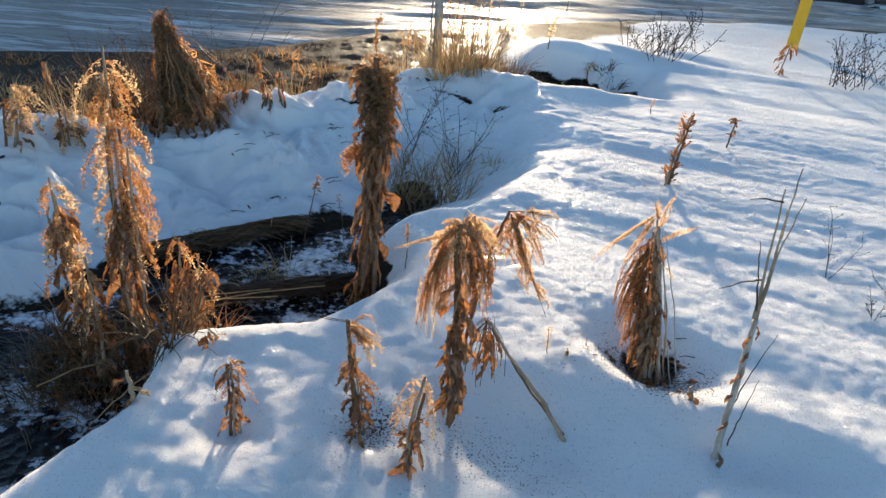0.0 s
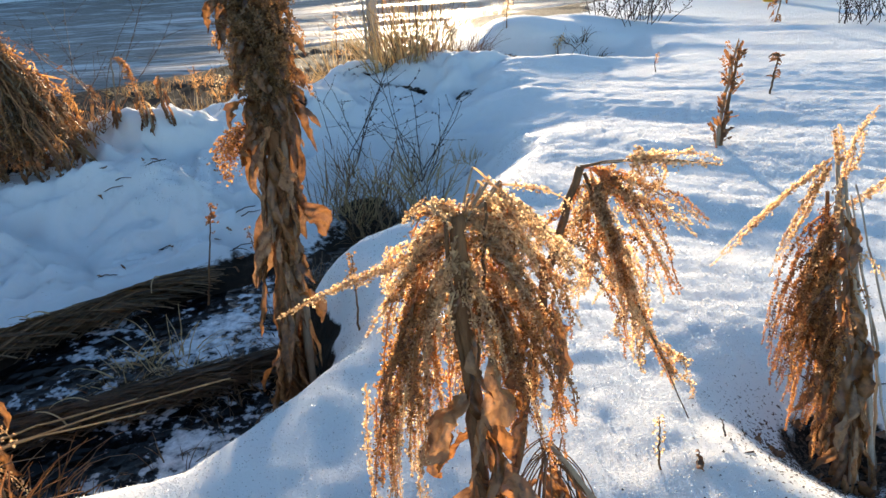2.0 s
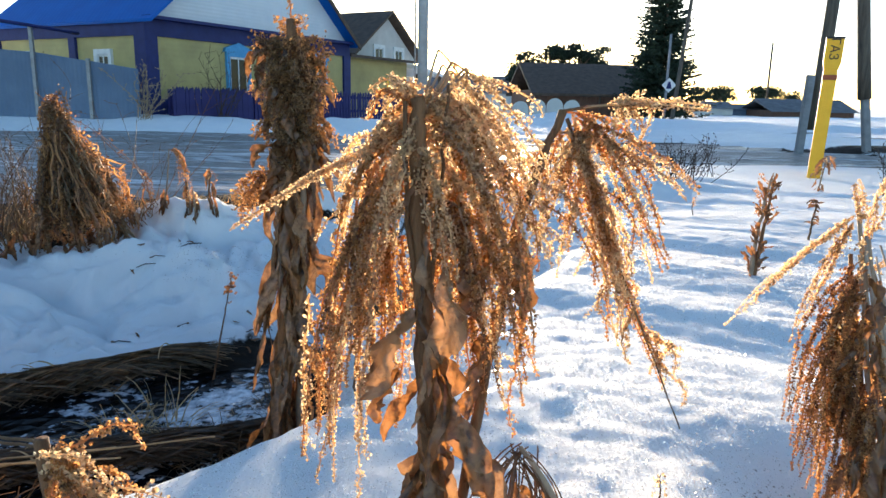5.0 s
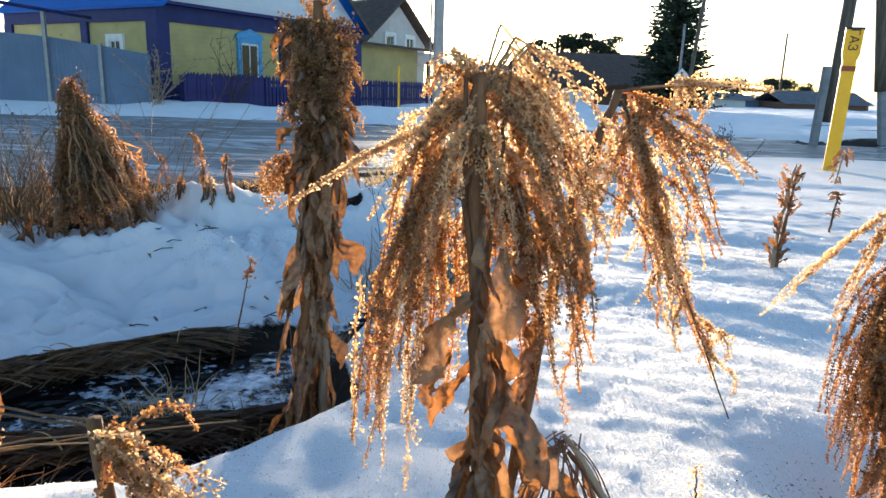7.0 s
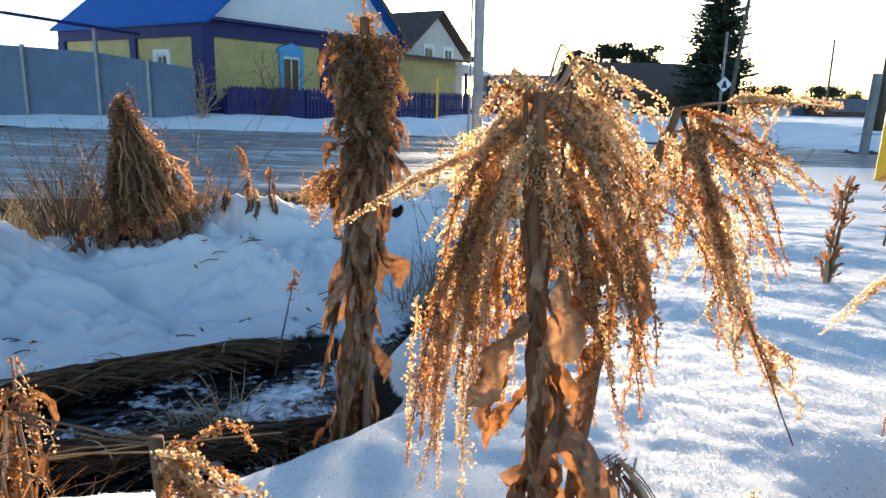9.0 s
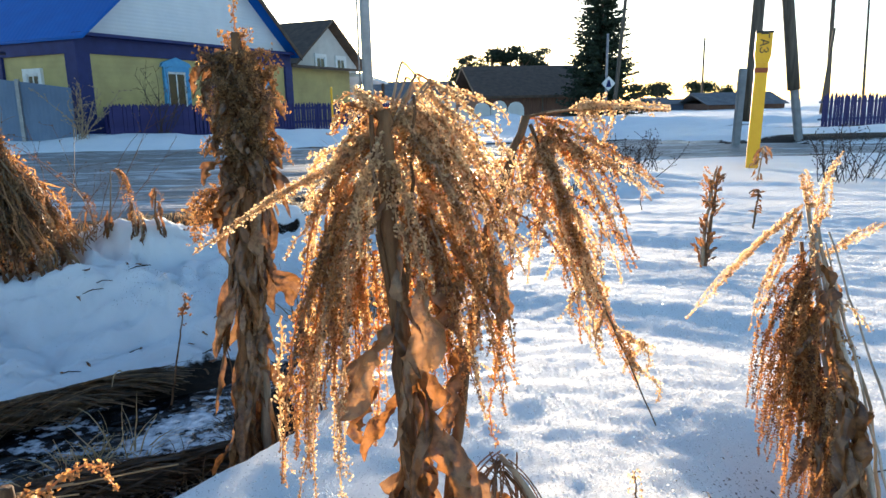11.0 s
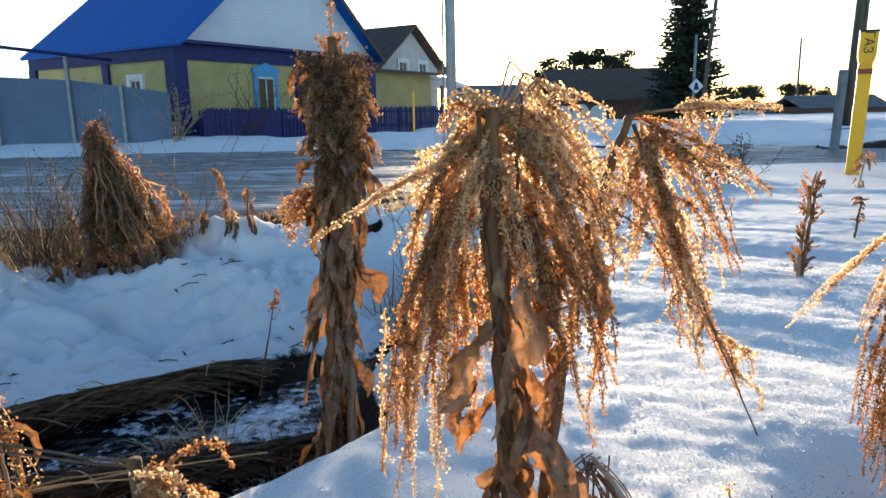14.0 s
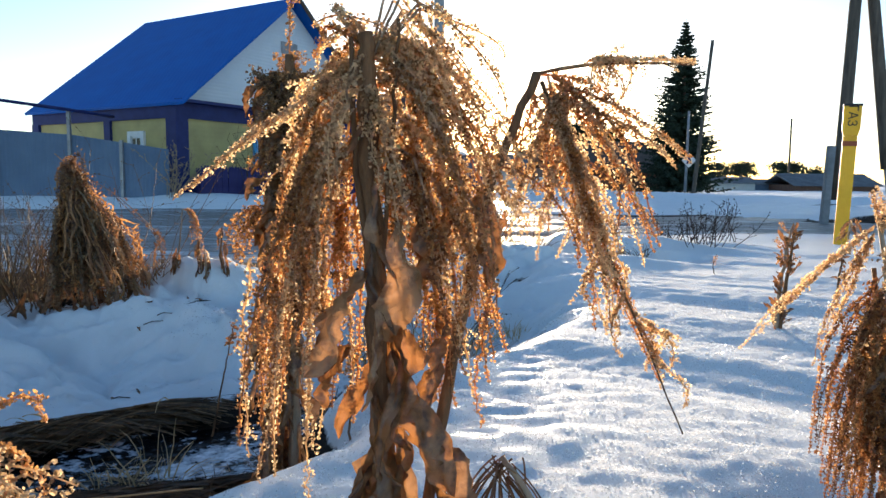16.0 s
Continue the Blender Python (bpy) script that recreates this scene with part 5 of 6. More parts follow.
for _i in range(14):
    a = Vector((-0.098, 1.558, 0.605))
    e = a + Vector((_r.uniform(0.0, 0.062), _r.gauss(0, 0.012), _r.uniform(-0.075, 0.012)))
    part("seed_shoot", bead_strand(_r, bend(a, a + Vector((0.01, 0, 0.012)), e + Vector((-0.01, 0, 0.018)), e, 16, _r, 0.0008), 0.0017, 0.0034, 4, side=0.012), SEED if _i % 3 == 0 else SEED_DARK, low_b)
for _i in range(5):
    leaf_part(dead_leaf(_r, (-0.09, 1.558, _r.uniform(0.50, 0.59)), (_r.uniform(-0.3, 0.6), -0.1, -0.8), 0.06, 0.009, 0.4, 16), LEAF, low_b)
weed("short_weed", (0.055, 1.455), (0.085, 1.50, 0.52), "short weed with a drooping straw-coloured head in the snow", 53, 14, 12, 0.007, 0.07, 0.011, 0.15, 0.0036, (0.1, 0.7), (0.8, 1.0), 0.6, 24, (LEAF, LEAF_PALE), SEED, per=3, side=0.01, stems=2, spread=0.01, group="short weeds")
weed("seedling_stub", (-0.68, 1.615), (-0.685, 1.62, 0.375), "yellowish dead stub at the ditch lip", 54, 4, 0, 0.008, 0.05, 0.010, zone=(0.1, 0.8), mats=(STRAW, LEAF), group="stubs")
weed("seedling_stub", (-0.56, 1.875), (-0.565, 1.88, 0.34), "curled dead leaf stub in the snow", 55, 6, 2, 0.005, 0.055, 0.012, 0.05, 0.004, zone=(0.2, 1.0), group="stubs")
weed("seedling_stub", (0.845, 1.82), (0.85, 1.825, ground_z(0.845, 1.82) + 0.04), "pale broken stub in the snow", 56, 3, 0, 0.009, 0.03, 0.008, zone=(0.3, 1.0), mats=(LEAF_PALE, LEAF), group="stubs")


def fallen_stalk():
    rng = random.Random(61)
    x, y = 0.475, 1.645
    z = ground_z(x, y)
    root = thing("fallen_stalk", (x, y, z), "broken grey-brown stalk leaning over the snow", "plant")
    part("stem", ridged_stem([(x, y, z - 0.01), (0.40, 1.68, 0.325), (0.30, 1.735, 0.43), (0.238, 1.765, 0.515)], 0.008, 0.0028, rng, 20, 0.0015), STEM_GREY, root, "", True)
    part("stem", ridged_stem([(0.47, 1.66, z + 0.005), (0.36, 1.70, 0.35), (0.242, 1.76, 0.50)], 0.004, 0.0018, rng, 16, 0.0015), STEM, root, "", True)
    for i in range(30):
        pts = droop((0.240 + rng.gauss(0, 0.008), 1.765 + rng.gauss(0, 0.008), 0.51), heading(rng.uniform(0, 6.28), -0.6), rng.uniform(0.10, 0.20), 0.01, 16, rng, 0.05)
        m = Mesh()
        m.tube(pts, [0.0009] * len(pts), 4)
        part("hanging_strand", m, (STEM, LEAF_DARK)[i % 2], root)
    for i in range(12):
        leaf_part(dead_leaf(rng, (0.245 + rng.gauss(0, 0.012), 1.765 + rng.gauss(0, 0.012), rng.uniform(0.38, 0.48)), heading(rng.uniform(0, 6.28), -0.6), 0.08, 0.010, 0.5, 26), LEAF, root)


fallen_stalk()


def forked_stalk():
    rng = random.Random(71)
    x, y = 0.875, 1.63
    z = ground_z(x, y)
    root = thing("forked_stalk", (x, y, z), "bleached bare stalk with forked dark twigs in the snow", "plant")
    part("stem", ridged_stem([(x, y, z - 0.04), (0.882, 1.65, 0.42), (0.898, 1.69, 0.62)], 0.010, 0.007, rng, 20, 0.001), PALE_STEM, root, "peeling whitish stalk", True)
    for a, b, r in (((0.900, 1.70, 0.60), (0.90, 1.75, 0.95), 0.0045), ((0.905, 1.70, 0.61), (0.93, 1.76, 1.00), 0.004), ((0.90, 1.70, 0.62), (0.915, 1.74, 0.90), 0.004), ((0.905, 1.70, 0.66), (0.955, 1.75, 0.93), 0.003), ((0.897, 1.70, 0.64), (0.868, 1.73, 0.82), 0.0025), ((0.90, 1.72, 0.72), (0.80, 1.72, 0.685), 0.0025), ((0.90, 1.74, 0.92), (0.81, 1.72, 0.93), 0.0025), ((0.885, 1.65, 0.36), (0.93, 1.63, 0.62), 0.002), ((0.905, 1.64, 0.25), (0.93, 1.64, 0.47), 0.002)):
        part("twig", ridged_stem([a, tuple(Vector(a).lerp(Vector(b), 0.5) + Vector((rng.gauss(0, 0.006), 0, 0.006))), b], r, r * 0.35, rng, 12, 0.0012), TWIG if r < 0.003 else STEM_GREY, root)
    for q in ((0.905, 1.69, 0.60), (0.875, 1.62, z + 0.03), (0.89, 1.61, z + 0.02), (0.880, 1.63, 0.34), (0.884, 1.645, 0.42), (0.886, 1.65, 0.48), (0.890, 1.66, 0.54), (0.892, 1.675, 0.58)):
        leaf_part(dead_leaf(rng, q, (rng.gauss(0, 1), -0.3, -0.5), 0.04, 0.006, 0.6, 20), LEAF_DARK, root)


forked_stalk()

# small plants in the snow field
weed("upright_weed", (1.195, 3.45), (1.275, 3.56, 0.60), "upright dead weed with curled brown leaves in the snow", 81, 54, 10, 0.008, 0.050, 0.008, 0.05, 0.008, (0.02, 0.98), (0.5, 1.0), 1.0, 8, (LEAF_DARK, LEAF), SEED_DARK, per=3, stems=2, spread=0.010, leaf_el=1.1)
hook = thing("hooked_weed", (1.71, 4.09, ground_z(1.71, 4.09)), "small hooked dead weed in the snow", "plant")
_r = random.Random(82)
_hz = ground_z(1.71, 4.09)
_line = stem_path([(1.71, 4.09, _hz - 0.02), (1.715, 4.09, _hz + 0.08), (1.725, 4.09, _hz + 0.14), (1.718, 4.09, _hz + 0.168), (1.695, 4.09, _hz + 0.172), (1.682, 4.09, _hz + 0.158)], 30, 0.001, _r)
_m = Mesh()
_m.tube(_line, [0.005 * (1 - 0.5 * i / 30) for i in range(31)], 6)
part("stem", _m, DARK_STEM, hook, "", True)
for _i in range(16):
    leaf_part(dead_leaf(_r, _line[_r.randrange(4, 24)], heading(_r.uniform(0, 6.28), 0.4), 0.035, 0.007, 0.8, 30), LEAF_DARK if _i % 2 else LEAF_PALE, hook)
part("seed_shoot", seed_spray(_r, _line[12:22], 0.008, 0.006, 2), SEED_DARK, hook)
bare_spike("small_spike", 1.395, 4.62, (1.40, 4.63, 0.40), "tiny dark dead stalk in the snow", 83, 0.003, 0.6, None, 0.006, 2)
bare_spike("pale_spike", 0.445, 1.935, (0.440, 1.945, 0.385), "thin dead seed spike in the snow", 84, 0.002, 0.75, SEED, 0.005, 3)
bare_spike("dark_spike", -0.03, 2.48, (-0.025, 2.47, 0.435), "thin brown seed spike on the ditch lip", 85, 0.003, 0.5, SEED_DARK, 0.0075, 4)
bare_spike("ditch_spike", -0.56, 3.10, (-0.470, 3.085, 0.345), "thin leaning stalk with a dark seed head by the ditch", 86, 0.0040, 0.24, LEAF_DARK, 0.010, 8)
bare_spike("ditch_spike", -0.36, 3.12, (-0.385, 3.10, 0.255), "small dead stalk by the ditch", 87, 0.0025, 0.5, LEAF_DARK, 0.008, 2)
for i, (x, y, h) in enumerate(((1.62, 2.62, 0.34), (1.80, 2.42, 0.16), (1.66, 2.33, 0.14), (1.95, 2.55, 0.12))):
    twiggy("wispy_stalk", x, y, h, 0.02, 3, "thin dark leafless stalk in the snow", 90 + i, None, 0.0016, True, "plant", "wispy stalks")

# the hanging sheaf on the verge, and stalks beside it
sheaf("leaning_sheaf", -1.42, 3.97, (-1.485, 4.00, 0.80), 0.235, 135, "broken-over clump of dead brown shoots on the verge", 101)
twiggy("verge_shrub", -1.72, 4.10, 0.50, 0.25, 22, "leafless brown shrub beside the sheaf", 102, STEM, 0.0022)
for i, (x, y, h) in enumerate(((-1.62, 3.95, 0.42), (-1.78, 4.0, 0.50), (-1.92, 4.1, 0.36), (-1.26, 4.15, 0.18), (-1.55, 4.2, 0.5), (-2.0, 3.9, 0.3), (-1.7, 4.3, 0.55))):
    grass_tuft("verge_grass", x, y, 0.10, 60, h, 0.5, "standing tuft of brown grass beside the clump", 1110 + i, (WET_STRAW, STRAW_DARK, STRAW)[i % 3], 0.003, 0.1, "verge grass")
for i, (x, y, h) in enumerate(((-1.38, 4.25, 0.78), (-1.22, 4.3, 0.82), (-1.78, 4.2, 0.62), (-1.90, 4.15, 0.60), (-1.66, 4.25, 0.72), (-2.05, 4.1, 0.55))):
    twiggy("verge_stalk", x, y, h, 0.05, 4, "thin brown leafless stalk on the verge", 1150 + i, STEM if i < 2 else DARK_STEM, 0.0020, True, "plant", "verge stalks")
twiggy("verge_shrub", -2.05, 4.2, 0.45, 0.25, 16, "leafless brown shrub on the verge", 103, STEM, 0.0022)
for i, (x, y, h) in enumerate(((-0.96, 4.06, 0.15), (-0.93, 4.05, 0.12), (-0.87, 4.1, 0.20), (-1.90, 4.45, 0.42), (-2.15, 4.0, 0.36))):
    weed("verge_weed", (x, y), (x - 0.01, y, ground_z(x, y) + h), "dead brown weed with hanging leaves on the verge", 110 + i, 10, 5, 0.005, 0.07, 0.009, 0.07, 0.006, (0.1, 1.0), (0.7, 1.0), 0.1, 60, (LEAF_DARK, LEAF), None, per=2, stems=2, spread=0.006, group="verge weeds", leaf_el=-1.2)
arch = weed("verge_weed", (-1.10, 4.12), (-1.06, 4.12, 0.62), "tall dead stalk bent over with a hanging tuft", 119, 8, 0, 0.005, 0.07, 0.009, zone=(0.05, 0.5), gravity=50, mats=(LEAF_DARK, LEAF), group="verge weeds", leaf_el=-1.2)
_r = random.Random(118)
for _i in range(8):
    part("seed_shoot", seed_spray(_r, droop((-1.06, 4.12, 0.615), heading(_r.gauss(0.2, 0.5), 0.7), _r.uniform(0.12, 0.2), 0.012, 34, _r, 0.06), 0.007, 0.004, 3), SEED_DARK if _i % 3 else LEAF_PALE, arch)
for i, (x, y, n, h) in enumerate(((-0.62, 5.6, 130, 0.20), (-0.25, 5.7, 150, 0.26), (0.12, 5.75, 220, 0.42), (0.30, 5.65, 160, 0.36), (0.22, 5.9, 160, 0.45), (-1.6, 5.6, 120, 0.15), (-1.0, 6.3, 120, 0.16), (-0.1, 6.8, 120, 0.22), (0.7, 8.3, 90, 0.25), (-2.4, 5.2, 120, 0.16), (1.2, 9.2, 70, 0.22), (-3.0, 4.9, 120, 0.2))):
    grass_tuft("verge_grass", x, y, 0.13, n, h, 1.2, "tuft of dry straw-coloured grass on the verge", 130 + i, STRAW, 0.0026, 0.2, "verge grass")
for i, (x, y, h) in enumerate(((0.36, 6.6, 0.62), (0.62, 9.6, 0.5), (0.95, 10.2, 0.35), (0.05, 7.6, 0.4), (1.7, 11.0, 0.35), (0.9, 6.35, 0.2), (1.25, 6.2, 0.16), (1.0, 5.95, 0.14))):
    bare_spike("verge_stalk", x, y, (x + 0.02, y, ground_z(x, y) + h), "dry seed stalk on the verge", 150 + i, 0.005, 0.7, SEED, 0.014, 3, 0.014, "verge stalks")
_g = random.Random(160)
for i in range(34):
    x = _g.uniform(-3.6, 0.35)
    lo, hi = float(np.interp(x, [-6, -2, -1.25, -0.58, -0.2, 0.3], [3.0, 3.25, 3.75, 4.25, 4.7, 4.8])) + 0.55, float(road_edge(x)) - 0.1
    grass_tuft("verge_grass", x, _g.uniform(lo, hi), 0.16, 90, _g.uniform(0.08, 0.2), 1.8, "tuft of dry straw-coloured grass on the verge", 900 + i, (STRAW, STRAW_DARK, SEED_DARK)[i % 3], 0.0028, 0.4, "verge grass")
for i in range(26):
    x, y = _g.uniform(-1.2, -0.62), _g.uniform(1.80, 2.25)
    grass_tuft("ditch_grass", x, y, 0.07, 80, _g.uniform(0.12, 0.32), 1.4, "dark tuft of wet dead grass in the ditch", 950 + i, STRAW_DARK if i % 3 else LEAF, 0.003, 0.3, "ditch grass")
# standing straw behind the bank's crest
for i, (x, y, n, h) in enumerate(((0.0, 5.15, 60, 0.50), (0.10, 5.2, 60, 0.55), (0.18, 5.12, 70, 0.46), (0.27, 5.15, 50, 0.52), (0.06, 5.3, 60, 0.6), (0.22, 5.35, 50, 0.58), (-0.28, 5.3, 40, 0.36), (-0.95, 5.1, 50, 0.30), (-1.1, 5.2, 40, 0.34), (-0.6, 5.2, 40, 0.3))):
    grass_tuft("verge_grass", x, y, 0.09, n, h, 0.35, "standing tuft of dry straw behind the bank", 1070 + i, (STRAW, WET_STRAW)[i % 2], 0.0030, 0.05, "verge grass")
    bare_spike("verge_stalk", x + 0.03, y + 0.03, (x + 0.05, y, ground_z(x, y) + h * 1.1), "dry seed stalk on the verge", 1090 + i, 0.004, 0.45, SEED if i % 2 else SEED_DARK, 0.012, 3, 0.010, "verge stalks")
# grass in the ditch's far arm
for i in range(13):
    x, y = _g.uniform(-0.22, 0.20), _g.uniform(3.5, 4.1)
    grass_tuft("ditch_grass", x, y, 0.05, 14, _g.uniform(0.16, 0.30), 0.4, "thin tuft of brown reeds in the icy ditch", 1000 + i, (WET_STRAW, STRAW, WET_STRAW)[i % 3], 0.0030, 0.1, "ditch grass")
for i in range(16):
    x, y = _g.uniform(-0.75, 0.75), _g.uniform(5.3, 6.1)
    grass_tuft("verge_grass", x, y, 0.12, 100, _g.uniform(0.14, 0.34), 1.3, "tuft of brown grass on the verge", 1020 + i, (STRAW, WET_STRAW, STRAW_DARK)[i % 3], 0.0028, 0.25, "verge grass")
for i in range(12):
    x, y = 1.05 + _g.uniform(-0.7, 0.7), 5.95 + _g.uniform(-0.2, 0.3)
    grass_tuft("verge_grass", x, y, 0.10, 60, _g.uniform(0.08, 0.16), 1.6, "tuft of brown grass in the hollow", 1040 + i, (WET_STRAW, STRAW_DARK)[i % 2], 0.003, 0.3, "verge grass")
for i, (x, y, n, h) in enumerate(((-0.10, 3.62, 40, 0.28), (0.05, 3.55, 40, 0.26), (0.16, 3.95, 40, 0.25), (-0.22, 3.7, 40, 0.24), (0.36, 4.0, 40, 0.09), (-0.06, 3.48, 40, 0.18))):
    grass_tuft("ditch_grass", x, y, 0.07, n, h, 0.7, "tuft of dry grass in the icy ditch", 170 + i, WET_STRAW if i % 2 else STRAW, 0.0026, 0.15, "ditch grass")
twiggy("ditch_shrub", 0.17, 3.98, 0.55, 0.10, 8, "thin dark leafless twigs rising from the ditch", 180, None, 0.0024)
twiggy("ditch_shrub", -0.12, 4.12, 0.48, 0.18, 6, "thin dark leafless twigs rising from the ditch", 181, None, 0.0024)
twiggy("ditch_shrub", -0.05, 3.6, 0.30, 0.14, 5, "thin brown leafless twigs rising from the ditch", 182, STEM, 0.0024)
for i, (x, y, n, h) in enumerate(((-0.66, 2.74, 60, 0.17), (-0.58, 2.78, 50, 0.20), (-0.70, 2.66, 40, 0.14), (-0.52, 2.72, 40, 0.10), (-0.38, 2.82, 40, 0.09), (-0.30, 2.66, 60, 0.10))):
    grass_tuft("ditch_grass", x, y, 0.05, n, h, 1.6, "tuft of bent straw in the ditch", 190 + i, STRAW if i in (0, 1, 3) else WET_STRAW, 0.0028, 0.15, "ditch grass")
for i, (x, y) in enumerate(((-0.28, 2.40), (-0.36, 2.50), (-0.22, 2.72), (-0.30, 2.92), (-0.42, 2.66), (-0.16, 2.98), (-0.46, 2.34), (-0.55, 2.2))):
    grass_tuft("ditch_grass", x, y, 0.07, 90, 0.12, 1.8, "dark tuft of wet dead grass in the ditch", 970 + i, STRAW_DARK, 0.0024, 0.4, "ditch grass")
straw_bundle("matted_straw", (-1.14, 2.82, 0.06), (-0.66, 3.14, 0.07), 0.052, 2600, "matted bundle of wet brown straw across the ditch", 201, (WET_STRAW, STRAW_DARK, STRAW_DARK, STRAW_DARK))
straw_bundle("matted_straw", (-1.05, 2.42, 0.045), (-0.26, 2.70, 0.05), 0.050, 2600, "matted bundle of wet dark straw across the ditch", 202, (MUD_STRAW, MUD_STRAW, STRAW_DARK, MUD_STRAW))
_r = random.Random(203)
loose = thing("loose_straws", (-0.6, 2.45, 0.06), "bleached straws lying across the ditch", "straw")
for a, b in (((-0.86, 2.28, 0.13), (-0.34, 2.52, 0.12)), ((-0.84, 2.22, 0.17), (-0.50, 2.42, 0.12)), ((-0.95, 2.0, 0.10), (-1.05, 1.78, 0.16)), ((-0.75, 1.98, 0.13), (-0.88, 1.72, 0.08)), ((-0.9, 2.3, 0.12), (-0.55, 2.50, 0.10))):
    part("straw", ridged_stem([a, tuple(Vector(a).lerp(Vector(b), 0.5) + Vector((0, 0, 0.012))), b], 0.0028, 0.0018, _r, 10, 0.002), STRAW, loose)
# dark shrubs by the marker post
for i, (x, y, h, n) in enumerate(((1.88, 6.62, 0.34, 8), (2.10, 6.9, 0.36, 8), (1.75, 6.95, 0.28, 6), (3.30, 6.10, 0.40, 7), (3.55, 6.30, 0.42, 8), (3.85, 6.5, 0.36, 6), (2.35, 7.3, 0.42, 5))):
    twiggy("dark_shrub", x, y, h, 0.30, int(n * 1.5), "small dark leafless shrub with seed heads in the snow", 210 + i, None, 0.0034, True, "shrub", "field shrubs")
weed("post_weed", (3.02, 6.56), (3.06, 6.56, ground_z(3.02, 6.56) + 0.27), "dead brown weed near the marker post", 220, 18, 8, 0.007, 0.09, 0.012, 0.09, 0.010, (0.1, 1.0), (0.6, 1.0), 0.5, 20)


# dark scraps added in the dents of the bank, in place of shaded cracks
bank_bits = thing("bank_debris", (-1.0, 3.5, ground_z(-1.0, 3.5)), "dark twigs and leaf scraps set in the bank as its dark cracks", "litter")
_r = random.Random(331)
for cx, cy in ((-1.07, 3.69), (-0.9, 3.28), (-0.91, 3.74), (-0.55, 3.5), (-0.48, 3.95), (-1.3, 3.0), (-0.75, 3.45), (-0.5, 3.3), (-0.6, 4.1)):
    for _i in range(4):
        x, y, a = _r.gauss(cx, 0.04), _r.gauss(cy, 0.03), _r.uniform(-0.5, 0.5)
        z = ground_z(x, y)
        if _i % 2:
            part("twig", ridged_stem([(x, y, z), (x + 0.03 * math.cos(a), y + 0.03 * math.sin(a), z + 0.012), (x + 0.07 * math.cos(a), y + 0.07 * math.sin(a), z + 0.012)], 0.0022, 0.0014, _r, 6, 0.002), TWIG, bank_bits)
        else:
            leaf_part(dead_leaf(_r, (x, y, z + 0.008), (math.cos(a), math.sin(a), -0.1), 0.03, 0.005, 0.7, 4), LEAF_DARK, bank_bits)


# fallen seeds round the plants
def scatter_seeds():
    rng = random.Random(301)
    m = Mesh()
    for cx, cy, sx, sy, n in ((0.24, 1.56, 0.15, 0.08, 260), (0.72, 1.97, 0.08, 0.07, 260), (-0.06, 1.62, 0.06, 0.06, 140), (0.55, 1.85, 0.20, 0.12, 90)):
        xs = np.array([rng.gauss(cx, sx) for _ in range(n)])
        ys = np.array([rng.gauss(cy, sy) for _ in range(n)])
        zs = terrain(xs, ys)[0]
        for x, y, z in zip(xs, ys, zs):
            m.husk(Vector((x, y, z + 0.001)), rng.uniform(0.002, 0.0055), rng)
    tagged(new("fallen_seeds", m.make("fallen_seeds", TWIG)), "dark seeds and husks strewn on the snow", "seeds", kind="stuff")


scatter_seeds()


def snow_crystals():
    """Loose upright flakes of hoar on the crust, which catch the low sun."""
    rng = random.Random(302)
    m = Mesh()
    n = 90000
    ys = np.array([1.15 + 2.8 * rng.random() ** 1.5 for _ in range(n)])
    xs = np.array([rng.uniform(-0.9, 1.9) for _ in range(n)])
    zs, mud_shade, _ = terrain(xs, ys)
    for x, y, z, w in zip(xs, ys, zs, mud_shade):
        if w < 0.3 and z > 0.17:
            m.husk(Vector((x, y, z + 0.0006)), rng.uniform(0.0008, 0.0026) * (0.70 + 0.45 * y), rng)
    tagged(new("snow_crystals", m.make("snow_crystals", FLAKE)), "glinting ice flakes on the snow crust", "snow", kind="stuff")


snow_crystals()


# ---- posts and poles ----
def marker_post():
    x, y = 3.95, 8.44
    z = ground_z(x, y)
    lean = pose(x, y, z, 0, 1.5, -25)
    root = thing("marker_post", (x, y, z), "bright yellow gas line marker post with a black sign head", "post")
    p = Mesh()
    p.box(lean, -0.062, 0.062, -0.055, 0.055, -0.2, 1.10)
    part("shaft", p, YELLOW, root, "", False, 0.006)
    p = Mesh()
    p.prism(lean, [(-0.062, 1.10), (0.062, 1.10), (0.080, 1.17), (0.080, 1.40), (-0.080, 1.40), (-0.080, 1.17)], -0.065, 0.065)
    head = part("head", p, YELLOW, root, "", False, 0.005)
    p = Mesh()
    p.box(lean, -0.066, 0.066, -0.059, 0.059, 1.00, 1.05)
    part("band", p, RUST, root, "red-brown band")
    p = Mesh()
    p.box(lean, -0.084, 0.084, -0.069, 0.069, 1.40, 1.42)
    part("cap", p, BLACK, root, "dark cap")
    cu = bpy.data.curves.new("letters", "FONT")
    cu.body, cu.size, cu.align_x, cu.align_y, cu.extrude = "ГАЗ", 0.115, "CENTER", "CENTER", 0.002
    tmp = new("tmp", cu)
    me = bpy.data.meshes.new_from_object(tmp.evaluated_get(bpy.context.evaluated_depsgraph_get()))
    bpy.data.objects.remove(tmp)
    me.materials.clear()
    me.materials.append(BLACK)
    ob = new("lettering", me)
    ob.parent = head
    ob.matrix_parent_inverse = (root.matrix_basis @ head.matrix_parent_inverse).inverted()
    ob.matrix_basis = lean @ pose(0, -0.068, 1.30, 90, 0, 0) @ pose(0, 0, 0, 0, 0, -90)
    tagged(ob, "black painted letters on the head")


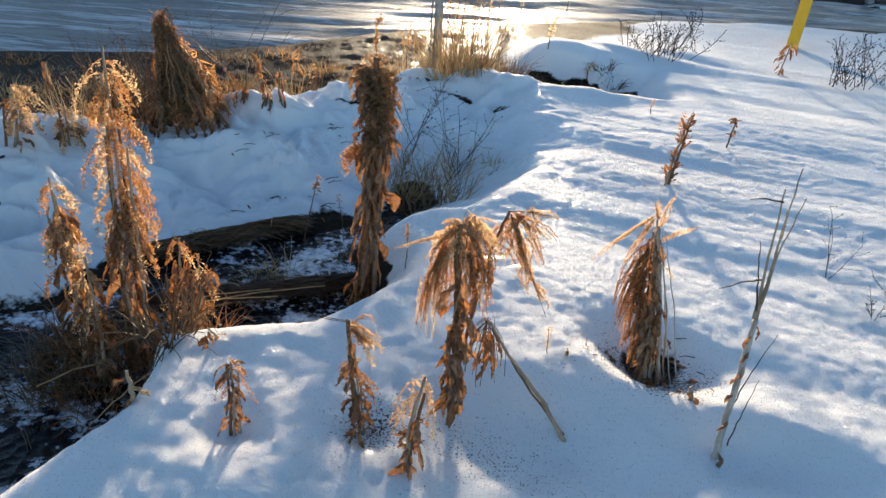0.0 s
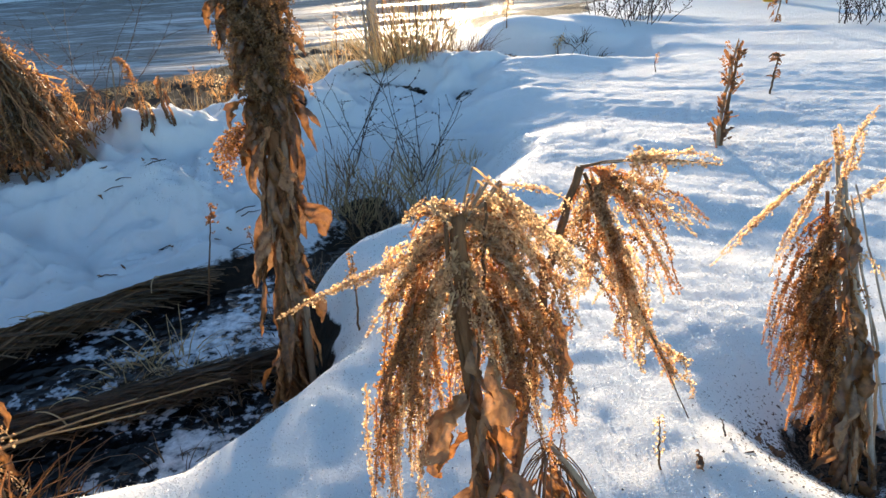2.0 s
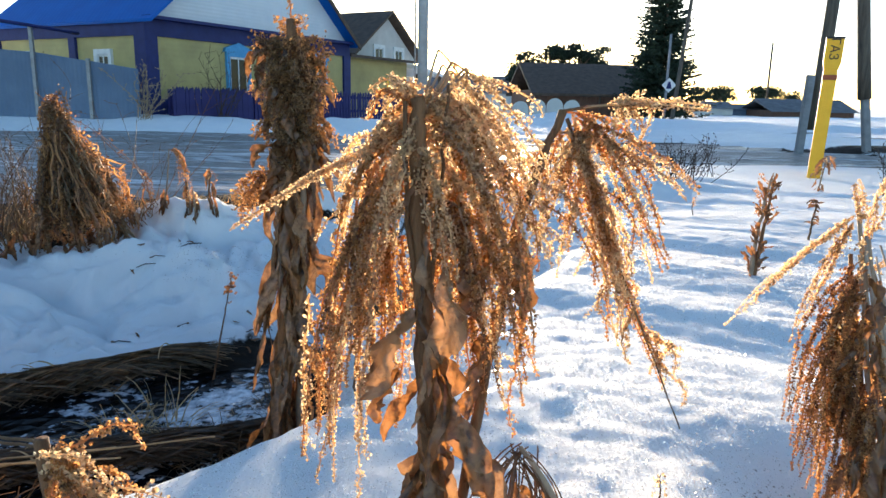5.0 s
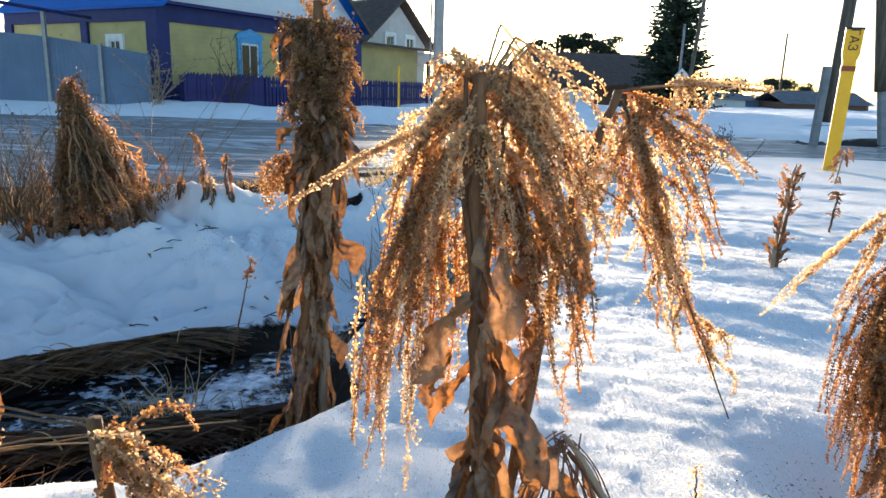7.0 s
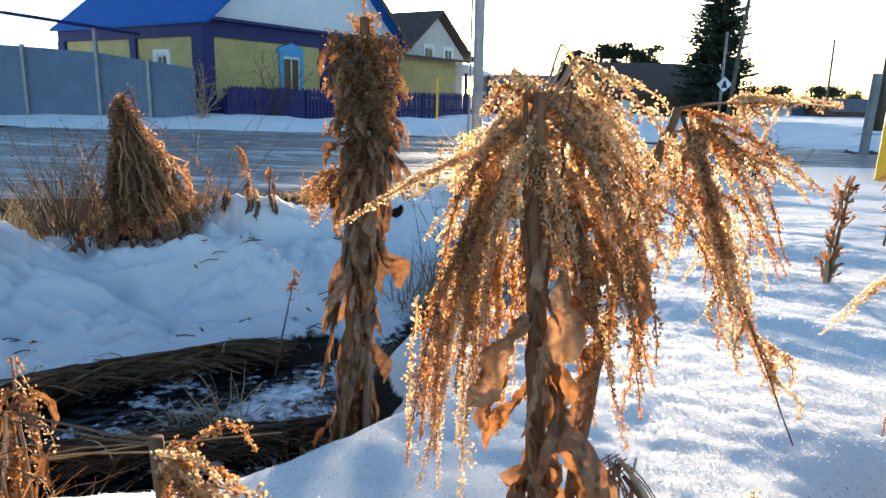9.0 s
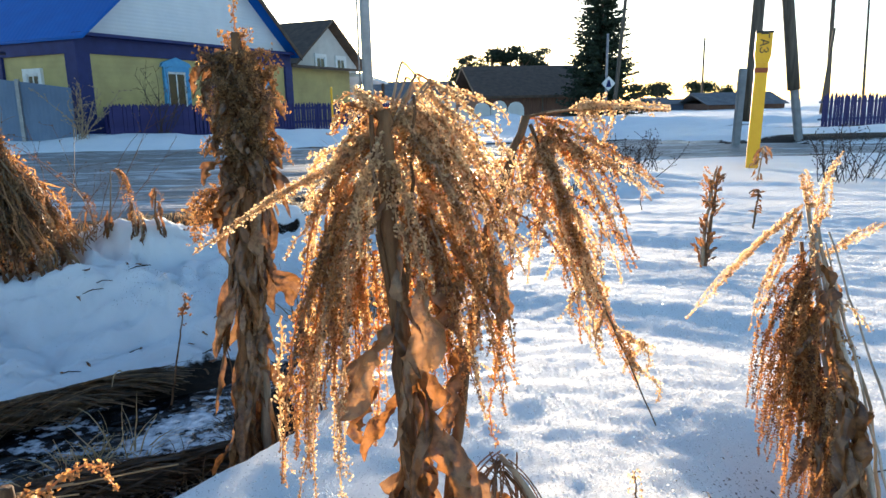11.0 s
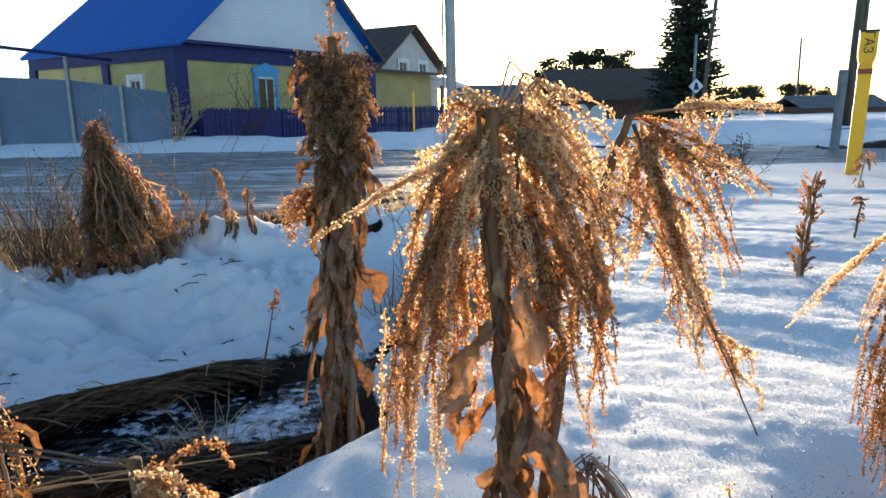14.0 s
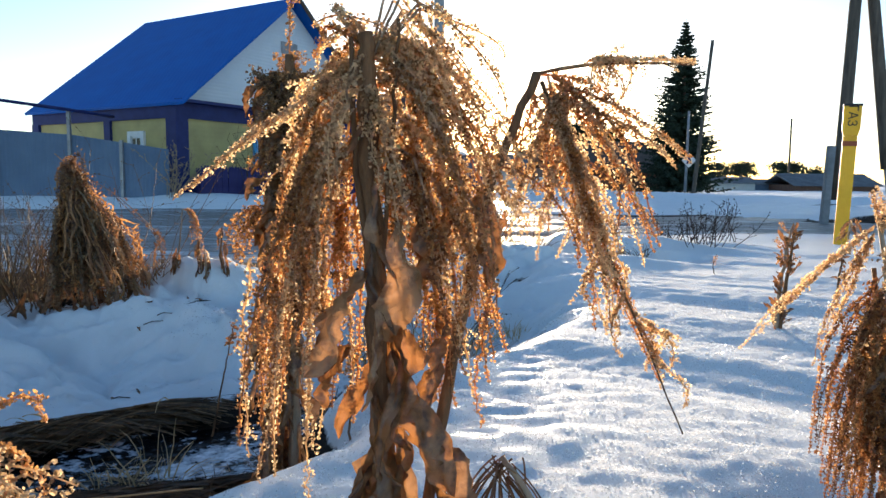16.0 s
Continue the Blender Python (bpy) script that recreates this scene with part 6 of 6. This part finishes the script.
def round_post(name, pts, r0, r1, mat, label, category, sides=12):
    root = thing(name, pts[0], label, category)
    m = Mesh()
    n = 10
    line = stem_path(pts, n)
    m.tube(line, [r0 + (r1 - r0) * i / n for i in range(n + 1)], sides)
    part("shaft", m, mat, root, "", True)
    return root


def utility_pole():
    root = thing("utility_pole", (6.6, 14.0, ground_z(6.6, 14.0)), "two-legged tarred wooden power pole on concrete stubs", "pole")
    for a, b, stub in (((6.72, 14.0, 0.45), (6.90, 14.0, 7.5), ((6.47, 13.95, -0.3), (6.53, 13.95, 1.42))), ((7.62, 14.1, 1.02), (6.65, 14.0, 7.0), ((7.86, 14.1, -0.3), (7.50, 14.08, 1.72)))):
        m = Mesh()
        m.tube(stem_path([a, b], 12), [0.115 - 0.003 * i for i in range(13)], 12)
        leg = part("leg", m, POLE_WOOD, root, "", True)
        m = Mesh()
        d = Vector(stub[1]) - Vector(stub[0])
        turn = d.to_track_quat("Z", "Y").to_matrix().to_4x4()
        m.box(Matrix.Translation(stub[0]) @ turn, -0.055, 0.055, -0.065, 0.065, 0, d.length)
        part("concrete_stub", m, CONCRETE, root, "grey concrete stub", False, 0.012)


marker_post()
round_post("steel_pipe", [(-0.05, 6.0, ground_z(-0.05, 6.0) - 0.1), (-0.06, 6.0, 3.0), (-0.03, 6.0, 5.5)], 0.036, 0.034, STEEL, "thin grey steel pole on the verge", "pole")
round_post("thin_rod", [(-0.11, 6.02, ground_z(-0.11, 6.0) - 0.05), (-0.10, 6.02, 5.0)], 0.007, 0.007, STEEL, "thin metal rod beside the pole", "pole", 6)
utility_pole()
for x0, x1, y, top, r in ((9.35, 9.9, 31, 6.6, 0.09), (18.3, 18.1, 30, 8.0, 0.10), (17.4, 17.7, 29, 3.6, 0.07), (19.9, 19.7, 30, 4.8, 0.06), (26, 26, 60, 6.0, 0.10)):
    round_post("far_pole", [(x0, y, -0.2), (x1, y, top)], r, r * 0.75, POLE_WOOD, "distant weathered wooden utility pole", "pole", 8)


def road_sign():
    x, y = 9.38, 32.0
    root = thing("road_sign", (x, y, 0), "road sign with pale diamond panel on a grey post", "sign")
    m = Mesh()
    m.tube([(x - 0.05, y, -0.2), (x - 0.02, y, 3.8)], [0.06, 0.05], 10)
    part("post", m, CONCRETE, root, "", True)
    m = Mesh()
    f = pose(x + 0.03, y - 0.12, 1.68, 0, 0, 0)
    m.prism(f, [(-0.31, 0), (0, -0.31), (0.31, 0), (0, 0.31)], -0.02, 0.02)
    panel = part("panel", m, WHITE, root, "pale diamond panel")
    m = Mesh()
    m.prism(f, [(-0.12, -0.15), (0.12, -0.15), (0.04, 0.15), (-0.04, 0.15)], -0.032, -0.022)
    part("symbol", m, BLUE_PAINT, panel, "dark blue symbol")


road_sign()


# ---- houses ----
def frame_of(x, y, gx=0.47, gy=0.883):
    return Matrix(((gx, -gy, 0, x), (gy, gx, 0, y), (0, 0, 1, 0), (0, 0, 0, 1)))


def window_on(root, m, u, z0, z1, w, side, casing, ornate=False):
    """A window on the gable wall (side 0, local x) or on the long wall (side 1, local y)."""
    turn = Matrix.Identity(4) if side == 0 else Matrix(((0, 1, 0, 0), (1, 0, 0, 0), (0, 0, 1, 0), (0, 0, 0, 1)))
    f = m @ turn
    holder = Mesh()
    for a, b, c, d in ((u - w - 0.13, u - w, z0 - 0.1, z1 + 0.13), (u + w, u + w + 0.13, z0 - 0.1, z1 + 0.13)):
        holder.box(f, a, b, -0.075, 0.0, c, d)
    holder.box(f, u - w, u + w, -0.075, 0.0, z1, z1 + 0.13)
    holder.box(f, u - w - 0.18, u + w + 0.18, -0.10, 0.0, z0 - 0.18, z0 - 0.1)
    if ornate:
        holder.prism(f, [(u - w - 0.22, z1 + 0.13), (u + w + 0.22, z1 + 0.13), (u + w + 0.16, z1 + 0.24), (u, z1 + 0.40), (u - w - 0.16, z1 + 0.24)], -0.09, 0.0)
    win = part("window", holder, casing, root, "blue carved window casing" if ornate else "white window casing")
    fr = Mesh()
    for a, b, c, d in ((u - w, u - w + 0.035, z0 - 0.1, z1), (u + w - 0.035, u + w, z0 - 0.1, z1), (u - 0.015, u + 0.015, z0 - 0.1, z1), (u - w + 0.06, u - 0.03, z1 - 0.06, z1), (u + 0.03, u + w - 0.06, z1 - 0.06, z1)):
        fr.box(f, a, b, -0.05, -0.01, c, d)
    part("frame", fr, WHITE, win)
    g = Mesh()
    g.box(f, u - w + 0.05, u + w - 0.05, -0.03, -0.015, z0 - 0.1, z1 - 0.03)
    part("pane", g, GLASS, win)


def yellow_house():
    m = frame_of(-7.60, 19.0)
    root = thing("house", (-7.60, 19.0, 0), "yellow boarded house with blue trim, white gable and blue metal roof", "house")
    w, ln, top, ridge = 8.4, 6.55, 2.72, 6.15
    b = Mesh()
    b.box(m, 0, w, 0, ln, -0.3, 2.3)
    part("wall", b, YELLOW_WALL, root)
    b = Mesh()
    b.box(m, -0.06, w + 0.06, -0.06, ln + 0.06, 2.3, top)
    part("frieze", b, BLUE_PAINT, root, "dark blue frieze under the eaves")
    b = Mesh()
    b.box(m, -0.05, w + 0.05, -0.05, ln + 0.05, -0.3, 0.75)
    part("plinth", b, BLUE_PAINT, root, "dark blue plinth")
    for u0, u1, v0, v1 in ((-0.09, 0.30, -0.09, 0.32), (4.35, 4.75, -0.08, 0.1), (w - 0.3, w + 0.08, -0.08, 0.3), (-0.08, 0.1, 2.72, 3.0), (-0.08, 0.1, ln - 0.3, ln + 0.07)):
        b = Mesh()
        b.box(m, u0, u1, v0, v1, -0.3, 2.31)
        part("corner_board", b, BLUE_PAINT, root, "dark blue board")
    b = Mesh()
    b.prism(m, [(0.0, top + 0.06), (w, top + 0.06), (w / 2, ridge - 0.06)], 0.0, 0.12)
    part("gable", b, GABLE, root, "pale siding gable")
    b = Mesh()
    b.box(m, w / 2 - 0.35, w / 2 + 0.35, -0.03, 0.02, 4.55, 4.9)
    part("vent", b, STEEL, root)
    b = Mesh()
    b.box(m, -0.05, w + 0.05, -0.30, 0.02, top - 0.02, top + 0.06)
    part("pent_ledge", b, BLUE_PAINT, root)
    k = (ridge - top) / (w / 2)
    for s in (0, 1):
        b = Mesh()
        e = -0.14
        prof = [(e, top + k * e), (w / 2, ridge), (w / 2, ridge + 0.07), (e - 0.02, top + k * e + 0.07)]
        if s:
            prof = [(w - u, z) for u, z in prof][::-1]
        b.prism(m, prof, -0.45, ln + 0.3)
        part("roof", b, BLUE_ROOF, root, "blue metal roof slope")
    b = Mesh()
    b.prism(m, [(w / 2, ridge + 0.08), (w + 0.16, top - 0.05), (w + 0.16, top - 0.21), (w / 2, ridge - 0.10)], -0.49, -0.452)
    part("barge_board", b, BROWN_ROOF, root, "dark barge board")
    window_on(root, m, 3.1, 0.95, 1.95, 0.34, 0, CYAN, True)
    window_on(root, m, 6.7, 0.95, 1.95, 0.34, 0, CYAN, True)
    window_on(root, m, 1.62, 1.38, 1.86, 0.22, 1, WHITE)
    window_on(root, m, 5.2, 1.38, 1.86, 0.22, 1, WHITE)
    # lower wing behind
    b = Mesh()
    b.box(m, w + 0.08, w + 4.6, 0.4, 5.2, -0.3, 2.35)
    wing = part("wing", b, YELLOW_WALL, root)
    b = Mesh()
    b.prism(m @ Matrix(((0, 1, 0, 0), (1, 0, 0, 0), (0, 0, 1, 0), (0, 0, 0, 1))), [(-0.1, 2.30), (-0.1, 2.40), (5.4, 2.95), (5.4, 2.85)], w + 0.1, w + 5.0)
    part("wing_roof", b, BROWN_ROOF, wing, "brown wing roof")
    # porch with a snowy canopy
    b = Mesh()
    b.prism(m, [(w + 4.6, 2.1), (w + 6.8, 1.85), (w + 6.8, 1.95), (w + 4.6, 2.25)], -0.2, 2.2)
    porch = part("porch_canopy", b, SNOW, root, "snow-covered porch canopy")
    for u, v in ((w + 6.6, -0.05), (w + 6.6, 2.05), (w + 4.7, -0.05)):
        b = Mesh()
        b.box(m, u - 0.05, u + 0.05, v - 0.05, v + 0.05, -0.2, 1.9)
        part("post", b, BROWN_ROOF, porch)
    b = Mesh()
    b.box(m, w + 4.62, w + 6.4, 1.2, 4.5, -0.3, 1.84)
    part("porch_wall", b, PLASTER, root)
    return m


HM = yellow_house()


def second_house():
    m = frame_of(-4.15, 30.7)
    root = thing("house", (-4.15, 30.7, 0), "pale two-storey house with a brown gable roof", "house")
    w, ln, top, ridge = 5.2, 8.0, 2.75, 4.55
    b = Mesh()
    b.box(m, 0.2, w - 0.2, 0, ln, -0.3, top)
    part("wall", b, PLASTER, root)
    b = Mesh()
    b.prism(m, [(0.2, top), (w - 0.2, top), (w / 2, ridge - 0.1)], 0.0, 0.15)
    part("gable", b, PLASTER, root)
    k = (ridge - top) / (w / 2)
    for s in (0, 1):
        b = Mesh()
        prof = [(-0.25, top - 0.25 * k), (w / 2, ridge), (w / 2, ridge + 0.1), (-0.27, top - 0.25 * k + 0.1)]
        if s:
            prof = [(w - u, z) for u, z in prof][::-1]
        b.prism(m, prof, -0.4, ln + 0.3)
        part("roof", b, BROWN_ROOF, root, "brown roof slope")
    window_on(root, m, 2.0, 2.35, 3.05, 0.3, 0, WHITE)
    window_on(root, m, 3.6, 2.35, 3.05, 0.3, 0, WHITE)
    window_on(root, m, 1.5, 1.9, 2.5, 0.4, 1, WHITE)


second_house()


def picket_fence():
    """Violet-blue fence along the gable wall: a solid stretch, then pickets."""
    m = frame_of(-7.0, 18.75, 0.56, 0.828)
    root = thing("picket_fence", (-7.0, 18.75, 0.0), "violet-blue painted picket fence in front of the house", "fence")
    b = Mesh()
    b.box(m, 0.1, 13.6, 0.03, 0.08, 0.40, 0.48)
    part("rail", b, FENCE_BLUE, root)
    b = Mesh()
    b.box(m, 0.1, 13.6, 0.03, 0.08, 0.84, 0.92)
    part("rail", b, FENCE_BLUE, root)
    pick = Mesh()
    pick.prism(Matrix.Identity(4), [(-0.045, 0.0), (0.045, 0.0), (0.045, 0.93), (0.0, 1.0), (-0.045, 0.93)], -0.012, 0.012)
    me = pick.make("picket", FENCE_BLUE)
    u, i = 0.15, 0
    rng = random.Random(401)
    while u < 13.5:
        ob = new("picket", me)
        ob.parent = root
        ob.matrix_parent_inverse = root.matrix_basis.inverted()
        ob.matrix_basis = m @ pose(u, 0, 0.06 + rng.uniform(-0.02, 0.02), 0, rng.uniform(-1, 1), 0)
        u += 0.095 if u < 2.6 else 0.135
        i += 1
    for k in range(6):
        b = Mesh()
        b.box(m, 0.1 + 2.6 * k, 0.2 + 2.6 * k, 0.08, 0.18, -0.3, 1.0)
        part("post", b, FENCE_BLUE, root)
    return m


picket_fence()
twiggy("bare_shrub", -7.3, 18.0, 1.5, 0.5, 14, "bare pale shrub at the corner of the house", 402, STEM_GREY, 0.012, True)
twiggy("bare_shrub", -6.0, 19.9, 1.7, 0.4, 12, "bare dark shrub against the house wall", 403, None, 0.012, False)
round_post("gas_riser", [(-1.66, 20.5, -0.1), (-1.66, 20.5, 1.42)], 0.032, 0.032, YELLOW, "small yellow gas riser pipe by the fence", "pipe", 8)


def sheet_fence():
    root = thing("metal_fence", (-11.0, 18.1, 0.0), "grey-blue sheet metal fence with posts", "fence")
    xs = [-26.0, -22.5, -19.0, -16.2, -13.3, -11.9, -10.0, -8.7, -7.5]
    tops = [2.3, 2.25, 2.2, 2.08, 1.98, 1.92, 1.80, 1.62, 1.45]
    for i in range(len(xs) - 1):
        b = Mesh()
        y0 = 17.95 + 0.05 * i
        f = Matrix.Translation((0, y0, 0))
        b.prism(f, [(xs[i] + 0.02, -0.1), (xs[i + 1] - 0.02, -0.1), (xs[i + 1] - 0.02, tops[i + 1]), (xs[i] + 0.02, tops[i])], -0.012, 0.012)
        part("sheet", b, FENCE_METAL, root)
        b = Mesh()
        b.box(Matrix.Translation((xs[i], y0 - 0.05, 0)), -0.04, 0.04, -0.04, 0.04, -0.2, tops[i] + (0.95 if xs[i] in (-13.3, -19.0) else 0.62 if xs[i] == -10.0 else 0.05))
        part("post", b, STEEL, root, "steel post")
    b = Mesh()
    b.tube([(-26, 17.86, 4.0), (-14.4, 17.86, 2.98), (-13.2, 17.86, 2.83), (-9.94, 17.9, 2.40), (-9.6, 18.3, 2.36), (-9.6, 19.6, 2.36)], [0.045] * 6, 8)
    part("gas_pipe", b, BLUE_PAINT, root, "dark overhead gas pipe", True)


sheet_fence()


def brown_shed():
    root = thing("barn", (7.2, 40.0, 0.0), "long low barn of brown boards", "barn")
    f = pose(4.6, 40.0, 0, 0, 0, 6)
    b = Mesh()
    b.box(f, 0, 6.4, 0, 7, -0.3, 1.55)
    part("wall", b, SHED_WOOD, root)
    b = Mesh()
    b.prism(f @ Matrix(((0, 1, 0, 0), (1, 0, 0, 0), (0, 0, 1, 0), (0, 0, 0, 1))), [(-0.5, 1.35), (3.5, 3.15), (7.5, 1.35), (7.5, 1.2), (3.5, 3.0), (-0.5, 1.2)], -0.3, 6.9)
    part("roof", b, BROWN_ROOF, root, "dark brown roof")
    for u in (1.2, 3.6, 5.4):
        b = Mesh()
        b.box(f, u, u + 0.08, -0.06, 0, 0, 1.5)
        part("batten", b, POLE_WOOD, root)


brown_shed()


def arch_row():
    """A row of pale half-round panels standing in the snow."""
    src = None
    for i in range(5):
        x = 2.15 + 0.69 * i
        z = ground_z(x, 29.6) - 0.30
        if src is None:
            src = thing("arch_panel", (x, 29.6, z), "pale half-round panel standing in the snow", "panel", "row of arches")
            m = Mesh()
            prof = [(-0.33, -0.2)] + [(-0.33 * math.cos(math.pi * k / 10), 0.58 + 0.33 * math.sin(math.pi * k / 10)) for k in range(11)] + [(0.33, -0.2)]
            m.prism(Matrix.Translation((x, 29.6, z)), prof[::-1], -0.05, 0.05)
            part("panel", m, PLASTER, src)
        else:
            copy_thing(src, Matrix.Translation((x, 29.6, z)))


arch_row()


# ---- trees ----
def spruce(x, y, height, radius, seed, label, group=""):
    rng = random.Random(seed)
    root = thing("spruce", (x, y, 0), label, "tree", group)
    t = Mesh()
    t.tube([(x, y, -0.2), (x + 0.05, y, height * 0.5), (x, y, height)], [0.16, 0.09, 0.015], 8)
    part("trunk", t, BARK, root, "", True)
    levels = int(height / 0.16)
    for g in range(4):
        m = Mesh()
        for i in range(levels):
            if i % 4 != g:
                continue
            s = i / levels
            z = 0.55 + (height - 0.6) * s
            rr = radius * (1 - s) ** 0.85 * rng.uniform(0.75, 1.15) + 0.05
            for _ in range(max(6, int(28 * (1 - s) + 8))):
                if rng.random() < 0.12:
                    continue
                az = rng.uniform(0, 2 * math.pi)
                ln = rr * rng.uniform(0.6, 1.15)
                pts = [Vector((x, y, z)) + Vector((math.cos(az), math.sin(az), 0)) * ln * q + Vector((0, 0, -0.22 * ln * q + 0.20 * ln * q * q * q)) for q in (0.1, 0.3, 0.5, 0.7, 0.85, 1.0)]
                for j in range(len(pts) - 1):
                    for _ in range(5):
                        c = pts[j].lerp(pts[j + 1], rng.random())
                        wd = 0.24 * (1.1 - 0.6 * j / 5) * (0.5 + 0.5 * (1 - s))
                        sd = heading(az + rng.choice((-1, 1)) * rng.uniform(0.5, 1.3), rng.uniform(-0.9, 0.1))
                        m.strip([c, c + sd * wd * 0.5, c + sd * wd], [0.035, 0.045, 0.008], heading(rng.uniform(0, 6.28), 0.6), 0.3)
        part("crown", m, NEEDLES, root)


spruce(10.22, 36.0, 8.6, 2.25, 501, "tall dark spruce tree beside the barn")


def pine(x, y, height, crown, seed, label, group=""):
    """A far pine: bare trunk, limbs and flat ragged clumps of needles."""
    rng = random.Random(seed)
    root = thing("pine", (x, y, 0), label, "tree", group)
    t = Mesh()
    t.tube([(x, y, -0.3), (x + rng.gauss(0, 0.2), y, height * 0.6), (x, y, height)], [0.2, 0.13, 0.04], 7)
    crown_m = Mesh()
    for i in range(16):
        s = rng.random()
        z = height * (0.52 + 0.48 * s)
        az = rng.uniform(0, 2 * math.pi)
        ln = crown * (1.0 - 0.6 * abs(s - 0.4)) * rng.uniform(0.4, 1.0)
        e = Vector((x + ln * math.cos(az), y + ln * math.sin(az), z + rng.uniform(0, 0.4)))
        t.tube([(x, y, z - 0.3), tuple(e)], [0.05, 0.02], 4)
        for _ in range(110):
            c = e + Vector((rng.gauss(0, crown * 0.22), rng.gauss(0, crown * 0.22), rng.gauss(0, crown * 0.10)))
            crown_m.husk(c, crown * rng.uniform(0.06, 0.16), rng)
    part("trunk", t, BARK, root, "", True)
    part("crown", crown_m, NEEDLES, root)


for i, (x, y, h, c) in enumerate(((4.6, 47, 3.7, 1.3), (6.3, 48, 4.3, 1.3), (8.3, 48, 4.4, 1.4), (7.3, 49, 4.2, 1.2), (9.2, 50, 4.0, 1.3), (10.2, 52, 4.4, 1.3), (5.6, 49, 3.4, 1.2), (27.5, 80, 2.5, 1.3), (29.6, 80, 2.7, 1.4), (31.0, 82, 2.4, 1.3), (35, 82, 2.6, 1.9), (39, 84, 2.2, 1.4))):
    pine(x, y, h, c, 520 + i, "distant ragged pine against the bright sky", "far pines")
pine(19.5, 24, 6.5, 1.6, 540, "ragged pine at the field edge", "far pines")


def far_building(x, y, w, d, h, rise, wall, roof, label):
    root = thing("far_building", (x, y, 0), label, "building", "far buildings")
    f = pose(x, y, 0, 0, 0, 4)
    b = Mesh()
    b.box(f, -w / 2, w / 2, 0, d, -0.3, h)
    part("wall", b, wall, root)
    b = Mesh()
    b.prism(f @ Matrix(((0, 1, 0, 0), (1, 0, 0, 0), (0, 0, 1, 0), (0, 0, 0, 1))), [(-0.3, h - 0.1), (d / 2, h + rise), (d + 0.3, h - 0.1), (d / 2, h + rise - 0.2)], -w / 2 - 0.3, w / 2 + 0.3)
    part("roof", b, roof, root)


far_building(20.9, 58, 3.4, 3, 0.75, 0.45, PLASTER, FAR_ROOF, "distant small pale grey shed")
far_building(24.2, 60, 2.2, 3, 0.7, 0.35, FENCE_METAL, FAR_ROOF, "distant small blue-grey metal shed")
far_building(28.0, 56, 6.5, 5, 0.6, 0.9, SHED_WOOD, FAR_ROOF, "distant low house with a dark roof")
far_building(2.4, 60, 8, 5, 1.6, 1.4, PLASTER, FAR_ROOF, "distant hazy pale plaster house")


def slat_fence():
    root = thing("slat_fence", (11.2, 19.0, 0.1), "dark blue painted wooden slat fence", "fence")
    s = Mesh()
    s.prism(Matrix.Identity(4), [(-0.045, 0.0), (0.045, 0.0), (0.045, 0.92), (0.0, 1.0), (-0.045, 0.92)], -0.012, 0.012)
    me = s.make("slat", FENCE_BLUE)
    rng = random.Random(601)
    for i in range(46):
        ob = new("slat", me)
        ob.parent = root
        ob.matrix_parent_inverse = root.matrix_basis.inverted()
        ob.matrix_basis = pose(11.3 + 0.13 * i, 19.0 + 0.05 * i, -0.05 + rng.uniform(-0.05, 0.06), 0, rng.uniform(-3, 3), 20)
    for z in (0.3, 0.75):
        b = Mesh()
        b.tube([(11.2, 19.05, z), (17.2, 21.4, z)], [0.03, 0.03], 4)
        part("rail", b, FENCE_METAL, root)


slat_fence()
